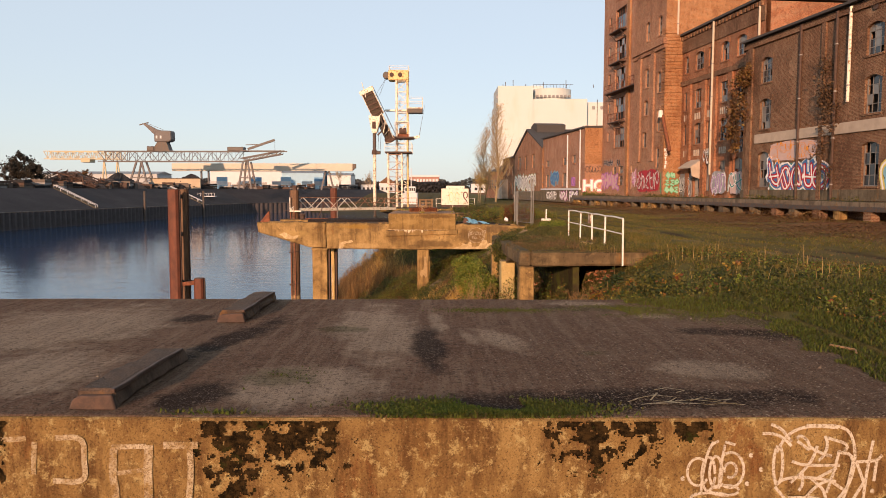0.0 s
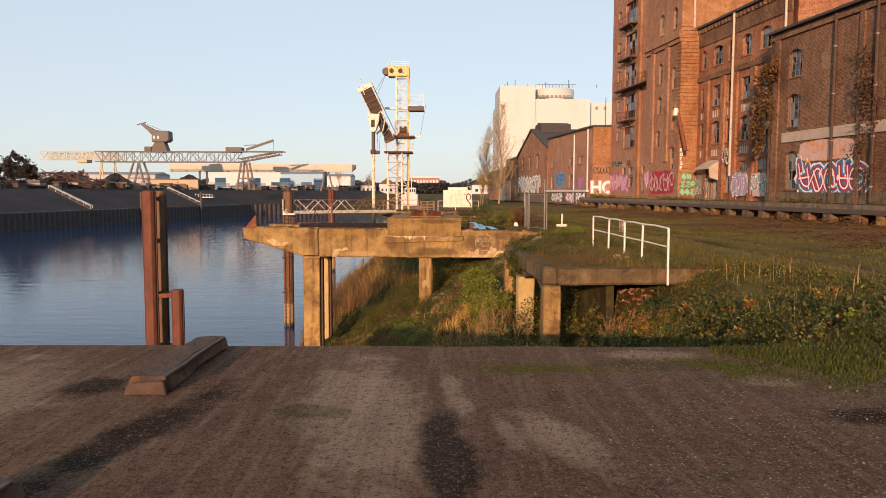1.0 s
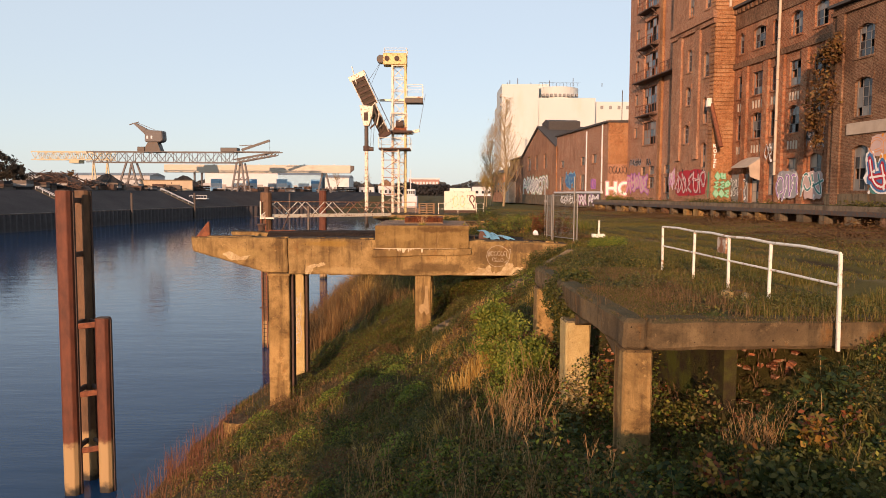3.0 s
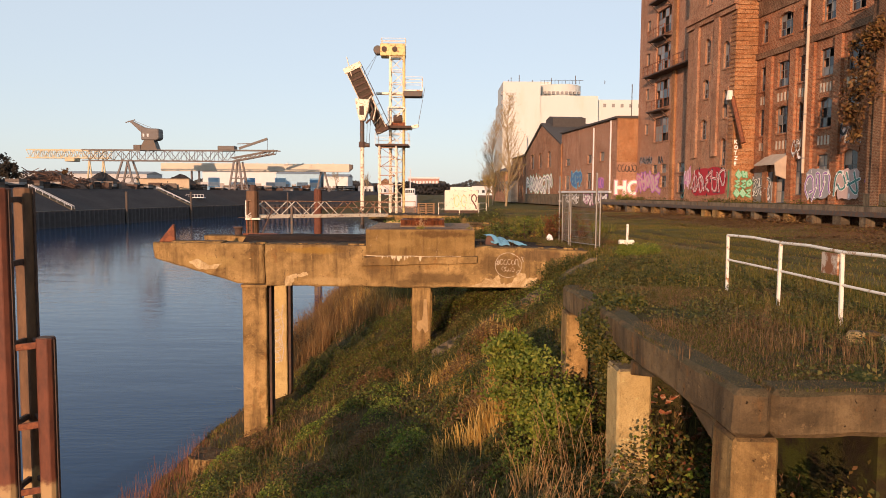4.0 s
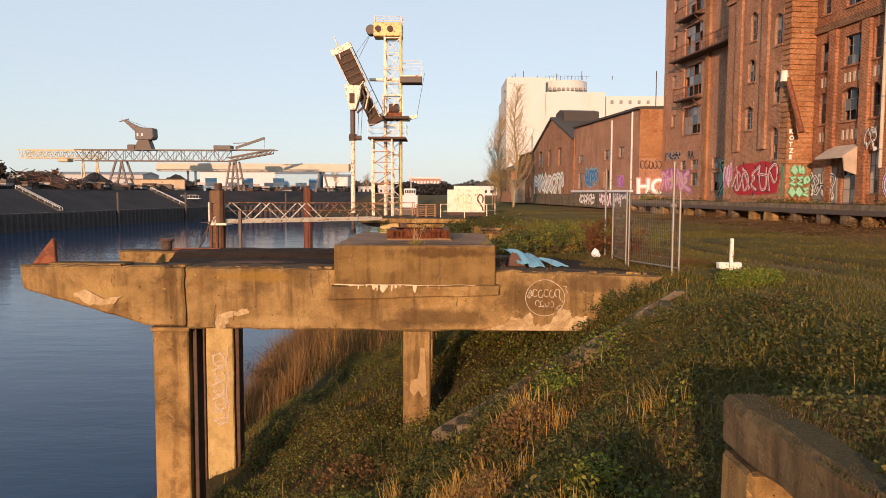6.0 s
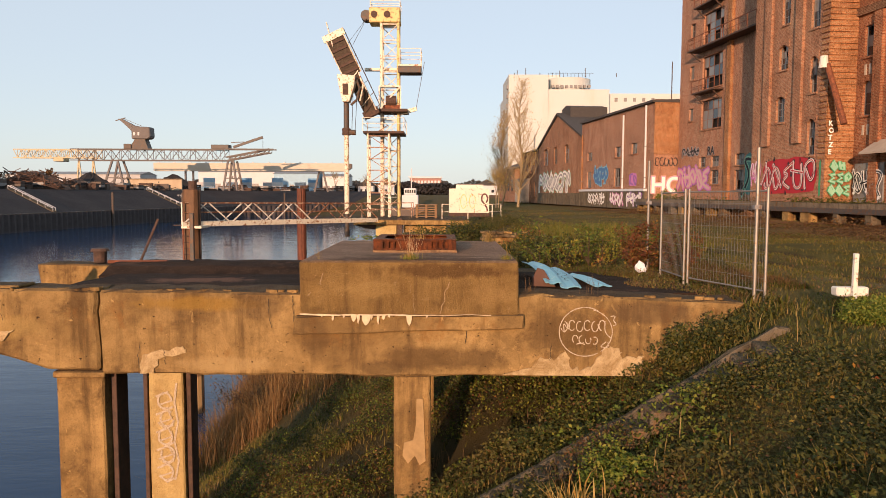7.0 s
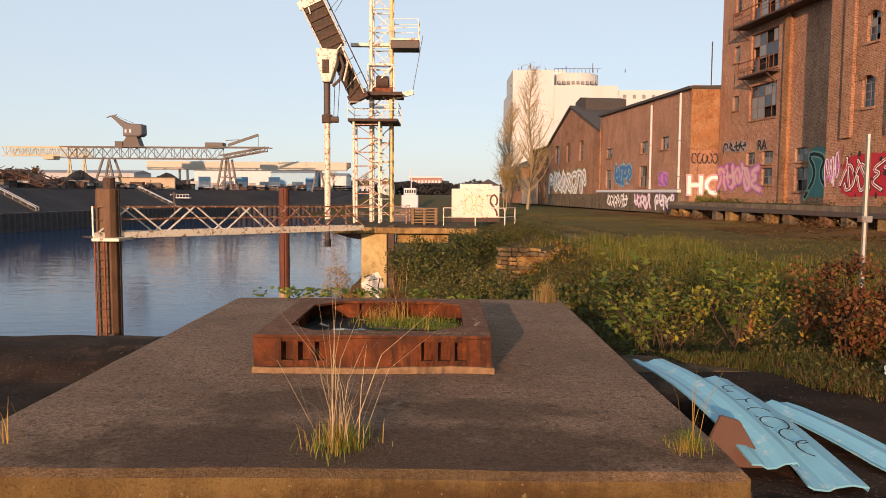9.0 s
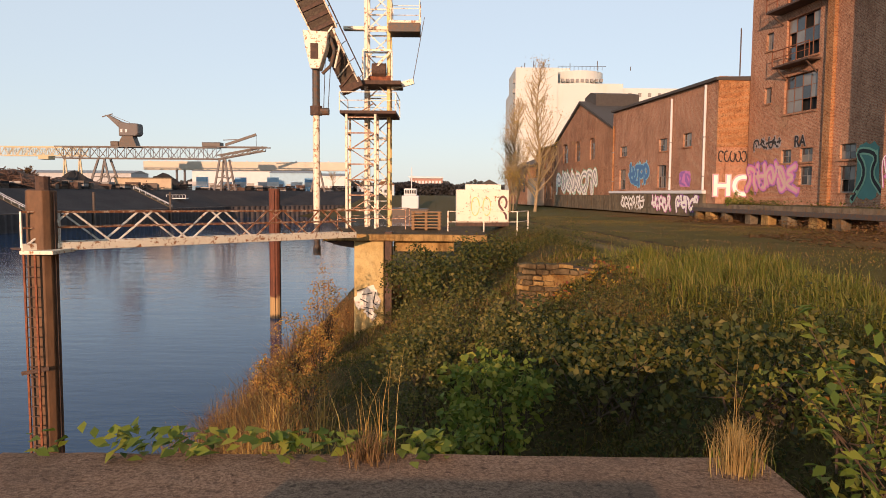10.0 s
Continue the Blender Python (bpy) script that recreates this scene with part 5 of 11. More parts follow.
def sheet(x0, x1, y0, y1, z, label, rz, tilt, bend, seed):
    """A thin bent panel: the corners of its outline are torn."""
    rng = random.Random(seed)
    n, k = 10, 6
    g = Geo()
    top = []
    for i in range(n + 1):
        for j in range(k + 1):
            u, v = i / n, j / k
            ex = rng.uniform(-0.04, 0.04) if j in (0, k) else 0
            ey = rng.uniform(-0.05, 0.05) if i in (0, n) else 0
            top.append(((u - 0.5) * (x1 - x0) * 1.0 + ex * 0.3, (v - 0.5) * (y1 - y0) + ey, bend * math.sin(u * 3.1) + 0.02 * math.sin(v * 9 + seed) + tilt * u))
    low = [(x, y, zz - 0.015) for x, y, zz in top]
    m = len(top)
    idx = lambda i, j: i * (k + 1) + j
    fs = []
    for i in range(n):
        for j in range(k):
            q = (idx(i, j), idx(i + 1, j), idx(i + 1, j + 1), idx(i, j + 1))
            fs += [q, tuple(reversed([a + m for a in q]))]
    rim = [idx(i, 0) for i in range(n + 1)] + [idx(n, j) for j in range(1, k + 1)] + [idx(i, k) for i in range(n - 1, -1, -1)] + [idx(0, j) for j in range(k - 1, 0, -1)]
    for a, b in zip(rim, rim[1:] + rim[:1]):
        fs.append((a, a + m, b + m, b))
    g.add(top + low, fs)
    ob = part("torn_panel", g, BLUE_PANEL)
    ob.matrix_basis = pose((x0 + x1) / 2, (y0 + y1) / 2, z, 0, 0, rz)
    tagged(ob, label, "panel", "torn panels beside the plinth")
    return ob


def strip(label, back, front, width, seed, lift):
    """A long torn strip of panel, from a raised back end down to the deck."""
    b, f = Vector(back), Vector(front)
    d = f - b
    yaw = math.degrees(math.atan2(d.y, d.x))
    ob = sheet(0, d.length, 0, width, 0, label, 0, 0, lift, seed)
    ob.matrix_basis = Matrix.Translation((b + f) / 2) @ Matrix.Rotation(radians(yaw), 4, "Z") @ Matrix.Rotation(-math.asin(d.z / d.length), 4, "Y")
    return ob


pa = strip("torn pale blue plastic panel propped beside the plinth", (0.78, 46.35, 3.16), (1.06, 43.98, 2.95), 0.40, 1, 0.11)
pb = strip("cracked pale blue panel strip with black scribbles", (1.26, 46.05, 3.06), (1.36, 43.72, 2.90), 0.42, 2, 0.06)
pc = strip("curled pale blue panel strip resting on the deck", (1.66, 45.5, 2.98), (2.03, 44.05, 2.89), 0.38, 3, 0.03)
g = Geo()
on = lambda u, v, k: (u, v, 0.03 + 0.06 * math.sin(max(0.0, min(1.0, u / 2.33 + 0.5)) * 3.1) + k)
for s in range(7):
    rng = random.Random(s)
    stroke(g, curl(-0.6 + 0.22 * s, rng.uniform(-0.06, 0.06), 0.13, 0.10, rng.uniform(0, 200), rng.uniform(260, 420), 10), 0.014, on)
part("scribble", g, BLACK, pb, "black scribble").matrix_basis = pose(0, 0, 0)
ob = part("broken_board", Geo().prism([(0.60, 2.83), (1.12, 2.83), (0.98, 3.00), (0.86, 3.20), (0.72, 3.24), (0.62, 3.02)], 44.20, 44.24, "y"), PANEL_BACK, bevel=0.008)
tagged(ob, "dark red-brown broken board standing under the panels", "board")


def rubbish_bag():
    rng = np.random.default_rng(8)
    bm = bmesh.new()
    bmesh.ops.create_icosphere(bm, subdivisions=4, radius=0.115)
    for v in bm.verts:
        n = noise.noise(v.co * 9) * 0.07 + abs(noise.noise(v.co * 21)) * 0.05
        v.co *= 1 + n * 4 - 0.15
        v.co.x *= 1.25
        v.co.z *= 1.7 if v.co.z > 0 else 0.9
    me = bpy.data.meshes.new("rubbish_bag")
    bm.to_mesh(me)
    bm.free()
    me.materials.append(BAG_WHITE)
    ob = new("rubbish_bag", me)
    ob.matrix_basis = pose(3.5, 46.6, 2.99)
    tagged(ob, "crumpled white plastic bag lying in the grass", "bag")


BAG_WHITE = plain("bag_plastic", (0.66, 0.66, 0.68), 0.4, 0.12, 12)
rubbish_bag()


# ---- site fence ----
def fence_panel(a, b, label):
    root = thing("site_fence_panel", label, "fence", "wire site fence")
    a, b = Vector(a), Vector(b)
    up = Vector((0, 0, 2.05))
    for p in (a, b):
        part("post", Geo().tube(p - Vector((0, 0, 0.1)), p + up, 0.03, 8), GALVANISED, root)
    for k in (0.12, 1.98):
        part("rail", Geo().tube(a + Vector((0, 0, k)), b + Vector((0, 0, k)), 0.018, 6), GALVANISED, root)
    n = int((b - a).length / 0.09)
    g = Geo()
    for k in range(1, n):
        p = a.lerp(b, k / n)
        g.tube(p + Vector((0, 0, 0.12)), p + Vector((0, 0, 1.98)), 0.003, 4)
    for k in range(1, 8):
        z = Vector((0, 0, 0.12 + k * 0.232))
        g.tube(a + z, b + z, 0.003, 4)
    part("wire_mesh", g, GALVANISED, root, "thin wire mesh")
    return root


fence_panel((4.08, 44.95, 2.84), (4.75, 42.6, 2.86), "wire mesh site fence panel between grey posts on the grass")
fence_panel((4.03, 45.05, 2.84), (4.09, 47.0, 2.81), "wire mesh site fence panel half hidden by bushes")
for x, y in ((4.66, 42.85), (4.22, 48.65)):
    root = thing("fence_pole", "tall thin grey pole beside the site fence", "pole", "poles of the site fence")
    part("shaft", Geo().tube((x, y, 2.6), (x, y, 5.65), 0.035, 8), GALVANISED, root)
    part("clamp", Geo().box(x - 0.07, x + 0.07, y - 0.05, y + 0.05, 4.5, 4.58), GREY_STEEL, root)

root = thing("marker_post", "thin white post with a broken white foot in the grass", "post")
part("post", Geo().rod((5.22, 40.47, 2.8), (5.23, 40.47, 3.86), 0.07), WHITE_PAINT, root, bevel=0.008)
part("foot", Geo().box(4.98, 5.50, 40.52, 40.72, 3.18, 3.33), WHITE_PAINT, root, bevel=0.02, cut=0.2, rough=0.02)


# ---- stairs down the bank ----
def stairs():
    """Straight down the bank beside the big pier, half buried."""
    root = thing("bank_stairs", "crumbling half-buried concrete stairs down the bank", "stairs")
    part("side_wall", Geo().prism([(4.2, 2.68), (4.0, 2.70), (-1.4, -0.54), (-1.4, -0.9), (4.2, 2.4)], 40.38, 40.52), CONCRETE_GREY, root, "stained concrete string", cut=0.3, bevel=0.03, rough=0.05)
    n = 15
    rng = random.Random(77)
    for k in range(n):
        x = 3.95 - k * 0.34
        z = 2.52 - k * 0.203
        part("step", Geo().box(x - 0.36, x + rng.uniform(-0.05, 0.03), 39.72 + rng.uniform(0, 0.15), 40.35, z - 0.35, z + rng.uniform(-0.04, 0.02)), CONCRETE_GREY, root, bevel=0.03, cut=0.2, rough=0.05)
    return root


stairs()

# ---- on the first platform's deck ----
def deck_scrawl():
    on = lambda u, v, k: (u, v, DECK_Z + 0.008 + k)
    g = Geo()
    for pts in ([(1.20, 5.86), (1.35, 6.0), (1.55, 6.12), (1.75, 6.02), (1.62, 5.86), (1.45, 5.92), (1.6, 6.2)], [(1.45, 5.78), (1.7, 5.82), (2.0, 5.76), (2.3, 5.80)],
                [(1.85, 5.88), (2.0, 6.0), (2.15, 5.9), (2.3, 5.95)], [(1.6, 6.3), (1.75, 6.38), (1.92, 6.28), (1.8, 6.18)], [(1.3, 5.74), (1.9, 5.92), (2.35, 5.72)]):
        stroke(g, pts, 0.022, on, 0.002)
    ob = part("graffiti", raw("graffiti", g.v, g.f, SPRAY_FADED), None)
    tagged(ob, "faint pale scrawl sprayed on the worn concrete deck", "graffiti")


deck_scrawl()
root = thing("broken_stick", "bleached broken stick lying on the mossy deck", "stick")
part("shaft", Geo().rod((4.66, 8.52, DECK_Z + 0.05), (4.86, 8.24, DECK_Z + 0.04), 0.032, 0.032), WOOD_OLD, root, bevel=0.008)
part("branch", Geo().rod((4.86, 8.24, DECK_Z + 0.04), (4.79, 8.08, DECK_Z + 0.03), 0.028, 0.028), WOOD_OLD, root, bevel=0.008)


# ---- weathered stump ----
def stump():
    """A broken masonry pillar: courses of rough blocks, some gone."""
    root = thing("masonry_stump", "weathered broken masonry pillar on the overgrown bank", "masonry")
    part("core", Geo().prism([(0.68, 0.9), (2.9, 1.2), (2.9, 2.70), (2.3, 2.78), (1.2, 2.76), (0.70, 2.80)], 65.14, 66.2), CONCRETE, root, "dark rubble core", cut=0.25, bevel=0.04, rough=0.08)
    rng = random.Random(19)
    for row in range(12):
        z = 2.93 - row * 0.155
        x = 0.58 + 0.16 * (row % 2) * rng.random()
        while x < 2.95:
            w = rng.uniform(0.22, 0.6)
            gone = (1.5 < x < 2.2 and 2 <= row <= 4) or rng.random() < 0.10 or x > 2.4 + 0.5 * rng.random() or (row == 0 and x > 1.4 and rng.random() < 0.5)
            if not gone:
                part("stone_block", Geo().box(x, x + w - 0.02, 65.0 + rng.uniform(-0.05, 0.05), 65.3, z - 0.14, z - rng.uniform(0, 0.02)), CONCRETE_MOSSY if rng.random() < 0.5 else CONCRETE, root, bevel=0.02, cut=0.09, rough=0.07)
            x += w
    return root


stump()


# ---- gangway ----
def gangway():
    root = thing("gangway", "rusty white-painted steel gangway with a latticed rail", "gangway")
    a, b = Vector((-14.72, 67.3, 3.10)), Vector((-5.6, 78.6, 2.95))
    d = (b - a)
    side = Vector((d.y, -d.x, 0)).normalized()
    up = Vector((0, 0, 1))
    for s, nm in ((0.0, 1), (-0.9, 2)):
        o = side * s
        e = a if s == 0 else a.lerp(b, 0.07)
        part("girder", Geo().rod(e + o, b + o, 0.10, 0.26), CREAM_PAINT, root, "flaking white girder", bevel=0.01)
        part("top_rail", Geo().rod(e + o + up * 1.12, b + o + up * 1.12, 0.06), RAIL_RUST, root)
        part("middle_rail", Geo().rod(e + o + up * 0.62, b + o + up * 0.62, 0.045), RAIL_RUST, root)
        n = 10
        for k in range(n):
            p, q = (a if s == 0 or k else e).lerp(b, (k + 0.12) / n) + o, a.lerp(b, (k + 1) / n) + o
            if k % 2 == 0:
                part("diagonal", Geo().rod(p + up * 0.1, q + up * 1.1, 0.055), WHITE_PAINT if k < 6 else RAIL_RUST, root)
            else:
                part("diagonal", Geo().rod(p + up * 1.1, q + up * 0.1, 0.055), WHITE_PAINT if k < 6 else RAIL_RUST, root)
        for k in (0, 0.04):
            p = e.lerp(b, k) + o
            part("post", Geo().rod(p, p + up * 1.14, 0.06), WHITE_PAINT, root)
    part("walkway", Geo().rod(a - side * 0.45 - up * 0.06, b - side * 0.45 - up * 0.06, 0.86, 0.05), RUST_DARK, root, "thin rusty walking plates")
    part("landing", Geo().box(-14.75, -13.7, 67.2, 68.7, 2.90, 3.02), CREAM_PAINT, root, bevel=0.01)
    return root


gangway()


# ---- the far pier with the grain elevator ----
def far_pier():
    root = thing("elevator_pier", "concrete pier that carries the grain elevator mast", "pier")
    part("column", Geo().box(-5.9, -4.45, 80.4, 81.7, -4, 2.55), CONCRETE_PALE, root, "pale concrete column with a white tag", cut=0.6, bevel=0.04, rough=0.02)
    # the column's right side in shade, built as a dark strip
    part("column", Geo().box(-4.4, -4.05, 80.35, 81.0, -4, 3.0), RUST_DARK, root, "dark strip put in for the column's shaded right side", bevel=0.02)
    part("column", Geo().box(-5.9, -4.6, 87.6, 88.8, -4, 2.55), CONCRETE_PALE, root, cut=0.6, bevel=0.04, rough=0.02)
    part("deck", Geo().box(-7.4, 0.6, 80.2, 89.2, 2.55, 2.9), CONCRETE, root, cut=0.8, bevel=0.04, rough=0.03)
    part("bracket", Geo().prism([(-7.4, 2.55), (-5.9, 2.55), (-5.9, 2.2), (-6.6, 2.3)], 80.4, 81.6), RUST_DARK, root, bevel=0.02)
    part("beam", Geo().box(-4.0, -1.0, 80.9, 81.3, 2.0, 2.5), CONCRETE, root, cut=0.6, rough=0.03, bevel=0.03)
    on = lambda u, v, k: (u, 80.37 - k, v)
    g = Geo()
    for k, (x, z, w, h, s) in enumerate(((-5.35, -0.15, 0.46, 0.5, 2), (-5.0, -0.35, 0.34, 0.6, 3), (-5.6, -0.45, 0.28, 0.4, 4), (-5.1, -0.95, 0.3, 0.3, 5))):
        g.prism(blob(x, z, w, h, s, 14, 0.5), 80.36 - 0.005 * k, 80.42)
    tag = part("tag", g, WHITE_PAINT, root, "white sprayed patch")
    for pts in ([(-5.75, 0.1), (-5.3, 0.25), (-5.5, -0.1), (-5.0, 0.0)], [(-5.6, -0.3), (-5.2, -0.5), (-5.45, -0.7), (-4.95, -0.8)], [(-4.85, 0.05), (-4.95, -0.5), (-4.8, -0.6)], [(-5.3, -0.9), (-5.0, -1.1)]):
        g = Geo()
        stroke(g, pts, 0.05, lambda u, v, k: (u, 80.335 - k, v))
        part("outline", raw("outline", g.v, g.f, BLACK), None, tag, "black outline")
    return root


far_pier()


def lattice(g, x0, x1, y0, y1, z0, z1, step, r):
    """Cross bars and diagonals on the four sides of a mast."""
    c = [(x0, y0), (x1, y0), (x1, y1), (x0, y1)]
    n = max(1, round((z1 - z0) / step))
    for k in range(n):
        a, b = z0 + (z1 - z0) * k / n, z0 + (z1 - z0) * (k + 1) / n
        for (p, q) in zip(c, c[1:] + c[:1]):
            g.rod((*p, b), (*q, b), r)
            if k % 2:
                g.rod((*p, a), (*q, b), r * 0.8)
            else:
                g.rod((*q, a), (*p, b), r * 0.8)


def guard(root, x0, x1, y0, y1, z, h=1.0, m=None):
    """A light hand rail round a landing."""
    m = m or CREAM_PAINT
    c = [(x0, y0), (x1, y0), (x1, y1), (x0, y1)]
    for p, q in zip(c, c[1:] + c[:1]):
        part("guard_post", Geo().rod((*p, z), (*p, z + h), 0.05), m, root)
        for k in (0.55, 1.0):
            part("guard_rail", Geo().rod((*p, z + h * k), (*q, z + h * k), 0.035), m, root)


def elevator():
    root = thing("grain_elevator", "tall rusty cream and yellow grain elevator mast with a folded boom", "crane")
    z0 = 2.9
    # mast behind, stair tower in front
    for x, y, m in ((-6.05, 87.6, CREAM_PAINT), (-4.75, 87.6, YELLOW_PAINT), (-4.75, 88.9, YELLOW_PAINT), (-6.05, 88.9, CREAM_PAINT)):
        part("mast_leg", Geo().rod((x, y, z0), (x, y, 18.8), 0.20), m, root, bevel=0.02)
    g = Geo()
    lattice(g, -6.05, -4.75, 87.6, 88.9, z0 + 0.3, 17.8, 1.25, 0.075)
    part("mast_lattice", g, CREAM_PAINT, root, "thin cream lattice bars")
    for x, y in ((-6.95, 85.7), (-5.35, 85.7), (-5.35, 87.2), (-6.95, 87.2)):
        part("tower_leg", Geo().rod((x, y, z0), (x, y, 9.3), 0.13), CREAM_PAINT, root, bevel=0.015)
    for k in range(7):
        z = 3.9 + k * 0.86
        part("tower_ring", Geo().rod((-6.95, 85.7, z), (-5.35, 85.7, z), 0.07).rod((-6.95, 85.7, z), (-6.95, 87.2, z), 0.07).rod((-5.35, 85.7, z), (-5.35, 87.2, z), 0.07), RAIL_RUST, root)
        part("stair_flight", Geo().rod((-6.8 + 1.3 * (k % 2), 86.4, z), (-5.5 - 1.3 * (k % 2), 86.4, z + 0.86), 0.16, 0.05), RAIL_RUST, root)
    # landings
    part("landing", Geo().box(-7.3, -4.2, 85.5, 89.1, 9.25, 9.42), RUST_DARK, root, "rusty landing plate", bevel=0.01)
    guard(root, -7.3, -4.2, 85.5, 89.1, 9.42)
    part("landing", Geo().box(-6.5, -4.0, 86.6, 89.2, 11.0, 11.22), RUST_DARK, root, bevel=0.01)
    part("jib_arm", Geo().rod((-4.6, 87.6, 10.95), (-3.3, 87.4, 11.3), 0.18, 0.3), CREAM_PAINT, root)
    part("whip_aerial", Geo().tube((-3.35, 87.4, 11.3), (-2.7, 87.4, 14.9), 0.02, 5), DARK_STEEL, root)
    part("winch", Geo().tube((-5.7, 87.5, 11.9), (-4.9, 87.5, 11.9), 0.42, 12), RUST_DARK, root, "rusty winch drum", bevel=0.02)
    part("winch", Geo().box(-5.9, -4.6, 87.3, 88.3, 11.24, 11.6), RUST, root, bevel=0.02)
    part("winch_frame", Geo().rod((-6.2, 87.2, 11.2), (-6.2, 87.2, 13.0), 0.09).rod((-4.55, 87.2, 11.2), (-4.55, 87.2, 13.0), 0.09).rod((-6.2, 87.2, 13.0), (-4.55, 87.2, 13.0), 0.12).rod((-6.2, 87.2, 11.2), (-4.55, 87.2, 13.0), 0.09), CREAM_PAINT, root)
    part("landing", Geo().box(-4.75, -2.95, 87.2, 88.8, 14.55, 14.68), CREAM_PAINT, root, bevel=0.01)
    part("landing_base", Geo().box(-4.75, -2.95, 87.2, 88.8, 14.05, 14.54), DARK_STEEL, root, "dark box under the landing", bevel=0.02)
    guard(root, -4.6, -2.97, 87.2, 88.8, 14.68, 1.2)
    part("landing", Geo().box(-7.4, -4.75, 87.9, 88.4, 14.3, 14.5), CREAM_PAINT, root, bevel=0.01)
    part("top_cabin", Geo().box(-7.0, -4.6, 87.4, 89.1, 17.9, 19.05), YELLOW_PAINT, root, "yellow machine box with round holes", bevel=0.06)
    for x in (-6.6, -5.6):
        part("porthole", Geo().tube((x, 87.4, 18.5), (x, 87.33, 18.5), 0.26, 14), RUST_DARK, root)
    part("sheave", Geo().tube((-7.25, 87.7, 18.5), (-7.25, 88.6, 18.5), 0.42, 14), DARK_STEEL, root, bevel=0.02)
    guard(root, -6.9, -4.6, 87.5, 89.0, 19.05, 0.5)
    # boom, raised to the water side
    a, b = Vector((-6.75, 86.0, 10.9)), Vector((-9.2, 84.0, 16.1))
    d = (b - a).normalized()
    wide = Vector((1, 0.15, 0))
    wide = (wide - d * wide.dot(d)).normalized()
    deep = d.cross(wide).normalized()
    waist = a.lerp(b, 0.5)
    boom = part("boom", Geo().rod(waist, b, 1.3, 0.16, wide.cross(d)), BOOM, root, "dark weathered trough boom with cream flanges", cut=0.6, bevel=0.02, rough=0.02)
    part("lower_boom", Geo().rod(a - d * 0.4, waist, 0.85, 0.4, wide.cross(d)), BOOM, boom, cut=0.6, bevel=0.03, rough=0.03)
    for s in (-0.68, 0.68):
        part("flange", Geo().rod(waist + wide * s - deep * 0.1, b + wide * s - deep * 0.1, 0.08, 0.36, wide.cross(d)), CREAM_PAINT, boom, "cream side flange", bevel=0.01)
        part("lower_flange", Geo().rod(a + wide * s * 0.66, waist + wide * s * 0.66, 0.07, 0.5, wide.cross(d)), CREAM_PAINT if s > 0 else RUST_DARK, boom, bevel=0.01)
    part("end_plate", Geo().rod(b - wide * 0.85 + d * 0.08, b + wide * 0.85 + d * 0.08, 0.14, 0.5), CREAM_PAINT, boom, "cream end plate", bevel=0.01)
    for k in range(5):
        p = a.lerp(b, 0.56 + k * 0.095) - deep * 0.1
        part("rib", Geo().rod(p - wide * 0.62, p + wide * 0.62, 0.07, 0.2), RUST_DARK, boom)
    for k in range(6):
        p = a.lerp(b, 0.02 + k * 0.085)
        q = a.lerp(b, 0.10 + k * 0.085)
        part("lower_brace", Geo().rod(p - wide * 0.5 - deep * 0.24, q + wide * 0.5 - deep * 0.24, 0.07), CREAM_PAINT if k % 2 else RUST_DARK, boom)
    part("roller_box", Geo().rod(a - wide * 0.62 - d * 0.1, a + wide * 0.62 - d * 0.1, 0.5, 0.55), RUST_DARK, boom, bevel=0.03)
    nrm = Vector((0.75, 0.1, 0.62))
    rail = [a + nrm * 0.9, b + nrm * 0.9]
    part("boom_rail", Geo().rod(rail[0], rail[1], 0.05).rod(rail[0] - nrm * 0.4, rail[1] - nrm * 0.4, 0.04), DARK_STEEL, root)
    for k in range(7):
        p = a.lerp(b, k / 6)
        part("boom_post", Geo().rod(p + nrm * 0.25, p + nrm * 0.92, 0.04), DARK_STEEL, root)
    # the hanging suction pipe
    x, y = -8.38, 84.3
    part("hopper", Geo().prism([(x - 0.62, 13.4), (x + 0.72, 13.3), (x + 0.62, 12.5), (x + 0.26, 11.4), (x - 0.22, 11.4), (x - 0.48, 12.5)], y - 0.5, y + 0.5), CREAM_PAINT, root, "white bracket at the pipe head", bevel=0.04)
    part("hatch", Geo().box(x - 0.2, x + 0.2, y - 0.56, y - 0.49, 11.9, 12.7), RUST_DARK, root, "rusty hatch frame", bevel=0.01)
    part("hose", Geo().path([(x + 0.7, y, 13.2), (x + 1.0, y - 0.1, 12.4), (x + 0.8, y - 0.1, 11.6), (x + 0.35, y - 0.05, 11.2)], 0.09, 8), DARK_STEEL, root, "dark rubber hose")
    part("hose", Geo().path([(x + 0.9, y + 0.2, 13.6), (x + 1.25, y, 12.6), (x + 1.0, y, 11.5)], 0.06, 8), CREAM_PAINT, root)
    part("sleeve", Geo().tube((x, y, 11.8), (x, y, 9.3), 0.20, 14), DARK_STEEL, root, bevel=0.01)
    part("collar", Geo().tube((x, y, 9.5), (x, y, 9.0), 0.32, 14), RUST_DARK, root, bevel=0.02)
    part("collar_motor", Geo().tube((x + 0.25, y - 0.1, 9.2), (x + 0.7, y - 0.1, 9.2), 0.2, 10), DARK_STEEL, root)
    part("suction_pipe", Geo().tube((x, y, 9.2), (x, y, 3.2), 0.18, 14), CREAM_PAINT, root, "cream suction pipe")
    part("lower_pipe", Geo().tube((x, y, 3.9), (x, y, 1.9), 0.15, 12).tube((x, y, 2.0), (x, y, 1.5), 0.2, 12), DARK_STEEL, root)
    for dx in (-0.1, 0.35):
        part("cable", Geo().tube((-7.2, 87.8, 18.3), (b.x + 1.0 + dx, b.y, b.z - 0.6), 0.02, 4), DARK_STEEL, root)
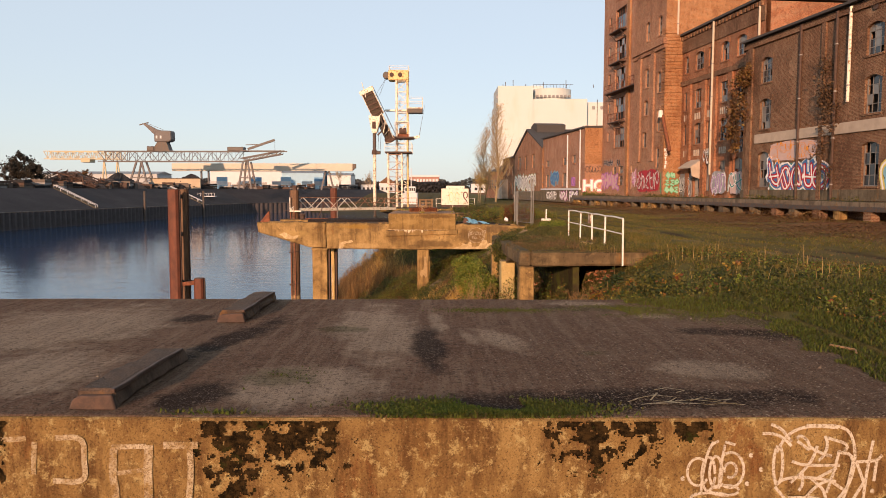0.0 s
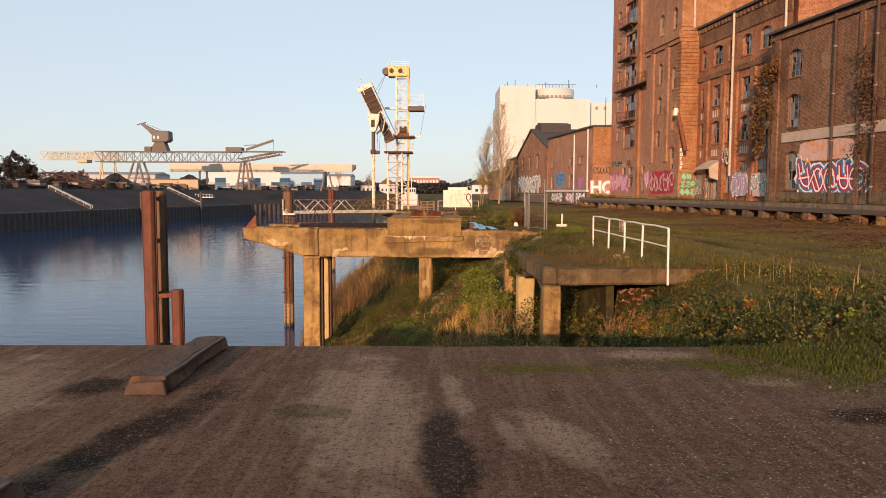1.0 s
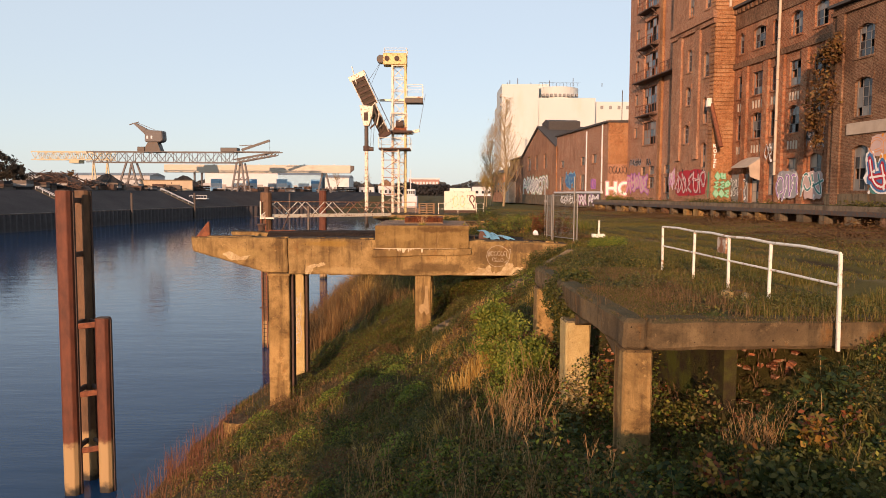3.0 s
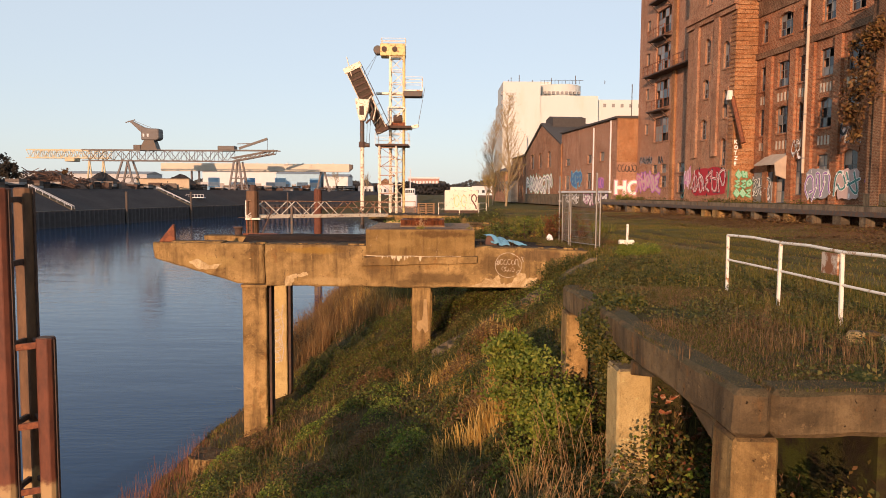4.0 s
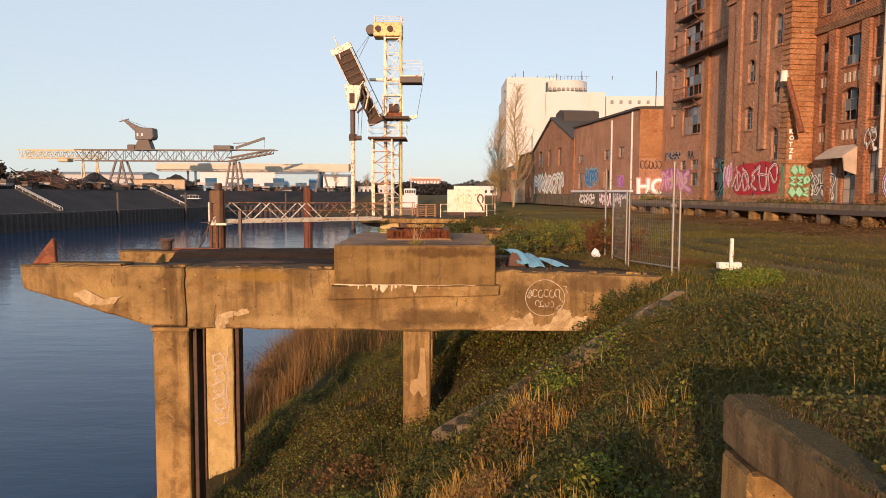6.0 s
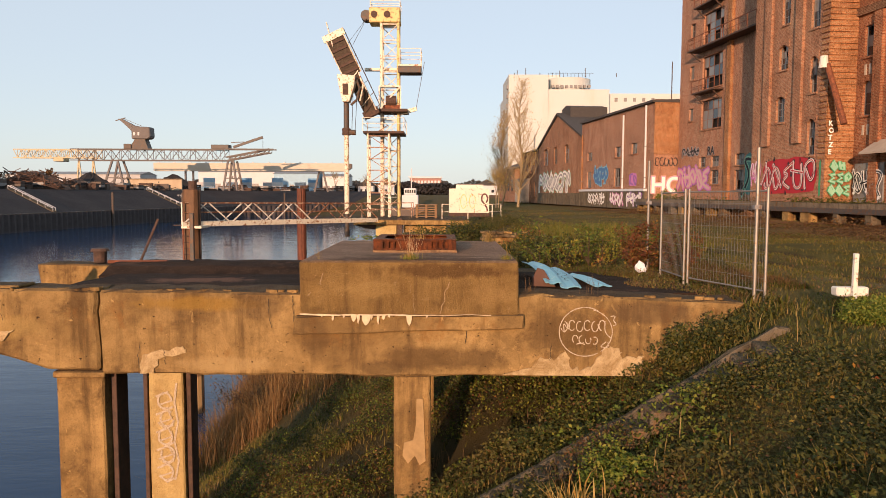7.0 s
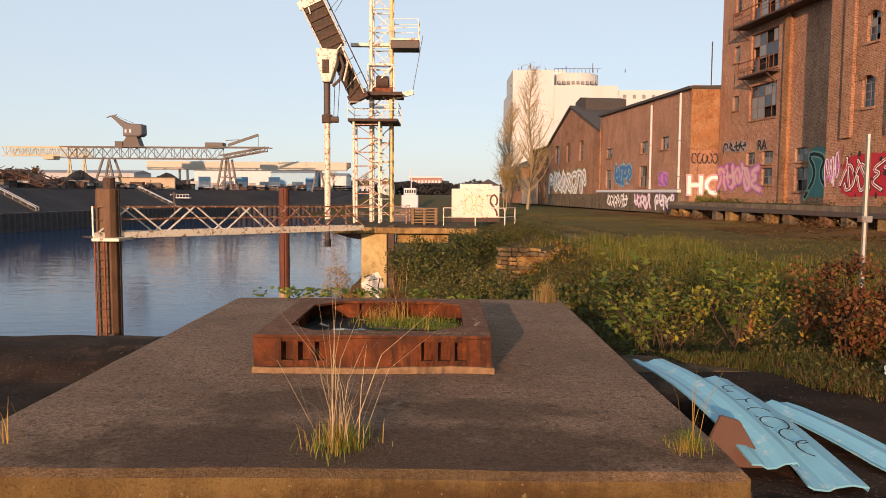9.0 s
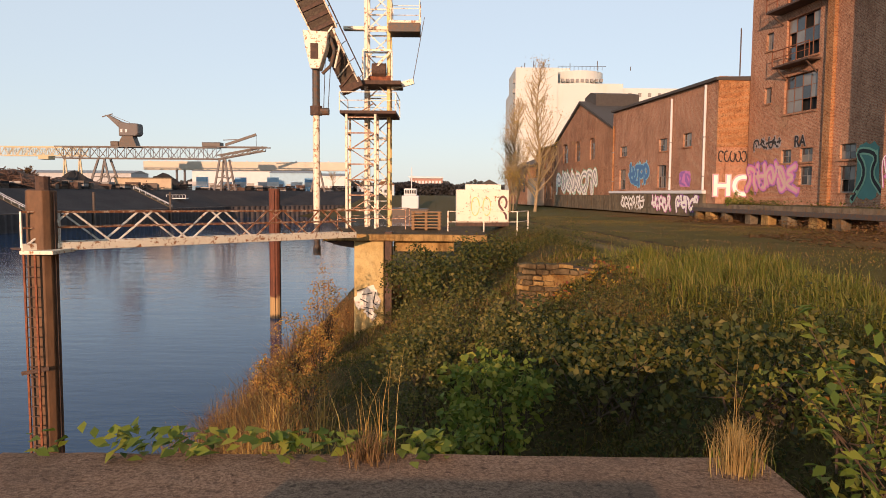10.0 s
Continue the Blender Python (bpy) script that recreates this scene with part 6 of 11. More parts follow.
    for dx in (0.5, 0.8):
        part("cable", Geo().tube((x + dx, y, 12.0), (x + dx * 0.8, y, 9.4), 0.02, 4), DARK_STEEL, root)
    part("mast_lamp", Geo().tube((-9.3, 84.0, 15.4), (-9.75, 83.9, 17.1), 0.05, 5), CREAM_PAINT, root)
    # foot rails
    guard(root, -7.3, -3.6, 84.6, 89.0, 2.9, 1.1, RAIL_RUST)
    return root


BOOM = painted("boom_paint", (0.085, 0.062, 0.04), 0.5, (0.045, 0.028, 0.018))
elevator()


def crate_and_box():
    root = thing("pallet_stack", "stack of weathered wooden pallets on the pier", "pallets")
    for k in range(6):
        z = 2.9 + k * 0.17
        part("pallet", Geo().box(-3.3 + 0.02 * (k % 2), -1.65, 84.2, 85.4, z + 0.10, z + 0.16).box(-3.25, -3.1, 84.2, 85.4, z, z + 0.1).box(-2.55, -2.4, 84.2, 85.4, z, z + 0.1).box(-1.85, -1.7, 84.2, 85.4, z, z + 0.1), WOOD_OLD, root)
    root = thing("site_container", "small white site container with a yellow and black tag", "container")
    x0, x1, y0, y1, z0, z1 = -0.7, 2.75, 93, 95.4, 2.95, 5.15
    part("body", Geo().box(x0, x1, y0, y1, z0 + 0.1, z1), painted("container_white", (0.70, 0.66, 0.56), 0.1), root, bevel=0.03)
    part("base", Geo().box(x0 - 0.03, x1 + 0.03, y0 - 0.03, y1 + 0.03, z0 - 0.2, z0 + 0.12), RUST_DARK, root)
    part("roof_rail", Geo().box(x0 + 0.6, x1 - 0.5, y0 + 0.4, y0 + 1.4, z1, z1 + 0.35), WHITE_PAINT, root, bevel=0.02)
    for x in (x0 + 0.9, x0 + 2.55):
        part("door_bar", Geo().rod((x, y0 - 0.02, z0 + 0.2), (x, y0 - 0.02, z1 - 0.1), 0.05), CREAM_PAINT, root)
    on = lambda u, v, k: (u, y0 - 0.01 - k, v)
    g = Geo()
    for cx in (0.55, 1.3):
        stroke(g, curl(cx, 4.05, 0.26, 0.6, 0, 350), 0.06, on)
    part("tag", g, painted("yellow_spray", (0.62, 0.5, 0.16), 0.02), root, "yellow sprayed letters")
    g = Geo()
    stroke(g, curl(2.35, 4.3, 0.25, 0.4, -60, 240), 0.14, on)
    stroke(g, [(2.15, 4.1), (2.55, 3.5), (2.6, 3.2)], 0.14, on)
    part("tag", g, painted("brown_spray", (0.10, 0.03, 0.03), 0.02), root, "dark sprayed scrawl")
    root = thing("guard_rail", "pale tubular guard rail at the end of the pier", "railing")
    pts = [(-1.3, 83.2), (0.6, 83.4), (2.4, 83.8), (3.2, 85.8)]
    for p in pts:
        part("post", Geo().rod((*p, 2.6), (*p, 3.95), 0.06), CREAM_PAINT, root)
    for p, q in zip(pts, pts[1:]):
        part("rail", Geo().rod((*p, 3.95), (*q, 3.95), 0.05).rod((*p, 3.4), (*q, 3.4), 0.04), CREAM_PAINT, root)


crate_and_box()


# ---- the brick buildings along the quay ----
WALL_TURN = 6.5     # degrees between the quay and the line of the buildings


def opening_wall(g, X, y0, y1, z0, z1, holes, thick=0.4):
    """A wall in the plane x = X with holes (ya, yb, za, zb) cut through it."""
    ys = sorted({y0, y1, *[h[0] for h in holes], *[h[1] for h in holes]})
    zs = sorted({z0, z1, *[h[2] for h in holes], *[h[3] for h in holes]})
    for ya, yb in zip(ys, ys[1:]):
        for za, zb in zip(zs, zs[1:]):
            cy, cz = (ya + yb) / 2, (za + zb) / 2
            if any(h[0] < cy < h[1] and h[2] < cz < h[3] for h in holes):
                continue
            g.add([(X, ya, za), (X, yb, za), (X, yb, zb), (X, ya, zb)], [(0, 3, 2, 1)])
            g.add([(X + thick, ya, za), (X + thick, yb, za), (X + thick, yb, zb), (X + thick, ya, zb)], [(0, 1, 2, 3)])
    for ya, yb, za, zb in holes:
        q = [(ya, za), (yb, za), (yb, zb), (ya, zb)]
        for (a, b), (c, d) in zip(q, q[1:] + q[:1]):
            g.add([(X, a, b), (X, c, d), (X + thick, c, d), (X + thick, a, b)], [(0, 1, 2, 3)])


def wall_mesh(name, geo, material):
    me = bpy.data.meshes.new(name)
    me.from_pydata(geo.v, [], geo.f)
    me.materials.append(material)
    return me


def window(root, X, hole, nx, nz, arch=False, pane=None, frame=None, broken=0, sill=True, brick=None):
    """A recessed window: frame, glazing bars, panes (some gone), a sill and a flat brick arch."""
    ya, yb, za, zb = hole
    x = X + 0.16
    w = 0.07
    g = Geo()
    g.box(x, x + 0.07, ya, ya + w, za, zb).box(x, x + 0.07, yb - w, yb, za, zb).box(x, x + 0.07, ya + w, yb - w, za, za + w).box(x, x + 0.07, ya + w, yb - w, zb - w, zb)
    win = part("window", g, frame or FRAME_GREY, root)
    rng = random.Random(int(ya * 131 + za * 17))
    for i in range(1, nx):
        y = ya + (yb - ya) * i / nx
        part("bar", Geo().box(x + 0.01, x + 0.05, y - 0.025, y + 0.025, za + w, zb - w), frame or FRAME_GREY, win)
    for i in range(1, nz):
        z = za + (zb - za) * i / nz
        part("bar", Geo().box(x + 0.012, x + 0.048, ya + w, yb - w, z - 0.022, z + 0.022), frame or FRAME_GREY, win)
    for i in range(nx):
        for j in range(nz):
            if rng.random() < broken:
                continue
            a, b = ya + (yb - ya) * i / nx, ya + (yb - ya) * (i + 1) / nx
            c, d = za + (zb - za) * j / nz, za + (zb - za) * (j + 1) / nz
            t = rng.uniform(-0.012, 0.012)
            m = rng.choice(pane or (GLASS_DARK, GLASS_DARK, GLASS_PALE))
            part("pane", Geo().add([(x + 0.03 + t, a, c), (x + 0.03 - t, b, c), (x + 0.03 - t, b, d), (x + 0.03 + t, a, d)], [(0, 3, 2, 1)]), m, win)
    # black sheet standing in for the unlit inside, just before the solid core
    part("black_backing", Geo().add([(X + 0.39, ya, za), (X + 0.39, yb, za), (X + 0.39, yb, zb), (X + 0.39, ya, zb)], [(0, 3, 2, 1)]), BLACK, win)
    if sill:
        part("sill", Geo().box(X - 0.08, X + 0.14, ya - 0.1, yb + 0.1, za - 0.12, za), brick or BRICK_BROWN, win)
    if arch:
        n = 7
        c = (ya + yb) / 2
        pts = [(ya - 0.02, zb + 0.02)]
        inner = [(ya + (yb - ya) * k / n, zb - 0.22 * (abs(2 * k / n - 1) ** 2)) for k in range(n + 1)]
        head = [(yb + 0.2, zb + 0.16), (yb + 0.12, zb + 0.24), (c, zb + 0.34), (ya - 0.12, zb + 0.24), (ya - 0.2, zb + 0.16), (ya - 0.12, zb - 0.2)]
        part("arch", Geo().prism(inner + [(yb + 0.12, zb - 0.2)] + head, X - 0.05, X + 0.2, "x"), brick or BRICK_BROWN, win)
    return win


FRAME_GREY = plain("window_frame", (0.16, 0.15, 0.14), 0.7)
FRAME_RUST = plain("window_frame_rusty", (0.16, 0.07, 0.04), 0.8)


def downpipe(root, X, y, z0, z1, m=None):
    p = part("downpipe", Geo().tube((X - 0.14, y, z0), (X - 0.14, y, z1), 0.10, 8), m or STONE, root, "pale drainpipe")
    for k in range(int((z1 - z0) / 3)):
        part("clip", Geo().tube((X - 0.14, y, z0 + 1 + 3 * k), (X - 0.14, y, z0 + 1.08 + 3 * k), 0.13, 8), GREY_STEEL, p)


def building_root(name, label):
    return thing(name, label, "building", rz=WALL_TURN)


def near_mill():
    root = building_root("warehouse", "long dark brown brick warehouse with arched windows and graffiti")
    X, y0, y1, zt = 30.0, -5.0, 55.5, 16.5
    cols = [(51.6, 53.1), (39.7, 41.2), (33.5, 35.0), (27.0, 28.5)]
    holes = []
    for a, b in cols:
        holes += [(a, b, 13.1, 15.0), (a, b, 9.6, 11.9), (a, b, 5.2, 7.9)]
    g = Geo()
    opening_wall(g, X, y0, y1, 3.2, zt, holes)
    g.box(X + 0.4, X + 18, y0, y1, 3.2, zt - 0.3)
    g.add([(X, y0, 3.2), (X + 0.4, y0, 3.2), (X + 0.4, y0, zt), (X, y0, zt)], [(0, 1, 2, 3)])
    g.add([(X, y1, 3.2), (X + 0.4, y1, 3.2), (X + 0.4, y1, zt), (X, y1, zt)], [(3, 2, 1, 0)])
    part("wall", wall_mesh("wall", g, BRICK_BROWN), None, root)
    for h in holes:
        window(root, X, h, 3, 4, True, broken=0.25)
    part("eave", Geo().prism([(X - 0.35, zt + 0.05), (X - 0.35, zt + 0.22), (X + 18, zt + 0.9), (X + 18, zt)], y0, y1 + 0.1), ROOF, root, "dark roof edge")
    part("cornice", Geo().box(X - 0.16, X + 0.01, y0, y1, zt - 0.5, zt - 0.25), BRICK_BROWN, root)
    part("stone_band", Geo().box(X - 0.12, X + 0.01, y0, 53.6, 8.55, 9.25), PLASTER, root, "pale plaster band", bevel=0.02)
    part("panel_border", Geo().box(X - 0.09, X + 0.01, y0, y1, 4.3, 5.0), CONCRETE_GREY, root)
    downpipe(root, X, 42.6, 10.5, 16.4, CREAM_PAINT)
    downpipe(root, X, 47.8, 4.3, 16.4, RUST_DARK)
    downpipe(root, X, 43.9, 4.3, 16.4, RUST_DARK)
    for a, b in ((54.2, 54.9), (45.1, 45.5)):
        part("pilaster", Geo().box(X - 0.14, X + 0.01, a, b, 4.3, zt - 0.5), BRICK_BROWN, root)
    part("vent", Geo().tube((X - 0.1, 40.4, 16.0), (X + 0.1, 40.4, 16.0), 0.3, 14), RUST_DARK, root)
    return root


def middle_mill():
    root = building_root("mill", "red brick mill with rows of broken arched windows and pilasters")
    X, y0, y1, zt = 31.6, 55.5, 70.7, 20.2
    cols = [(58.4, 59.9, 2), (61.3, 62.7, 2), (64.4, 65.1, 1), (66.1, 67.8, 3), (69.3, 70.1, 1)]
    holes = []
    for a, b, n in cols:
        for za, zb in ((16.4, 18.1), (12.8, 14.6), (9.4, 11.4)):
            holes.append((a, b, za, zb))
    doors = [(58.5, 60.0, 4.9, 7.8), (61.5, 62.6, 5.4, 7.6), (64.3, 65.2, 4.9, 7.4), (66.2, 67.6, 4.3, 6.9)]
    g = Geo()
    opening_wall(g, X, y0, y1, 3.2, zt, holes + doors)
    g.box(X + 0.4, X + 18, y0, y1, 3.2, zt - 0.2)
    part("wall", wall_mesh("wall", g, BRICK_RED), None, root)
    for a, b, n in cols:
        for za, zb in ((16.4, 18.1), (12.8, 14.6), (9.4, 11.4)):
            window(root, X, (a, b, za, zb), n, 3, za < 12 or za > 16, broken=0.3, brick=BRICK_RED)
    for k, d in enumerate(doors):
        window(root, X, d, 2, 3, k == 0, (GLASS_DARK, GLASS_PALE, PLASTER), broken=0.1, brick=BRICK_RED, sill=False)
    for y in (57.6, 60.6, 63.5, 65.6, 68.7):
        part("pilaster", Geo().box(X - 0.22, X + 0.01, y - 0.35, y + 0.35, 4.3, 15.2), BRICK_RED, root)
    part("string_course", Geo().box(X - 0.18, X + 0.01, y0, y1, 15.25, 15.7), BRICK_BROWN, root)
    part("upper_wall_face", Geo().box(X - 0.10, X + 0.005, y0, y1, 18.5, 19.7), BRICK_BROWN, root)
    # pairs of pale slots under the windows
    for a, b, n in cols:
        for z in (11.75, 8.25):
            k = max(2, int((b - a) / 0.35))
            for i in range(k):
                y = a + (b - a) * (i + 0.5) / k
                part("slot", Geo().box(X - 0.03, X + 0.02, y - 0.09, y + 0.09, z, z + 0.6), STONE, root)
    for k in range(24):
        y = y0 + 0.4 + k * 0.63
        part("corbel", Geo().box(X - 0.24, X + 0.01, y, y + 0.3, zt - 0.45, zt - 0.1), BRICK_BROWN, root)
    part("eave", Geo().prism([(X - 0.4, zt), (X - 0.4, zt + 0.2), (X + 18, zt + 0.6), (X + 18, zt)], y0, y1), ROOF, root, "dark roof edge")
    downpipe(root, X - 0.15, 63.75, 6.4, 20.2, STONE)
    downpipe(root, X, 56.2, 15, 20.0, STONE)
    # awning over the loading door
    part("awning", Geo().prism([(X, 7.9), (X - 1.15, 7.15), (X - 1.15, 7.05), (X, 7.75)], 65.9, 68.6), PLASTER, root, "pale sloping awning")
    part("awning_side", Geo().prism([(X - 0.1, 7.8), (X - 1.1, 7.1), (X - 1.0, 6.3), (X - 0.1, 6.0)], 65.85, 65.95), PLASTER, root)
    part("loading_door", Geo().box(X - 0.08, X + 0.01, 67.9, 70.4, 4.3, 6.6), GREY_STEEL, root, "tagged grey loading door", bevel=0.01)
    return root


def tall_mill():
    root = building_root("tall_mill", "very tall red brick mill tower with corbelled bays and balconies")
    zt = 40.0
    # projecting bay
    X = 29.8
    holes = [(74.9, 75.8, 15.8, 17.8), (71.7, 72.6, 14.9, 17.0), (75.0, 76.0, 12.9, 14.5), (71.8, 72.5, 11.0, 13.2), (75.2, 76.2, 9.5, 11.2), (71.8, 72.6, 7.2, 9.4),
             (74.8, 75.8, 20.6, 22.6), (71.7, 72.6, 20.6, 22.6), (74.8, 75.8, 25, 27), (71.7, 72.6, 25, 27)]
    g = Geo()
    opening_wall(g, X, 70.7, 79.1, 3.2, zt, holes)
    part("bay_wall", wall_mesh("bay_wall", g, BRICK), None, root)
    g = Geo().box(X + 0.4, X + 24, 70.7, 79.1, 3.2, zt)
    g.add([(X, 70.7, 3.2), (X + 0.4, 70.7, 3.2), (X + 0.4, 70.7, zt), (X, 70.7, zt)], [(0, 1, 2, 3)])
    g.add([(X, 79.1, 3.2), (X + 0.4, 79.1, 3.2), (X + 0.4, 79.1, zt), (X, 79.1, zt)], [(3, 2, 1, 0)])
    # turned to the sun; the orange brick colour carries that light
    part("side_wall", wall_mesh("side_wall", g, BRICK_SUN_ORANGE), None, root, "brick side wall with the sunlight put into its orange colour")
    for h in holes:
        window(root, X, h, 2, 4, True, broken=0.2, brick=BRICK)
    # rusticated corner: courses stand out
    for k in range(42):
        z = 6.9 + k * 0.34
        part("quoin_course", Geo().box(X - 0.05, X + 1.75, 70.62, 70.72, z, z + 0.19), BRICK_SUN_ORANGE, root)
    for k in range(42):
        z = 6.9 + k * 0.34
        part("quoin_course", Geo().box(X - 0.07, X + 0.01, 70.62, 71.35, z, z + 0.19), BRICK_SUN_ORANGE, root)
    for y in (73.6, 77.2):
        part("pilaster", Geo().box(X - 0.2, X + 0.01, y - 0.4, y + 0.4, 8.0, 19.4), BRICK, root)
    part("cornice", Geo().box(X - 0.35, X + 0.01, 70.5, 79.1, 19.5, 20.1), BRICK, root)
    part("cornice", Geo().box(X - 0.2, X + 0.01, 70.6, 79.1, 19.1, 19.5), BRICK, root)
    # leaning lamp tube with a pale head
    lamp_arm = part("chute", Geo().tube((X - 0.3, 70.4, 12.4), (X - 0.1, 68.9, 8.8), 0.18, 8), RUST, root, "rusty slanting chute")
    part("lamp_head", Geo().tube((X - 0.45, 70.5, 12.2), (X - 0.45, 70.5, 12.9), 0.28, 10, 0.2), WHITE_PAINT, lamp_arm, "pale lamp head")
    # set-back part with wide windows
    X = 32.3
    big = [(88.7, 92.4, za, zb) for za, zb in ((10.4, 12.9), (13.9, 16.7), (17.8, 20.4), (21.4, 24.0), (25.2, 27.8), (29, 31.6))]
    small = [(94.0, 94.9, za, zb) for za, zb in ((11.4, 12.5), (15.1, 16.3), (18.8, 20.1), (22.4, 23.6), (26.2, 27.4))]
    low = [(84.7, 86.2, 7.1, 8.0), (84.7, 86.2, 5.1, 6.7), (88.9, 90.3, 5.6, 6.8), (88.9, 90.3, 7.1, 8.0), (91.3, 92.5, 7.1, 8.0)]
    g = Geo()
    opening_wall(g, X, 79.1, 96.9, 3.2, zt, big + small + low)
    g.box(X + 0.4, X + 22, 79.1, 96.9, 3.2, zt)
    g.add([(X, 96.9, 3.2), (X + 0.4, 96.9, 3.2), (X + 0.4, 96.9, zt), (X, 96.9, zt)], [(3, 2, 1, 0)])
    part("wall", wall_mesh("wall", g, BRICK_ROSE), None, root)
    for h in big:
        window(root, X, h, 4, 3, False, (GLASS_DARK, GLASS_PALE, GLASS_PALE), FRAME_RUST, 0.2, brick=BRICK)
    for h in small + low:
        window(root, X, h, 2, 2, False, broken=0.1, brick=BRICK)
    part("pilaster", Geo().box(X - 0.25, X + 0.01, 86.9, 87.6, 4.3, zt), BRICK_SUN_ORANGE, root)
    # catwalk and balconies
    for z, a, b, d in ((17.35, 79.2, 93.2, 1.1), (13.6, 88.4, 92.6, 0.9), (21.0, 88.4, 92.6, 0.9), (24.9, 88.4, 92.6, 0.9)):
        ob = part("balcony", Geo().box(X - d, X + 0.01, a, b, z - 0.14, z), RUST_DARK, root, "rusty balcony slab", bevel=0.02)
        for k in range(int((b - a) / 1.2) + 1):
            y = a + (b - a) * k / int((b - a) / 1.2)
            part("baluster", Geo().rod((X - d + 0.05, y, z), (X - d + 0.05, y, z + 1.0), 0.05), RUST, ob)
        part("handrail", Geo().rod((X - d + 0.05, a, z + 1.0), (X - d + 0.05, b, z + 1.0), 0.06).rod((X - d + 0.05, a, z + 0.5), (X - d + 0.05, b, z + 0.5), 0.04), RUST, ob)
        for y in (a + 0.4, b - 0.4):
            part("bracket", Geo().rod((X - d + 0.1, y, z - 0.14), (X, y, z - 0.9), 0.08), RUST_DARK, ob)
    part("roof_edge", Geo().box(29.3, 55, 70.4, 97.1, zt, zt + 0.4), ROOF, root)
    downpipe(root, 29.8 + 1.3, 70.55, 20.4, 40, STONE)
    part("lightning_rod", Geo().tube((31.6, 97.2, 13.6), (31.6, 97.2, 17.2), 0.05, 5), DARK_STEEL, root)
    return root


def shed_hall():
    root = building_root("brick_hall", "low brick hall with barred windows and white drainpipes")
    X, y0, y1, zt = 30.0, 97.2, 120.2, 13.4
    holes = [(101.5, 103.1, 8.8, 9.9), (106.3, 108.0, 8.7, 9.8), (116.0, 117.9, 8.7, 9.7), (106.3, 108.2, 5.5, 7.5), (116.2, 118.0, 5.4, 7.4)]
    g = Geo()
    opening_wall(g, X, y0, y1, 3.2, zt, holes)
    g.add([(X, y0, 3.2), (X + 2.6, y0, 3.2), (X + 2.6, y0, zt + 0.3), (X, y0, zt + 0.3)], [(0, 1, 2, 3)])
    g.box(X + 0.4, X + 20, y0 + 0.01, y1, 3.2, zt - 0.1)
    part("wall", wall_mesh("wall", g, BRICK_ROSE), None, root)
    for h in holes:
        window(root, X, h, 4, 2, False, broken=0.05, brick=BRICK_RED)
    part("eave", Geo().prism([(X - 0.3, zt), (X - 0.3, zt + 0.22), (X + 20, zt + 1.0), (X + 20, zt)], y0 - 0.15, y1), ROOF, root, "thin dark roof edge")
    # thin facing over the end wall, coloured as the sun lights it
    part("end_wall_face", Geo().box(X - 0.03, X + 2.5, y0 - 0.06, y0, 8.5, zt), BRICK_SUN_ORANGE, root, "end wall facing with the sunlight put into its orange colour")
    downpipe(root, X, 99.0, 5.3, 13.3, WHITE_WALL)
    downpipe(root, X, 105.2, 5.3, 13.0, WHITE_WALL)
    downpipe(root, X, 119.6, 5.2, 12.0, BRICK_SUN_ORANGE)
    part("plinth_ledge", Geo().box(X - 0.35, X + 0.01, y0 + 1.5, y1, 5.0, 5.25), WHITE_WALL, root, "white ledge", bevel=0.02)
    part("plinth_wall", Geo().box(X - 0.25, X + 0.01, y0 + 1.5, y1, 3.2, 5.0), CONCRETE_GREY, root)
    return root


def gable_hall():
    root = building_root("gabled_hall", "brick hall with a low gable and a dark roof")
    X, y0, y1, ze, zp = 30.3, 120.4, 144.0, 11.6, 15.7
    yc = 133.0
    holes = [(127.2, 129.0, 8.9, 11.4), (133.0, 134.8, 8.9, 11.4), (138.2, 140.4, 8.9, 11.4)]
    g = Geo()
    opening_wall(g, X, y0, y1, 3.2, ze, holes)
    g.add([(X, y0, ze), (X, y1, ze), (X, yc, zp)], [(0, 2, 1)])
    g.box(X + 0.4, X + 24, y0, y1, 3.2, ze)
    g.add([(X, y0, 3.2), (X + 0.4, y0, 3.2), (X + 0.4, y0, ze), (X, y0, ze)], [(0, 1, 2, 3)])
    part("wall", wall_mesh("wall", g, BRICK), None, root)
    for h in holes:
        window(root, X, h, 2, 4, True, (GLASS_DARK, BRICK_BROWN), broken=0.1, brick=BRICK)
    part("roof", Geo().prism([(y0 - 0.3, ze), (yc, zp + 0.15), (y1 + 0.3, ze), (y1 + 0.3, ze + 0.25), (yc, zp + 0.45), (y0 - 0.3, ze + 0.25)], X - 0.2, X + 15, "x"), ROOF, root)
    part("ridge_vent", Geo().prism([(yc - 2.2, zp - 0.4), (yc + 2.2, zp - 0.4), (yc + 2.2, zp + 1.1), (yc, zp + 1.5), (yc - 2.2, zp + 1.1)], X + 1.2, X + 6.5, "x"), ROOF, root)
    part("plinth_wall", Geo().box(X - 0.2, X + 0.01, y0, y1, 3.2, 4.8), CONCRETE_GREY, root)
    return root


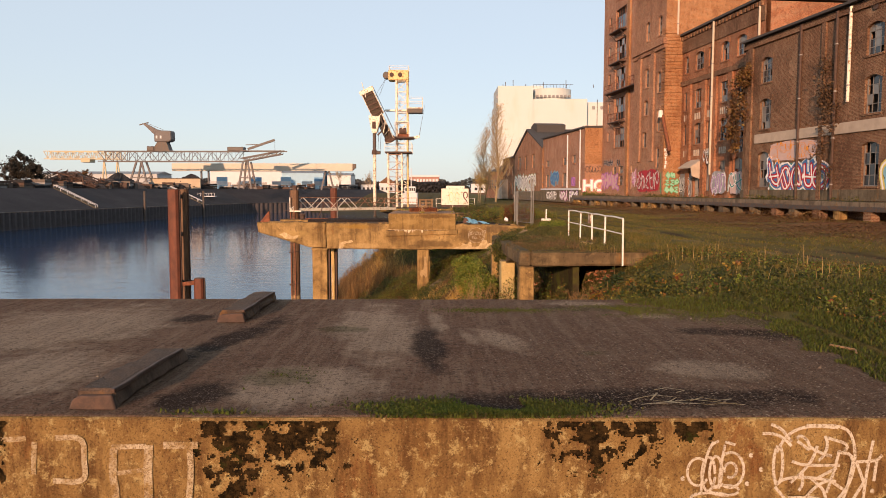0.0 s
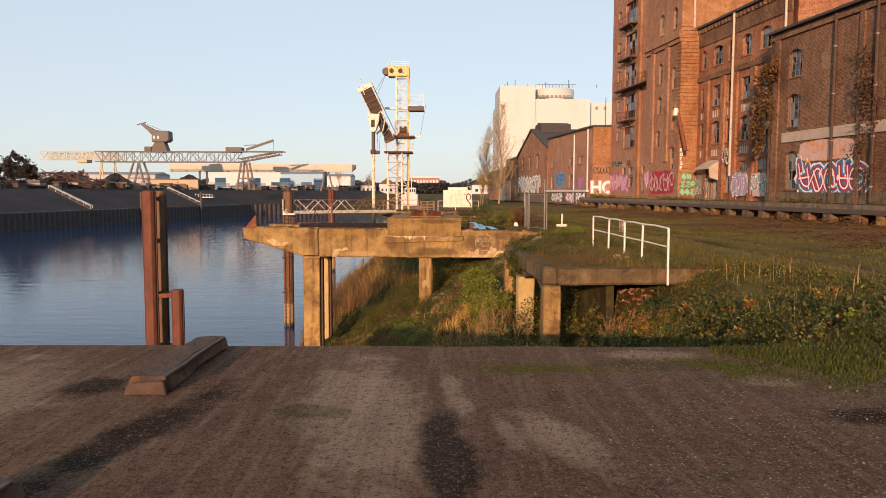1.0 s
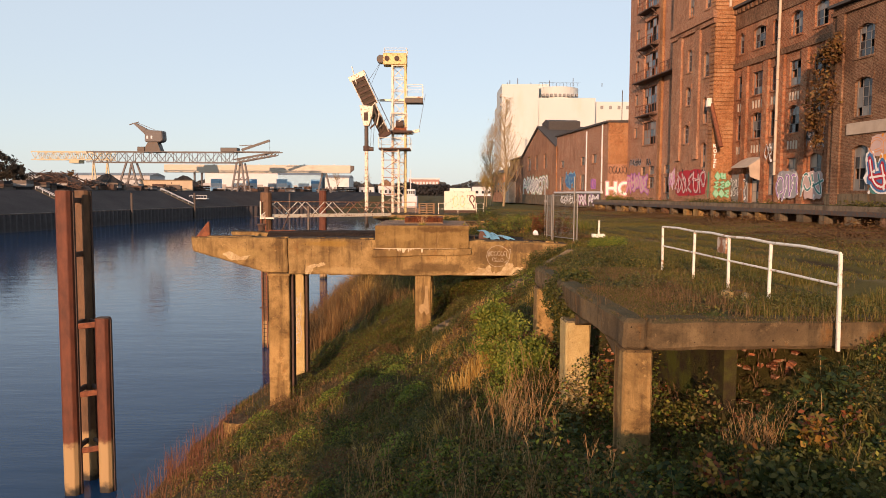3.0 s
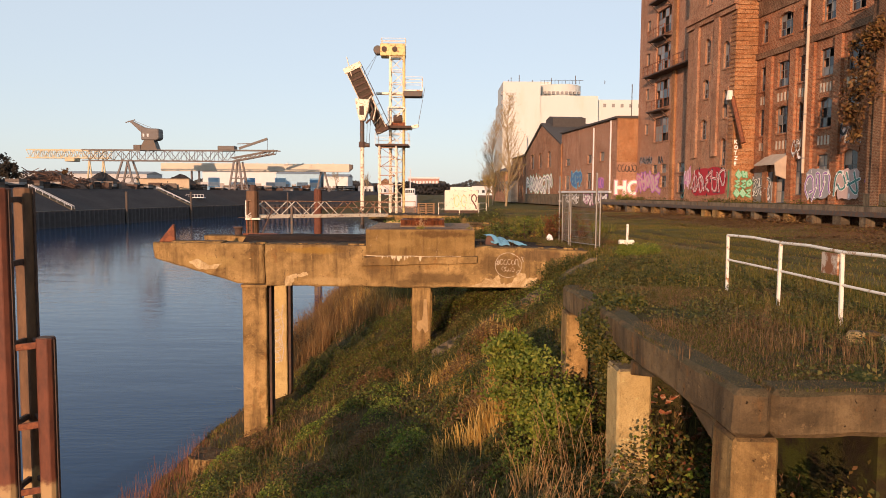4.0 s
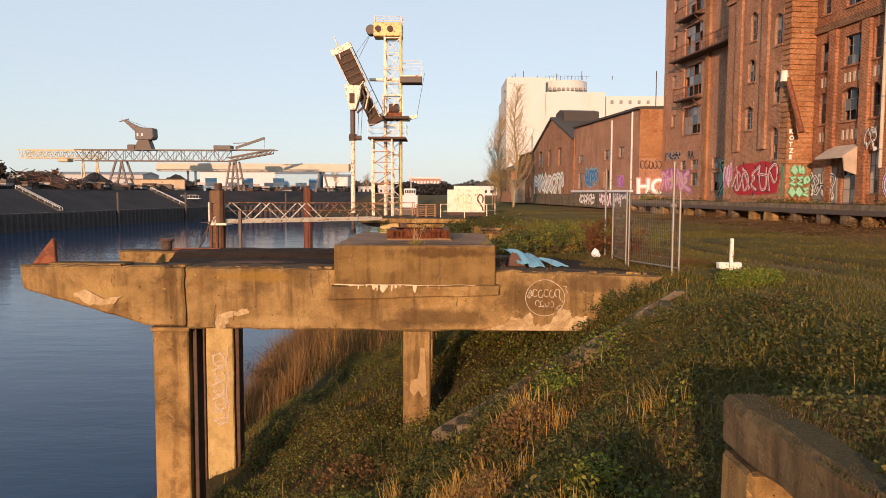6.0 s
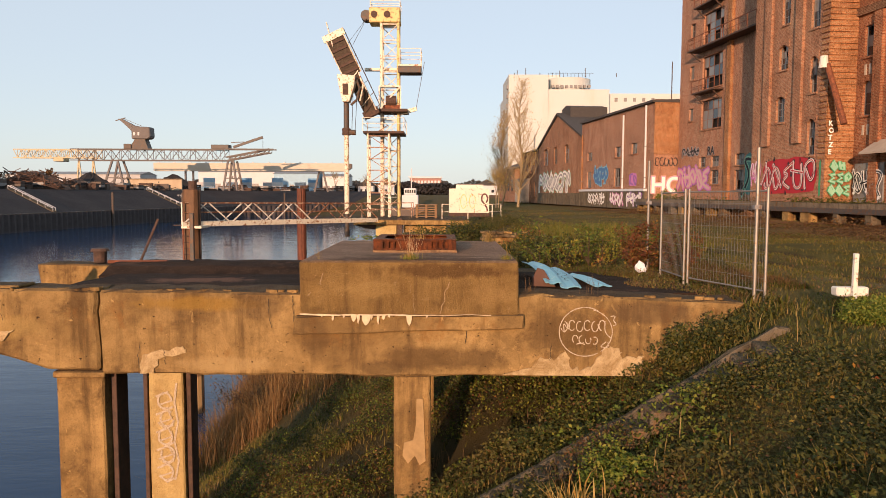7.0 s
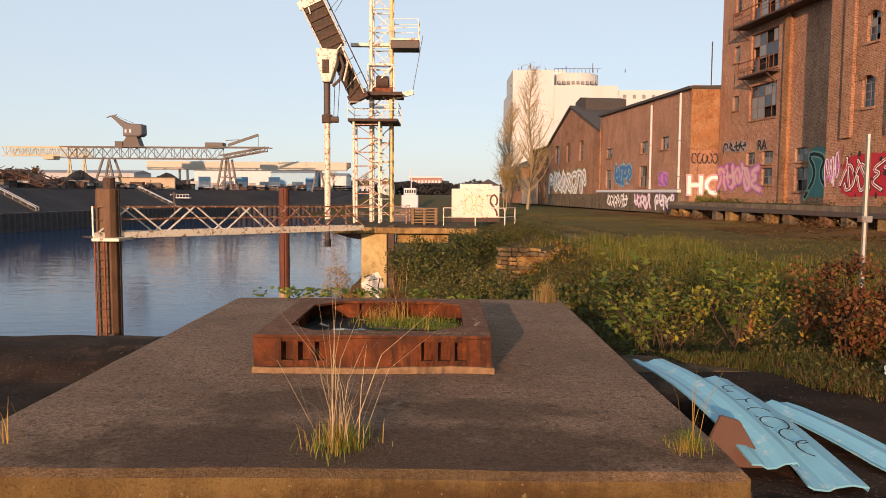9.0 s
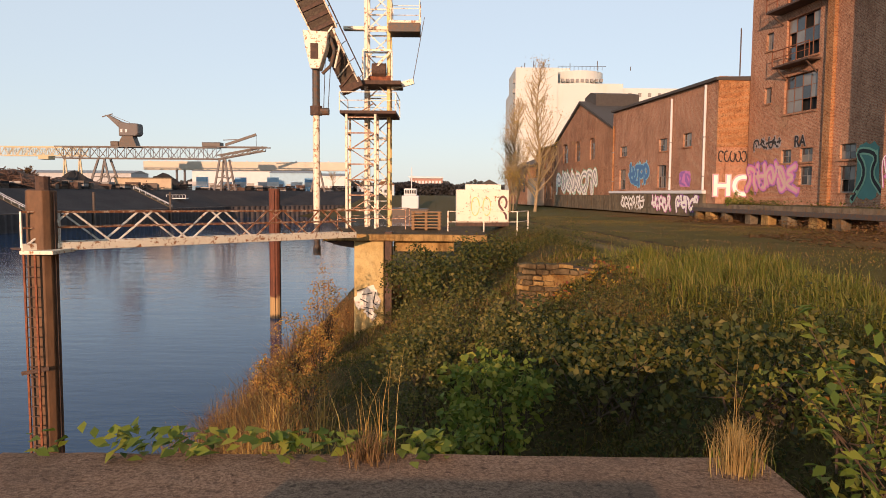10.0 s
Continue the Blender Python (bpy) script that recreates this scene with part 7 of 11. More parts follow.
def far_houses():
    root = building_root("gatehouse", "narrow brick gatehouse with a white door bay")
    X = 30.4
    g = Geo()
    holes = [(146, 147.2, 8, 10), (149, 150.2, 8, 10), (152, 153.2, 8, 10), (146, 147.2, 4.2, 6.6), (149, 150.2, 4.2, 6.6)]
    opening_wall(g, X, 144.2, 156, 3.2, 11.5, holes)
    g.box(X + 0.4, X + 12, 144.2, 156, 3.2, 11.4)
    part("wall", wall_mesh("wall", g, BRICK_BROWN), None, root)
    for h in holes:
        window(root, X, h, 2, 3, False, brick=BRICK_BROWN)
    part("roof", Geo().prism([(X - 0.4, 11.5), (X + 6, 13.6), (X + 12, 11.5)], 144.0, 156.2), ROOF, root)
    part("bay", Geo().box(X - 1.4, X + 0.01, 150.5, 155.5, 3.2, 7.2), PLASTER, root, "pale bay", bevel=0.03)
    root = building_root("gatehouse", "low brick gatehouse farther down the quay")
    part("wall", Geo().box(29.5, 42, 158, 172, 3.2, 9.0), BRICK, root)
    part("roof", Geo().prism([(29.1, 9.0), (35.7, 11.6), (42.4, 9.0)], 157.7, 172.3), ROOF, root)
    for k in range(4):
        part("window", Geo().box(29.46, 29.52, 159.5 + 3.2 * k, 160.7 + 3.2 * k, 5.2, 7.2), GLASS_DARK, root)
    for k in range(3):
        part("window", Geo().box(31 + 3.4 * k, 32.2 + 3.4 * k, 157.95, 158.02, 5.2, 7.2), GLASS_DARK, root)


def silo():
    root = thing("white_silo", "huge cream-white concrete grain silo building", "building", at=(-30.4, 4, 0))
    y = 265
    body = part("body", Geo().box(50.5, 82.2, y, y + 40, 3, 37.8), SILO, root, cut=6)
    part("left_tower", Geo().box(50.0, 62.6, y - 0.6, y + 22, 3, 42.3), SILO, root)
    part("right_tower", Geo().tube((70.2, y + 9.5, 37.8), (70.2, y + 9.5, 42.0), 7.6, 36), SILO, root)
    part("lift_house", Geo().box(63.0, 67.5, y + 8, y + 14, 42.0, 43.6), SILO, root)
    part("annex", Geo().box(82.4, 118, y + 5, y + 45, 3, 37.2), SILO, root)
    part("low_annex", Geo().box(50.8, 58, y - 3, y - 0.7, 3, 24), SILO, root)
    for k in range(9):
        part("window", Geo().box(64 + 1.45 * k, 64.8 + 1.45 * k, y + 1.2, y + 2.9, 38.5, 39.4), GREY_STEEL, root)
    for k in range(5):
        part("window", Geo().box(85 + 3 * k, 86 + 3 * k, y + 4.9, y + 5.02, 34.6, 35.8), GREY_STEEL, root)
    for k in range(7):
        part("roof_mast", Geo().tube((52 + 1.3 * k * k * 0.7, y + 2, 42), (52 + 1.3 * k * k * 0.7, y + 2, 43.2 + (k % 3) * 0.8), 0.12, 5), DARK_STEEL, root)
    for k in range(12):
        part("roof_rail", Geo().tube((63 + 1.2 * k, y + 2, 42), (63 + 1.2 * k, y + 2, 43.2), 0.06, 4), DARK_STEEL, root)
    part("roof_rail", Geo().tube((63, y + 2, 43.2), (77.4, y + 2, 43.2), 0.06, 4), DARK_STEEL, root)
    for k in range(5):
        part("ladder_cage", Geo().box(49.5, 50.0, y + 1, y + 2.4, 26 + 3 * k, 27.2 + 3 * k), GREY_STEEL, root)


def silo_material():
    m = Mat("silo_wall", 0.9, spec=0.2)
    c = m.mix(m.noise(0.05, 4, 0.6), (0.45, 0.48, 0.46), (0.54, 0.57, 0.56))
    c = m.mix(m.ramp(m.noise(0.09, 5, 0.6, (1, 1, 0.3)), (0.55, 0.0), (0.72, 0.4)), c, (0.44, 0.38, 0.25))
    return m.done(c)


SILO = silo_material()
near_mill()
middle_mill()
tall_mill()
shed_hall()
gable_hall()
far_houses()
silo()


# ---- loading dock ----
def loading_dock():
    root = thing("loading_dock", "long low concrete loading dock on brick piers along the mill", "loading dock", rz=WALL_TURN)
    X0, X1 = 28.2, 32.2
    part("slab", Geo().box(X0, X1, 0, 97.0, 3.98, 4.28), CONCRETE_DIRTY, root, "dirty concrete slab", cut=2.0, rough=0.03)
    part("edge_beam", Geo().box(X0 - 0.06, X0 + 0.12, 0, 97.0, 3.72, 4.0), DARK_STEEL, root, "dark steel edge beam")
    part("back_wall", Geo().box(X0 + 1.1, X0 + 1.25, 0, 97.0, 2.8, 3.98), BRICK_BROWN, root)
    rng = random.Random(2)
    for k in range(40):
        y = 1.0 + k * 2.45
        w = rng.uniform(0.4, 0.9)
        m = rng.choice((CONCRETE_GREY, CONCRETE, CONCRETE_GREY, BRICK_BROWN, CONCRETE_GREY))
        y += rng.uniform(-0.5, 0.5)
        part("pier", Geo().box(X0 + 0.02, X0 + 0.6, y, y + w, 2.7, 3.9 + rng.uniform(0, 0.08)), m, root, bevel=0.03)


CONCRETE_DIRTY = concrete("concrete_dirty", (0.16, 0.125, 0.09), (0.23, 0.18, 0.13), (0.07, 0.055, 0.04), (0.07, 0.065, 0.03))
loading_dock()


# ---- big sprayed pieces on the walls ----
def paint(name, c):
    return plain("spray_" + name, c, 0.7, 0.18, 2.0)


SPRAY = {k: paint(k, c) for k, c in dict(red=(0.42, 0.02, 0.03), green=(0.03, 0.27, 0.13), mint=(0.22, 0.45, 0.32), pink=(0.58, 0.20, 0.42), white=(0.78, 0.74, 0.70), black=(0.02, 0.02, 0.022),
         blue=(0.05, 0.16, 0.34), sky=(0.18, 0.42, 0.55), orange=(0.75, 0.28, 0.03), violet=(0.30, 0.13, 0.38), yellow=(0.62, 0.5, 0.12), grey=(0.30, 0.29, 0.30), rose=(0.55, 0.38, 0.34), teal=(0.06, 0.22, 0.20)).items()}

GLYPHS = [
    [[(0.1, 0.1), (0.0, 0.7), (0.5, 1.0), (0.9, 0.6), (0.5, 0.3), (0.2, 0.6)]],
    [[(0.9, 0.9), (0.1, 0.8), (0.7, 0.5), (0.0, 0.2), (0.9, 0.0)]],
    [[(0.0, 0.3), (0.5, 1.0), (1.0, 0.4), (0.6, 0.0), (0.2, 0.4)], [(0.2, 0.9), (0.8, 0.1)]],
    [[(0.1, 1.0), (0.3, 0.2), (0.9, 0.1), (0.7, 0.9)], [(0.0, 0.5), (1.0, 0.6)]],
    [[(0.0, 0.0), (0.4, 0.6), (0.1, 1.0), (0.9, 0.9), (0.6, 0.4), (1.0, 0.0)]],
    [[(0.5, 0.0), (0.0, 0.4), (0.3, 0.9), (0.8, 0.8), (1.0, 0.3), (0.6, 0.2)]],
]


def piece(y0, y1, z0, z1, X, label, back, layers, seed, n=4, fat=0.3, root=None, lift=0.02):
    """A sprayed piece in the plane x = X (looking at it, y runs to the left): a ground and fat letter shapes with outlines."""
    rng = random.Random(seed)
    ob = thing("graffiti", label, "graffiti", "sprayed pieces on the mill walls", rz=WALL_TURN)
    on = lambda u, v, k: (X - lift - k, u, v)
    if back:
        w, h = (y1 - y0) / 2, (z1 - z0) / 2
        pts = []
        for k in range(28):
            a = k * math.tau / 28
            ca, sa = math.cos(a), math.sin(a)
            s = 1 / max(abs(ca), abs(sa)) ** 0.8
            pts.append(((y0 + y1) / 2 + w * ca * s * rng.uniform(0.9, 1.04), (z0 + z1) / 2 + h * sa * s * rng.uniform(0.88, 1.04)))
        part("ground_colour", Geo().add([on(u, v, 0) for u, v in pts], [tuple(range(28))]), SPRAY[back], ob)
    cw = (y1 - y0) / n
    h = z1 - z0
    picks = []
    for k in range(n):
        gl = rng.choice(GLYPHS)
        sh = rng.uniform(-0.25, 0.25)
        picks.append([[(u + sh * (v - 0.5) + rng.gauss(0, 0.09), v + rng.gauss(0, 0.07)) for u, v in p] for p in gl])
    for j, (colour, wide) in enumerate(layers):
        g = Geo()
        for k, gl in enumerate(picks):
            for path in gl:
                pts = [(y1 - cw * (k - 0.06 + 1.1 * u), z0 + h * (0.1 + 0.8 * v)) for u, v in path]
                for _ in range(2):
                    cut = [pts[0]]
                    for a, b in zip(pts, pts[1:]):
                        cut += [(a[0] * 0.75 + b[0] * 0.25, a[1] * 0.75 + b[1] * 0.25), (a[0] * 0.25 + b[0] * 0.75, a[1] * 0.25 + b[1] * 0.75)]
                    pts = cut + [pts[-1]]
                w = cw * fat * wide
                stroke(g, pts, w, on, 0.012 + 0.014 * j)
                for e in (pts[0], pts[-1]):
                    bl = blob(e[0], e[1], w * 0.55, w * 0.62, rng.random() * 9, 9, 0.35)
                    g.add([on(u, v, 0.013 + 0.014 * j) for u, v in bl], [tuple(range(9))])
        part("letters", g, SPRAY[colour], ob)
    g = Geo()
    for _ in range(n * 3):
        u, v = rng.uniform(y0, y1), rng.uniform(z0, z1)
        bl = blob(u, v, rng.uniform(0.04, 0.16), rng.uniform(0.04, 0.2), rng.random() * 9, 8, 0.4)
        g.add([on(a, b, 0.012 + 0.014 * len(layers)) for a, b in bl], [tuple(range(8))])
    if layers:
        tagged(part("spray_dots", g, SPRAY[layers[0][0]], ob), kind="stuff")
    return ob


piece(71.4, 77.6, 4.75, 7.15, 29.8, "large red and white sprayed letters on the brick bay", "red", [("black", 0.62), ("white", 0.40), ("red", 0.16)], 3, 5, 0.36)
piece(71.0, 71.2, 4.6, 6.9, 29.8, "thin green edge of a sprayed piece", "green", [], 1)
piece(90.5, 96.7, 5.0, 7.25, 32.3, "pink and white sprayed letters", None, [("violet", 1.5), ("pink", 1.2), ("rose", 0.6)], 5, 5, 0.34)
piece(82.6, 84.6, 4.7, 8.0, 32.3, "dark green and pale sprayed letter", "teal", [("mint", 1.0), ("black", 0.5)], 8, 1, 0.22)
piece(92.5, 96.0, 8.1, 9.0, 32.3, "black sprayed tag letters", None, [("grey", 1.4), ("black", 0.8)], 14, 4, 0.22)
piece(44.4, 51.4, 4.7, 7.05, 30.0, "large colourful sprayed piece in white, red and blue on green", "teal", [("white", 1.5), ("blue", 1.1), ("red", 0.6), ("white", 0.2)], 21, 5, 0.42)
piece(45.7, 51.6, 7.1, 8.5, 30.0, "faded rose sprayed letters on pale plaster", "rose", [("orange", 0.35), ("rose", 0.2)], 22, 5, 0.4)
piece(35.6, 39.2, 4.7, 7.2, 30.0, "bright blue and yellow sprayed piece", "sky", [("yellow", 1.0), ("white", 0.4)], 23, 3, 0.3)
piece(57.8, 60.4, 8.2, 9.6, 31.6, "black and white sprayed tag high on the wall", None, [("grey", 1.3), ("black", 0.9)], 31, 3, 0.25)
piece(60.7, 63.4, 4.6, 6.7, 31.4, "grey, white and violet sprays between the pilasters", "grey", [("white", 0.8), ("violet", 0.4)], 33, 3, 0.3, lift=0.04)
piece(57.9, 60.1, 4.6, 6.6, 31.4, "rose and teal sprays beside the door", "rose", [("white", 0.7), ("teal", 0.4)], 34, 2, 0.3, lift=0.04)
piece(55.8, 57.3, 4.6, 6.9, 31.4, "violet and yellow sprays on the wall", None, [("violet", 1.0), ("yellow", 0.5)], 35, 2, 0.3, lift=0.04)
piece(64.2, 65.3, 7.5, 9.0, 31.4, "pale sprayed letters high on the wall", None, [("white", 0.8), ("black", 0.3)], 37, 2, 0.25, lift=0.04)
piece(67.9, 70.4, 4.5, 6.5, 31.5, "grey and white sprayed letters on the loading door", None, [("white", 1.0), ("black", 0.4)], 36, 3, 0.25, lift=0.08)
piece(110.0, 115.0, 5.5, 8.0, 30.0, "dark blue sprayed letters with pale outline", None, [("sky", 1.5), ("blue", 1.0)], 41, 4, 0.33)
piece(101.4, 103.6, 5.5, 6.9, 30.0, "small violet sprayed patch", "pink", [("violet", 0.8)], 42, 2, 0.2)
piece(99.2, 103.4, 3.5, 4.9, 29.75, "white sprayed letters on the plinth", None, [("violet", 1.3), ("white", 1.0)], 43, 5, 0.3)
piece(104.5, 108.5, 3.5, 4.9, 29.75, "pink and white sprayed letters on the plinth", None, [("pink", 1.4), ("white", 0.9)], 44, 5, 0.3)
piece(110.5, 116.5, 3.5, 4.9, 29.75, "pale sprayed tag on the plinth", None, [("white", 1.0)], 45, 6, 0.2)
piece(125.5, 143.0, 4.9, 7.9, 30.3, "row of faded white and green sprayed letters", None, [("mint", 1.5), ("white", 1.2), ("grey", 0.4)], 46, 8, 0.3)
piece(77.7, 79.0, 5.0, 7.5, 29.8, "pink tag above the dock", None, [("pink", 1.2), ("white", 0.5)], 49, 3, 0.25)


def sprayed_text(words, size, m4, layers, label, parent=None):
    """Letters of the built-in font, one flat mesh a layer."""
    root = thing("graffiti", label, "graffiti", "sprayed pieces on the mill walls")
    for k, (colour, off) in enumerate(layers):
        cu = bpy.data.curves.new("letters", "FONT")
        cu.body, cu.size, cu.offset, cu.align_x = words, size, off, "CENTER"
        cu.fill_mode = "BOTH"
        tmp = bpy.data.objects.new("letters", cu)
        scene.collection.objects.link(tmp)
        dg = bpy.context.evaluated_depsgraph_get()
        me = bpy.data.meshes.new_from_object(tmp.evaluated_get(dg))
        bpy.data.objects.remove(tmp)
        me.materials.clear()
        me.materials.append(SPRAY[colour])
        ob = part("letters", me, None, root)
        ob.matrix_basis = m4 @ Matrix.Translation((0, 0, 0.012 * k))
    return root


turn = pose(0, 0, 0, 0, 0, WALL_TURN)
sprayed_text("HC", 2.1, turn @ pose(31.2, 97.12, 4.9, 90, 0, 0), [("rose", 0.16), ("pink", 0.10), ("white", 0.05)], "big white letters HC with pink edge on the sunlit end wall")
ob = thing("graffiti", "yellow and black scrawl above the white letters", "graffiti", "sprayed pieces on the mill walls")
g = Geo()
on = lambda u, v, k: turn @ Vector((u, 97.1 - k, v))
for k in range(5):
    stroke(g, curl(30.3 + 0.45 * k, 7.8, 0.2, 0.4, 30 + 40 * k, 300 + 50 * k, 8), 0.09, on)
part("letters", g, SPRAY["black"], ob)
ob = thing("graffiti", "green sprayed letters on the side of the bay", "graffiti", "sprayed pieces on the mill walls")
rng = random.Random(77)
on = lambda u, v, k: turn @ Vector((u, 70.58 - k, v))
rim, g = Geo(), Geo()
for r in range(3):
    for c in range(2 + (r < 2)):
        for p in rng.choice(GLYPHS):
            pts = [(30.0 + 0.5 * c + 0.4 * u + 0.06 * r, 4.75 + 0.72 * r + 0.56 * v) for u, v in p]
            stroke(rim, pts, 0.27, on, 0.006)
            stroke(g, pts, 0.15, on, 0.034)
part("outline", rim, SPRAY["green"], ob, "dark green outline")
part("letters", g, SPRAY["mint"], ob)
for k, ch in enumerate("KOTZE"):
    sprayed_text(ch, 0.40, turn @ pose(29.95 + (0.06 if k % 2 else 0), 70.50, 8.85 - 0.42 * k, 90, 0, 0), [("white", 0.02)], "white sprayed capital letter on the mill corner")
sprayed_text("RA", 1.0, turn @ pose(32.24, 90.25, 8.15, 90, 0, -90), [("grey", 0.06), ("black", 0.03)], "black sprayed letters RA on brick")


# ---- the far side of the basin ----
FAR_WALL = [(-150, -400), (-133, 80), (-127, 212), (-113, 303), (-98, 377), (-52, 440), (-22, 475)]


def far_point(y, k=0.0, dz=0.0):
    """A place on the far bank at y: k = 0 on the top of the sheet wall, 1 at the head of the slope, more in the yard."""
    ys = [p[1] for p in FAR_WALL]
    xs = [p[0] for p in FAR_WALL]
    x = float(np.interp(y, ys, xs))
    slope = (float(np.interp(y + 5, ys, xs)) - float(np.interp(y - 5, ys, xs))) / 10
    n = math.hypot(1, slope)
    z = -1.85 + 7.3 * min(k, 1.0)
    return Vector((x - 21 * k / n, y + 21 * k * slope / n, z + dz))


def far_bank():
    m = Mat("far_slope", 0.95, spec=0.15)
    c = m.mix(m.ramp(m.noise(0.09, 6, 0.65), (0.3, 0.0), (0.7, 1.0)), (0.025, 0.023, 0.026), (0.044, 0.040, 0.042))
    c = m.mix(m.ramp(m.noise(0.5, 5, 0.7), (0.6, 0.0), (0.75, 0.5)), c, (0.024, 0.021, 0.022))
    far_mat = m.done(c, m.noise(1.2, 5), 0.6, 0.3)
    ys = [-400, -200, -50, 50, 110, 150, 180, 212, 240, 260, 280, 303, 325, 350, 377, 395, 415, 440, 458, 475]
    v, f = [], []
    for y in ys:
        for k in (0.0, 0.5, 1.0, 3.0, 45.0):
            v.append(far_point(y, k, -0.05 if k == 0 else 0))
    for i in range(len(ys) - 1):
        for k in range(4):
            a = i * 5 + k
            f.append((a, a + 5, a + 6, a + 1))
    me = bpy.data.meshes.new("far_bank")
    me.from_pydata([tuple(p) for p in v], [], f)
    me.materials.append(far_mat)
    tagged(new("far_bank", me), "grey sloping stone bank and yard across the basin", "ground", kind="structure")
    # sheet piling
    g = Geo()
    pts = []
    y, k = -60.0, 0
    while y < 474:
        p = far_point(y)
        pts.append((p.x + (0.0 if k % 4 < 2 else 0.75), p.y))
        y += 0.62
        k += 1
    n = len(pts)
    g.add([(x, yy, -9.0) for x, yy in pts] + [(x, yy, -1.8) for x, yy in pts], [(i, i + 1, n + i + 1, n + i) for i in range(n - 1)])
    me = bpy.data.meshes.new("sheet_wall")
    me.from_pydata(g.v, [], g.f)
    me.materials.append(SHEET)
    tagged(new("sheet_wall", me), "dark rusty sheet pile wall of the basin", "wall", kind="structure")
    g = Geo()
    for a, b in zip(pts[::12], pts[12::12]):
        g.rod((a[0] - 0.2, a[1], -1.75), (b[0] - 0.2, b[1], -1.75), 1.1, 0.25)
    tagged(part("sheet_wall_cap", g, DARK_STEEL), "flat cap beam on the sheet wall", "wall", kind="structure")


SHEET = plain("sheet_steel", (0.060, 0.050, 0.050), 0.8, 0.5, 0.7)
far_bank()


def truss(root, a, b, h, w, n, m, r=0.5, name="truss"):
    """A bridge of four chords with zigzag sides from a to b."""
    a, b = Vector(a), Vector(b)
    side = Vector((0, w / 2, 0))
    up = Vector((0, 0, h))
    for s in (-1, 1):
        part("chord", Geo().rod(a + side * s, b + side * s, r), m, root)
        part("chord", Geo().rod(a + side * s + up, b + side * s + up, r), m, root)
        for k in range(n):
            p, q = a.lerp(b, k / n) + side * s, a.lerp(b, (k + 1) / n) + side * s
            if k % 2:
                part("diagonal", Geo().rod(p, q + up, r * 0.6), m, root)
            else:
                part("diagonal", Geo().rod(p + up, q, r * 0.6), m, root)
            part("upright", Geo().rod(q, q + up, r * 0.45), m, root)


HAZY_STEEL = painted("pale_grey_steel", (0.060, 0.050, 0.046), 0.1, (0.09, 0.06, 0.042))
HAZY_YELLOW = painted("pale_yellow_steel", (0.44, 0.38, 0.24), 0.05, (0.4, 0.25, 0.12))
CRANE_GREY = plain("crane_grey", (0.125, 0.112, 0.108), 0.7, 0.15, 0.2)


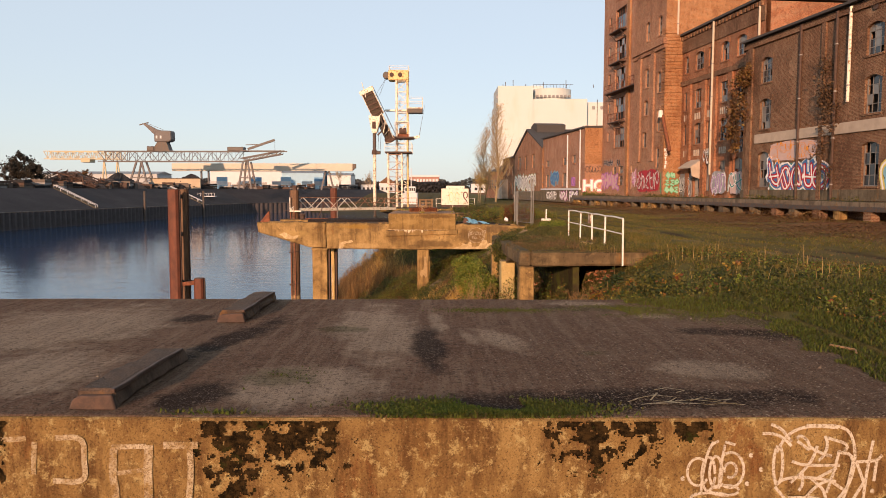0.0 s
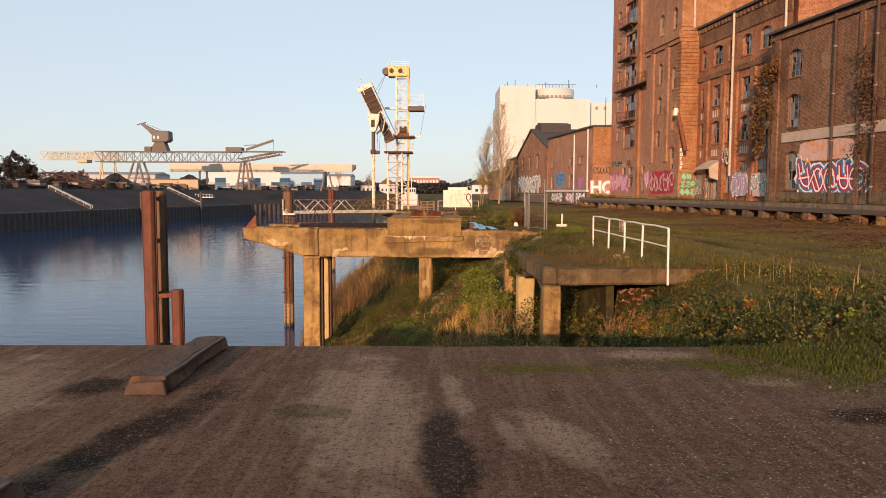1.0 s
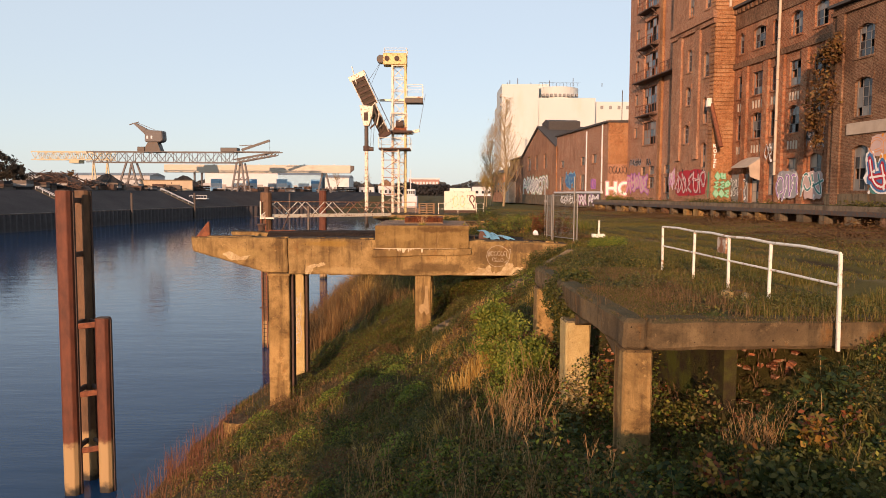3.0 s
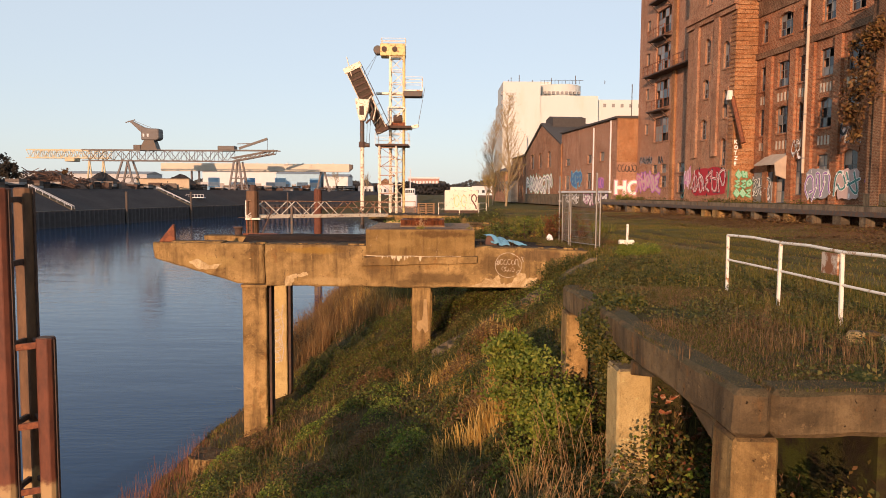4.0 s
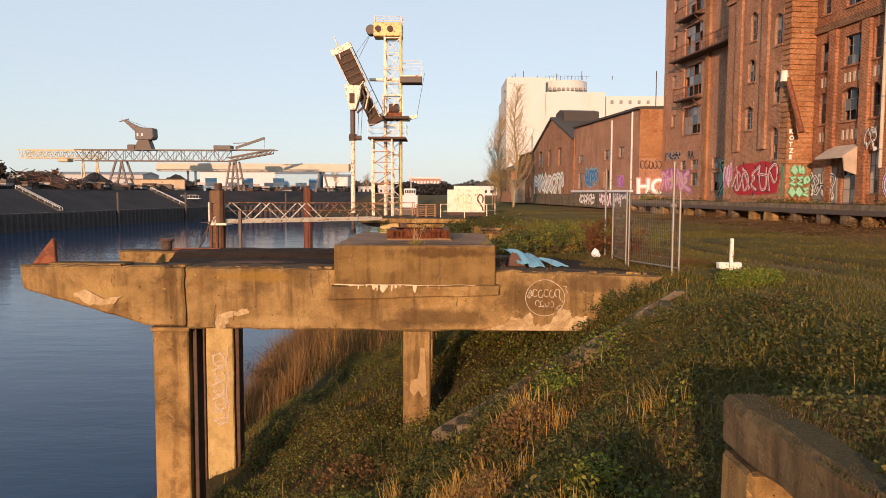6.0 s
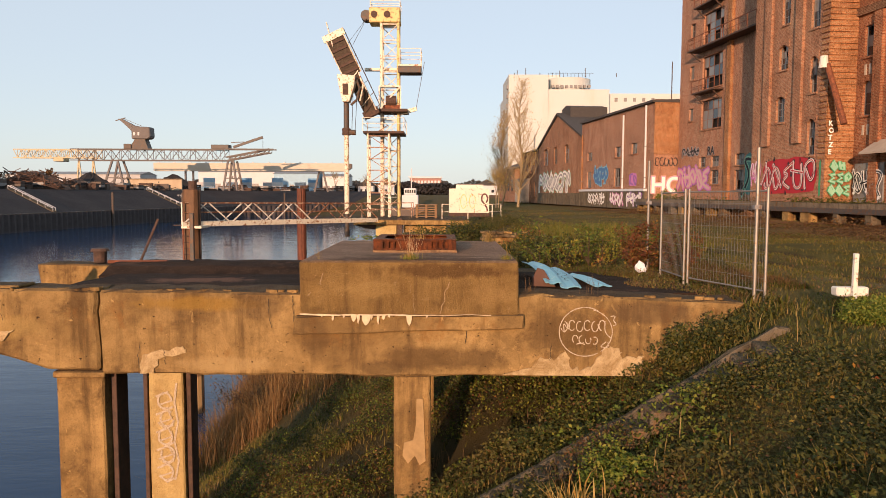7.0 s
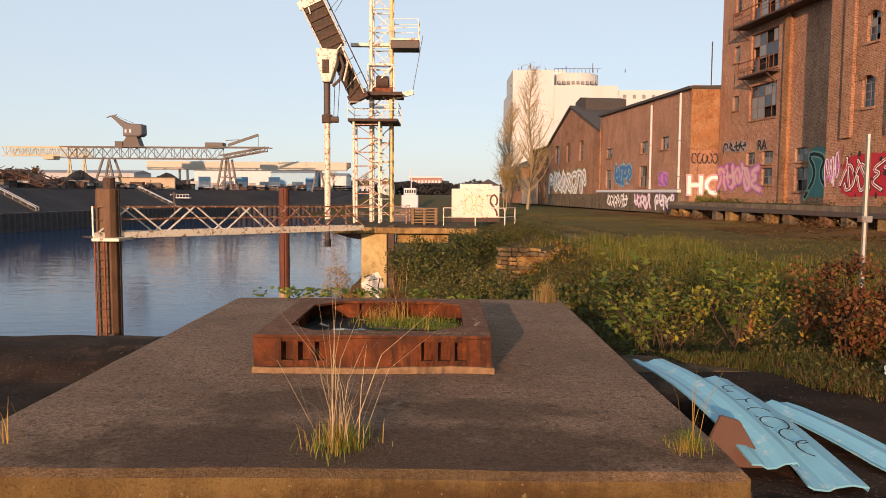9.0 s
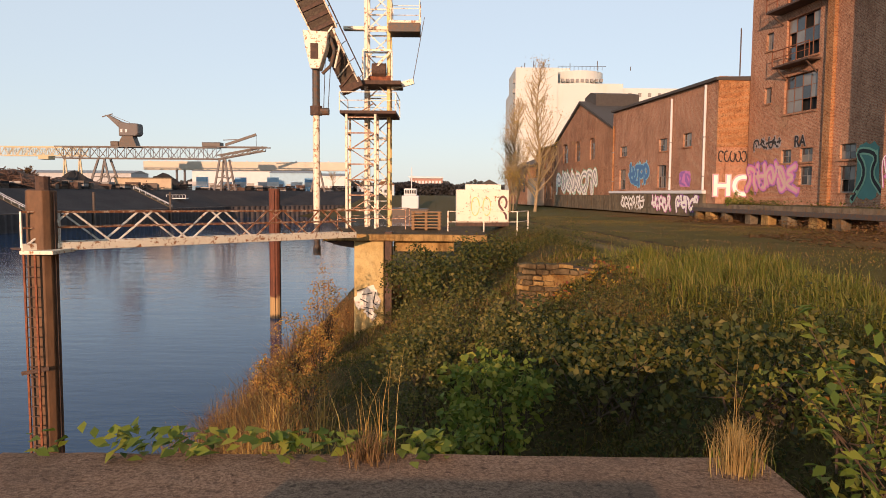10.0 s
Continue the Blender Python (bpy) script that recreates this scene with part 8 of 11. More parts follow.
def bridge_crane():
    root = thing("bridge_crane", "grey lattice bridge crane with a slewing crane on top", "crane")
    y = 371
    truss(root, (-170, y, 19), (-100, y, 19), 5.0, 7, 18, HAZY_STEEL, 0.42)
    truss(root, (-100, y, 19), (-80, y, 22.8), 1.6, 5, 6, HAZY_STEEL)
    part("chord", Geo().rod((-100, y - 3, 24.2), (-78, y - 3, 24.2), 0.5).rod((-100, y + 3, 24.2), (-78, y + 3, 24.2), 0.5), HAZY_STEEL, root)
    for x, s in ((-150, 5.0), (-97.5, 3.2)):
        for dy in (-5, 5):
            part("leg", Geo().rod((x - s, y + dy, 5.4), (x - 1.2, y + dy * 0.6, 19), 0.8).rod((x + s, y + dy, 5.4), (x + 1.2, y + dy * 0.6, 19), 0.8), CRANE_GREY, root)
            part("leg_brace", Geo().rod((x - s * 0.6, y + dy, 11), (x + s * 0.6, y + dy, 11), 0.45).rod((x - s, y + dy, 5.6), (x + s * 0.5, y + dy, 12), 0.35), CRANE_GREY, root)
    slew = part("slewing_house", Geo().prism([(-142.3, 28.6), (-135.0, 28.6), (-133.8, 29.6), (-134.0, 34.0), (-138.5, 34.2), (-142.3, 35.0)], y - 3.0, y + 3.0), CRANE_GREY, root, "grey slewing crane house", bevel=0.4)
    part("turret", Geo().prism([(-143.5, 24.3), (-135, 24.3), (-136.5, 28.6), (-141, 28.6)], y - 2.5, y + 2.5), DARK_STEEL, slew)
    part("turret_base", Geo().box(-146.0, -142.5, y - 3, y + 3, 24.2, 26.4), DARK_STEEL, slew, bevel=0.2)
    part("jib", Geo().prism([(-142.6, 32.0), (-142.0, 35.0), (-147.2, 37.7), (-149.0, 37.8), (-147.2, 36.4)], y - 1.0, y + 1.0), CRANE_GREY, slew)
    part("jib_head", Geo().rod((-150.5, y, 37.0), (-146.0, y, 38.3), 0.4).rod((-147, y, 38.0), (-138.5, y, 34.6), 0.16), DARK_STEEL, slew)
    for x in (-141.4, -139.4):
        part("house_window", Geo().box(x, x + 0.8, y - 3.08, y - 2.95, 30.2, 31.6), WHITE_WALL, slew)
    part("trolley", Geo().box(-106.5, -98.5, y - 2.6, y + 2.6, 24.2, 26.2), HAZY_STEEL, root, bevel=0.2)
    part("trolley_jib", Geo().rod((-97, y, 25.2), (-83.5, y, 29.8), 0.9, 1.1).rod((-98, y, 27.3), (-92, y, 27.6), 0.35), HAZY_STEEL, root)
    part("cable", Geo().tube((-83.5, y, 29.8), (-83.5, y, 24), 0.08, 4), DARK_STEEL, root)
    root = thing("bridge_crane", "yellow lattice bridge crane farther back in the yard", "crane")
    truss(root, (-208, 392, 21.0), (-168, 392, 21.0), 4.0, 6, 20, HAZY_YELLOW, 0.42)
    for x in (-178, -171):
        part("leg", Geo().rod((x - 1.5, 392, 5.4), (x, 392, 21.0), 0.6).rod((x + 1.5, 392, 5.4), (x, 392, 21.0), 0.6), HAZY_YELLOW, root)
    part("cabin", Geo().box(-189, -184, 389, 395, 19.2, 21.4), HAZY_YELLOW, root, bevel=0.2)
    root = thing("box_girder_crane", "long cream box-girder gantry crane", "crane")
    part("girder", Geo().box(-152, -50.5, 418, 421.5, 15.6, 19.9), plain("cream_girder", (0.47, 0.42, 0.34), 0.7, 0.1, 0.3), root, bevel=0.2)
    part("girder_end", Geo().prism([(-50.5, 16.2), (-48.8, 17.5), (-48.8, 19.6), (-50.5, 19.8)], 418, 421.5), DARK_STEEL, root)
    for x in (-66, -64.0):
        part("leg", Geo().rod((x, 420, 15.6), (x * 1.0 - (2.5 if x < -65 else -2.5), 420, 5.0), 0.9), CRANE_GREY, root)
    for x in (-136, -132):
        part("leg", Geo().rod((x, 420, 15.6), (x, 420, 5.0), 0.9), CRANE_GREY, root)
    for k in range(12):
        part("girder_lamp", Geo().box(-150 + 8.2 * k, -149.2 + 8.2 * k, 419, 420, 19.9, 20.4), WHITE_WALL, root)


bridge_crane()


def heap(name, label, x, y, rx, ry, z0, h, m, seed, category="heap", jag=0.12):
    """A loose heap: a rough cone."""
    rng = random.Random(seed)
    n, k = 26, 7
    g = Geo()
    pts = []
    for j in range(k + 1):
        t = j / k
        for i in range(n):
            a = i * math.tau / n
            r = (1 - t) ** 0.8
            w = 1 + jag * (math.sin(3 * a + seed) + 0.7 * math.sin(5 * a + seed * 2))
            pts.append((x + rx * r * w * math.cos(a), y + ry * r * w * math.sin(a), z0 + h * (t ** 0.9) + rng.uniform(-0.06, 0.06) * h * (1 if 0 < j < k else 0)))
    g.add(pts, [(j * n + i, j * n + (i + 1) % n, (j + 1) * n + (i + 1) % n, (j + 1) * n + i) for j in range(k) for i in range(n)])
    return tagged(part(name, g, m), label, category)


COAL = plain("coal", (0.018, 0.017, 0.018), 0.9, 0.5, 1.0)
SCRAP = plain("scrap", (0.095, 0.052, 0.036), 0.85, 0.7, 0.9)
heap("coal_mound", "black conical coal heap in the far yard", -149, 342, 9, 9, 5.4, 7.6, COAL, 1)
heap("coal_mound", "wide black coal heap behind a low wall", -134, 396, 11, 9, 5.4, 8.2, COAL, 2)
heap("coal_mound", "low black heap of bulk goods", -168, 330, 14, 10, 5.4, 6.0, COAL, 7)
heap("scrap_mound", "brown heap of mixed scrap metal and timber", -150, 301, 15, 9, 5.4, 6.8, SCRAP, 3, jag=0.25)
heap("scrap_mound", "low reddish scrap heap", -146, 324, 10, 8, 5.4, 4.6, SCRAP, 4, jag=0.25)
heap("scrap_mound", "long rusty scrap heap by the bank edge", -139, 338, 7, 10, 5.4, 3.2, SCRAP, 5, jag=0.3)
rng = random.Random(9)
g = Geo()
for k in range(420):
    x, y = rng.uniform(-168, -136), rng.uniform(288, 312)
    z = 5.6 + max(0, 6.8 * (1 - abs(x + 150) / 17)) * rng.uniform(0.4, 1.1)
    d = Vector((rng.uniform(-1, 1), rng.uniform(-1, 1), rng.uniform(-0.4, 0.5))).normalized() * rng.uniform(1, 3)
    g.rod(Vector((x, y, z)) - d, Vector((x, y, z)) + d, rng.uniform(0.1, 0.4))
tagged(part("scrap_bars", g, SCRAP), "loose bars and planks sticking out of the scrap heap", "scrap", kind="stuff")


def yard():
    """Rows of dark stacks, a wall, containers and sheds on the far side."""
    rng = random.Random(21)
    dark = [DARK_STEEL, RUST_DARK, COAL, GREY_STEEL]
    for k in range(46):
        y = 180 + k * 6.2
        p = far_point(y, 1.25 + 0.25 * rng.random())
        w, h = rng.uniform(2.4, 3.2), rng.uniform(1.6, 3.4)
        root = thing("steel_stack", "dark stack of steel bars in the far yard", "stack", "stacks along the far bank", at=(p.x, p.y, 5.4), rz=rng.uniform(-12, 12))
        for j in range(3):
            part("layer", Geo().box(-w, w, -2.2 + 0.1 * j, 2.2, h * j / 3, h * (j + 1) / 3 - 0.12), dark[(k + j) % 4], root)
    root = thing("yard_wall", "pale retaining wall in the far yard", "wall")
    part("wall", Geo().box(-146, -121, 371, 372, 5.3, 10.4), plain("yard_concrete", (0.42, 0.33, 0.23), 0.9, 0.2, 0.3), root)
    part("coping", Geo().box(-146.2, -120.8, 370.8, 372.2, 10.4, 10.8), CONCRETE_GREY, root)
    blue = [plain("container_" + n, c, 0.6, 0.15, 0.4) for n, c in (("blue", (0.10, 0.26, 0.42)), ("pale", (0.55, 0.56, 0.56)), ("sky", (0.25, 0.42, 0.54)), ("grey", (0.35, 0.36, 0.37)))]
    for k in range(12):
        x = -150 + k * 6.6
        for j in range(1 + k % 3):
            root = thing("shipping_container", "stacked shipping container in the far yard", "container", "containers in the far yard", at=(x, 462 + (k % 2) * 6, 5.35 + 2.55 * j))
            m = blue[(k * 2 + j) % 4]
            part("body", Geo().box(-3.05, 3.05, -1.2, 1.2, 0, 2.55), m, root)
            for i in range(10):
                part("rib", Geo().box(-2.9 + 0.62 * i, -2.65 + 0.62 * i, -1.27, -1.19, 0.2, 2.35), m, root)
    for k, (x0, x1, y, h, m) in enumerate(((-162, -112, 520, 14, WHITE_WALL), (-108, -80, 500, 12.5, blue[2]), (-260, -180, 470, 11, blue[3]), (-78, -62, 505, 11, blue[1]))):
        root = thing("storage_hall", "long pale storage hall beyond the yard", "building", "halls beyond the yard")
        part("wall", Geo().box(x0, x1, y, y + 25, 4, 4 + h), m, root)
        part("roof", Geo().prism([(y - 0.5, 4 + h), (y + 12.5, 5.8 + h), (y + 25.5, 4 + h)], x0 - 0.4, x1 + 0.4, "x"), GREY_STEEL, root)
        for j in range(6):
            a = x0 + (x1 - x0) * (j + 0.2) / 6
            part("door", Geo().box(a, a + (x1 - x0) * 0.09, y - 0.1, y + 0.05, 4, 4 + h * 0.45), GREY_STEEL, root)
    # steps with a white hand rail down the slope, and a pontoon
    for y in (258, 334):
        root = thing("bank_steps", "steps with a white hand rail on the far slope", "stairs", "steps on the far slope")
        a, b = far_point(y, 0.05, 0.1), far_point(y + 6, 1.0, 0.1)
        part("steps", Geo().rod(a, b, 1.6, 0.3), CONCRETE_GREY, root)
        for s in (-0.8, 0.8):
            o = Vector((0, s, 1.1))
            part("hand_rail", Geo().rod(a + o, b + o, 0.16), WHITE_WALL, root)
            for k in range(7):
                p = a.lerp(b, k / 6) + Vector((0, s, 0))
                part("rail_post", Geo().rod(p, p + Vector((0, 0, 1.1)), 0.12), WHITE_WALL, root)
    p = far_point(352, 0.45)
    root = thing("landing_stage", "white railed landing stage on the far slope", "landing stage", at=tuple(p))
    part("deck", Geo().box(-4, 4, -1.5, 1.5, 0.3, 0.7), WHITE_WALL, root)
    for k in range(7):
        part("rail_post", Geo().box(-4 + 1.3 * k, -3.85 + 1.3 * k, -1.5, -1.4, 0.7, 2.0), WHITE_WALL, root)
    part("hand_rail", Geo().box(-4, 4, -1.5, -1.4, 1.9, 2.05), WHITE_WALL, root)
    for y in (205, 285, 330, 400):
        p = far_point(y, 0.02)
        root = thing("slope_pile", "dark mooring pile at the far wall", "mooring post", "piles at the far wall")
        part("shaft", Geo().tube((p.x + 1.4, p.y, -9), (p.x + 1.4, p.y, 4.5), 0.45, 10), DARK_STEEL, root)


yard()


def far_end():
    root = thing("school_building", "long low building with red walls and white window bands", "building")
    part("wall", Geo().box(-26.5, -2.5, 600, 612, 3, 15.8), plain("far_red", (0.34, 0.19, 0.155), 0.8, 0.15, 0.2), root)
    part("roof", Geo().box(-27, -2, 599, 613, 15.8, 17.0), WHITE_WALL, root)
    for k in range(9):
        for j in range(2):
            part("window", Geo().box(-25.6 + 2.55 * k, -24.0 + 2.55 * k, 599.85, 600.02, 8.2 + 3.6 * j, 10.4 + 3.6 * j), WHITE_WALL, root)
    root = thing("moored_ship", "white wheelhouse of a moored barge at the basin's end", "ship")
    part("hull", Geo().prism([(-26, -7.4), (-10, -7.4), (-8, -2.6), (-27, -2.6)], 395, 440), DARK_STEEL, root, bevel=0.3)
    part("wheelhouse", Geo().box(-21.5, -13.5, 398, 407, -2.6, 3.6), WHITE_WALL, root, bevel=0.3)
    part("bridge_deck", Geo().box(-20.5, -14.5, 399, 405, 3.6, 7.0), WHITE_WALL, root, bevel=0.3)
    for k in range(5):
        part("window", Geo().box(-20 + 1.1 * k, -19.2 + 1.1 * k, 398.9, 399.05, 4.6, 6.2), GLASS_DARK, root)
    part("mast", Geo().tube((-17, 402, 7), (-17, 402, 17), 0.25, 6), WHITE_WALL, root)
    part("mast_yard", Geo().box(-18.5, -15.5, 401.9, 402.1, 12.6, 13.0), WHITE_WALL, root)
    for k, (x, y, w, h) in enumerate(((-57, 520, 10, 6), (-45, 530, 11, 7), (22, 560, 16, 7), (60, 480, 18, 6))):
        root = thing("house", "far house with a pitched roof", "house", "far houses")
        part("wall", Geo().box(x, x + w, y, y + 10, 3, 3 + h), WHITE_WALL, root)
        part("roof", Geo().prism([(x - 0.5, 3 + h), (x + w / 2, 3 + h + 4.5), (x + w + 0.5, 3 + h)], y - 0.4, y + 10.4), BRICK_BROWN if k % 2 else ROOF, root)
        for j in range(3):
            part("window", Geo().box(x + w * (0.15 + 0.28 * j), x + w * (0.28 + 0.28 * j), y - 0.05, y + 0.05, 5, 7), GLASS_DARK, root)


far_end()


# ---- dark stacks along the edge of the yard ----
def yard_stacks():
    rng = random.Random(83)
    for k in range(34):
        y = 205 + k * 7.2 + rng.uniform(-2, 2)
        p = far_point(y, 1.05 + rng.uniform(0, 0.5))
        kind = rng.choice(("rail", "box", "box", "heap"))
        m = rng.choice((COAL, DARK_STEEL, RUST_DARK, SCRAP, DARK_STEEL))
        h = rng.uniform(1.6, 3.6)
        if kind == "heap":
            g = Geo()
            for j in range(26):
                a = Vector((p.x + rng.gauss(0, 2.0), p.y + rng.gauss(0, 1.5), p.z + abs(rng.gauss(0, h * 0.4))))
                g.rod(a, a + Vector((rng.gauss(0, 1.4), rng.gauss(0, 1), rng.gauss(0, 0.7))), 0.25)
            tagged(part("scrap_heap", g, m), "dark heap of scrap bars on the far yard", "scrap", kind="stuff")
            continue
        root = thing("steel_stack", "dark stack of steel goods on the far yard", "stack", "stacks along the far yard")
        w = rng.uniform(1.5, 3.0)
        for j in range(max(2, int(h / 0.8))):
            if kind == "rail":
                part("beam", Geo().rod((p.x - 3, p.y + j * 0.5, p.z + 0.35 + 0.7 * j), (p.x + 3, p.y + j * 0.5, p.z + 0.35 + 0.7 * j), 0.6, 0.7), m, root)
            else:
                part("crate", Geo().box(p.x - w, p.x + w, p.y - 1.2, p.y + 1.2, p.z + 0.8 * j, p.z + 0.8 * j + 0.78), m, root)


yard_stacks()


# ---- plants ----
def leaf_material(name, cols, rough=0.6, thin=0.25, sere=None):
    """Leaves: each island takes its own colour from a ramp."""
    m = Mat(name, rough, spec=0.3)
    r = m.geo.outputs["Random Per Island"]
    n = len(cols)
    c = m.ramp(r, *[((k + 0.5) / n, col) for k, col in enumerate(cols)])
    c = m.mix(m.ramp(m.noise(0.8, 4, 0.6), (0.40, 0.0), (0.7, 0.35)), c, tuple(k * 0.55 for k in cols[0]))
    if sere:
        c = m.mix(m.ramp(m.noise(0.75, 6, 0.72, distort=0.7), (0.52, 0.0), (0.66, 0.55)), c, m.ramp(r, (0.2, sere), (0.5, tuple(k * 1.7 for k in sere)), (0.8, tuple(k * 0.6 for k in sere))))
    m.link(c, m.b.inputs["Base Color"])
    tr = m.node("ShaderNodeBsdfTranslucent")
    m.link(c, tr.inputs["Color"])
    mx = m.node("ShaderNodeMixShader")
    mx.inputs[0].default_value = thin
    m.link(m.b.outputs[0], mx.inputs[1])
    m.link(tr.outputs[0], mx.inputs[2])
    m.link(mx.outputs[0], m.t.nodes["Material Output"].inputs[0])
    return m.m


IVY = leaf_material("bramble_leaf", [(0.026, 0.038, 0.008), (0.046, 0.060, 0.011), (0.076, 0.086, 0.015), (0.105, 0.102, 0.019), (0.15, 0.118, 0.024), (0.036, 0.052, 0.010)], thin=0.35, sere=(0.15, 0.105, 0.03))
BRIGHT = leaf_material("elder_leaf", [(0.085, 0.135, 0.018), (0.13, 0.185, 0.024), (0.19, 0.225, 0.03), (0.28, 0.27, 0.045)], thin=0.4)
AUTUMN = leaf_material("autumn_leaf", [(0.30, 0.17, 0.03), (0.40, 0.28, 0.04), (0.24, 0.06, 0.022), (0.14, 0.03, 0.018), (0.13, 0.14, 0.025), (0.33, 0.15, 0.025), (0.10, 0.11, 0.02), (0.17, 0.055, 0.025)], thin=0.35)
OLIVE = leaf_material("olive_leaf", [(0.048, 0.056, 0.012), (0.078, 0.082, 0.017), (0.12, 0.115, 0.024), (0.20, 0.16, 0.04)], thin=0.35, sere=(0.17, 0.10, 0.035))
RUSSET = leaf_material("russet_leaf", [(0.13, 0.060, 0.022), (0.17, 0.085, 0.026), (0.10, 0.042, 0.018), (0.21, 0.125, 0.038)])
GREEN_GRASS = leaf_material("grass_green", [(0.060, 0.072, 0.010), (0.094, 0.096, 0.013), (0.134, 0.116, 0.018), (0.185, 0.14, 0.032), (0.22, 0.145, 0.044)], 0.7, sere=(0.165, 0.092, 0.032))
TALL_GREEN = leaf_material("grass_tall", [(0.10, 0.12, 0.018), (0.14, 0.15, 0.022), (0.19, 0.18, 0.03), (0.28, 0.21, 0.06)], 0.7, 0.35)
GOLD_GRASS = leaf_material("grass_gold", [(0.52, 0.30, 0.07), (0.60, 0.38, 0.10), (0.42, 0.23, 0.055), (0.64, 0.44, 0.15)], 0.75, 0.45)
ELDER = leaf_material("elder_bright", [(0.13, 0.175, 0.022), (0.19, 0.24, 0.03), (0.26, 0.29, 0.04), (0.36, 0.33, 0.06), (0.09, 0.13, 0.02)], thin=0.45)
EMBER = leaf_material("reed_ember", [(0.20, 0.105, 0.040), (0.28, 0.15, 0.055), (0.14, 0.070, 0.030), (0.34, 0.21, 0.085)], 0.8, 0.3)
STRAW = leaf_material("straw", [(0.58, 0.42, 0.24), (0.66, 0.50, 0.30), (0.48, 0.33, 0.17)], 0.75, 0.4)
DRY_GRASS = leaf_material("grass_dry", [(0.30, 0.20, 0.075), (0.38, 0.26, 0.10), (0.24, 0.145, 0.055), (0.42, 0.30, 0.12)], 0.75)
BROWN_GRASS = leaf_material("grass_brown", [(0.15, 0.085, 0.04), (0.20, 0.12, 0.05), (0.11, 0.06, 0.03), (0.26, 0.16, 0.07)], 0.8)
RED_STALK = leaf_material("red_stalk", [(0.20, 0.075, 0.04), (0.26, 0.12, 0.06), (0.16, 0.06, 0.035)], 0.8)
MOSS_LEAF = leaf_material("moss_leaf", [(0.055, 0.062, 0.010), (0.085, 0.088, 0.013), (0.12, 0.11, 0.02), (0.07, 0.052, 0.02)], 0.9)
MOSS_BLADE = leaf_material("moss_blade", [(0.055, 0.075, 0.009), (0.080, 0.098, 0.012), (0.115, 0.118, 0.018), (0.06, 0.05, 0.016)], 0.9)
PALE_BARK = plain("pale_bark", (0.27, 0.205, 0.12), 0.9, 0.3, 5)
STEM_DARK = plain("shoot_bark", (0.060, 0.038, 0.022), 0.9, 0.4, 30)
YELLOW_LEAF = leaf_material("yellow_leaf", [(0.44, 0.30, 0.07), (0.48, 0.36, 0.09), (0.36, 0.23, 0.06), (0.28, 0.20, 0.07)])


def leaves(centres, size, rng, up=0.55, aspect=0.62):
    """Folded, pointed leaves at the centres: arrays of points and quads."""
    n = len(centres)
    nrm = rng.normal(size=(n, 3))
    nrm[:, 2] = np.abs(nrm[:, 2]) + up * 2
    nrm[:, 1] -= 0.5
    nrm /= np.linalg.norm(nrm, axis=1)[:, None]
    d = rng.normal(size=(n, 3))
    d -= (d * nrm).sum(1)[:, None] * nrm
    d /= np.linalg.norm(d, axis=1)[:, None]
    s = np.cross(nrm, d)
    ln = (size * rng.uniform(0.55, 1.25, n))[:, None]
    c = np.asarray(centres)
    a = c - d * ln * 0.5
    t = c + d * ln * 0.5 - nrm * ln * 0.12
    fold = nrm * ln * 0.08
    l = c + s * ln * aspect * 0.5 + fold
    r = c - s * ln * aspect * 0.5 + fold
    v = np.stack([a, r, t, l], 1).reshape(-1, 3)
    f = np.arange(4 * n).reshape(n, 4)
    return v, f


def blades(base, height, width, rng, lean=0.35, droop=0.25):
    """Bent tapering blades of grass."""
    n = len(base)
    b = np.asarray(base)
    a = rng.uniform(0, math.tau, n)
    d = np.stack([np.cos(a), np.sin(a), np.zeros(n)], 1)
    side = np.stack([-np.sin(a + rng.uniform(-1, 1, n)), np.cos(a), np.zeros(n)], 1)
    side /= np.linalg.norm(side, axis=1)[:, None]
    h = (height * rng.uniform(0.45, 1.2, n))[:, None]
    w = (width * rng.uniform(0.6, 1.3, n))[:, None]
    up = np.array([0, 0, 1.0])
    le = (lean * rng.uniform(0.1, 1.0, n))[:, None]
    m = b + up * h * 0.55 + d * h * le * 0.35
    t = b + up * h * (1 - droop * le) + d * h * le
    v = np.stack([b - side * w / 2, b + side * w / 2, m + side * w * 0.38, m - side * w * 0.38, t + side * w * 0.06, t - side * w * 0.06], 1).reshape(-1, 3)
    i = np.arange(n)[:, None] * 6
    f = np.concatenate([i + np.array([0, 1, 2, 3]), i + np.array([3, 2, 4, 5])])
    return v, f


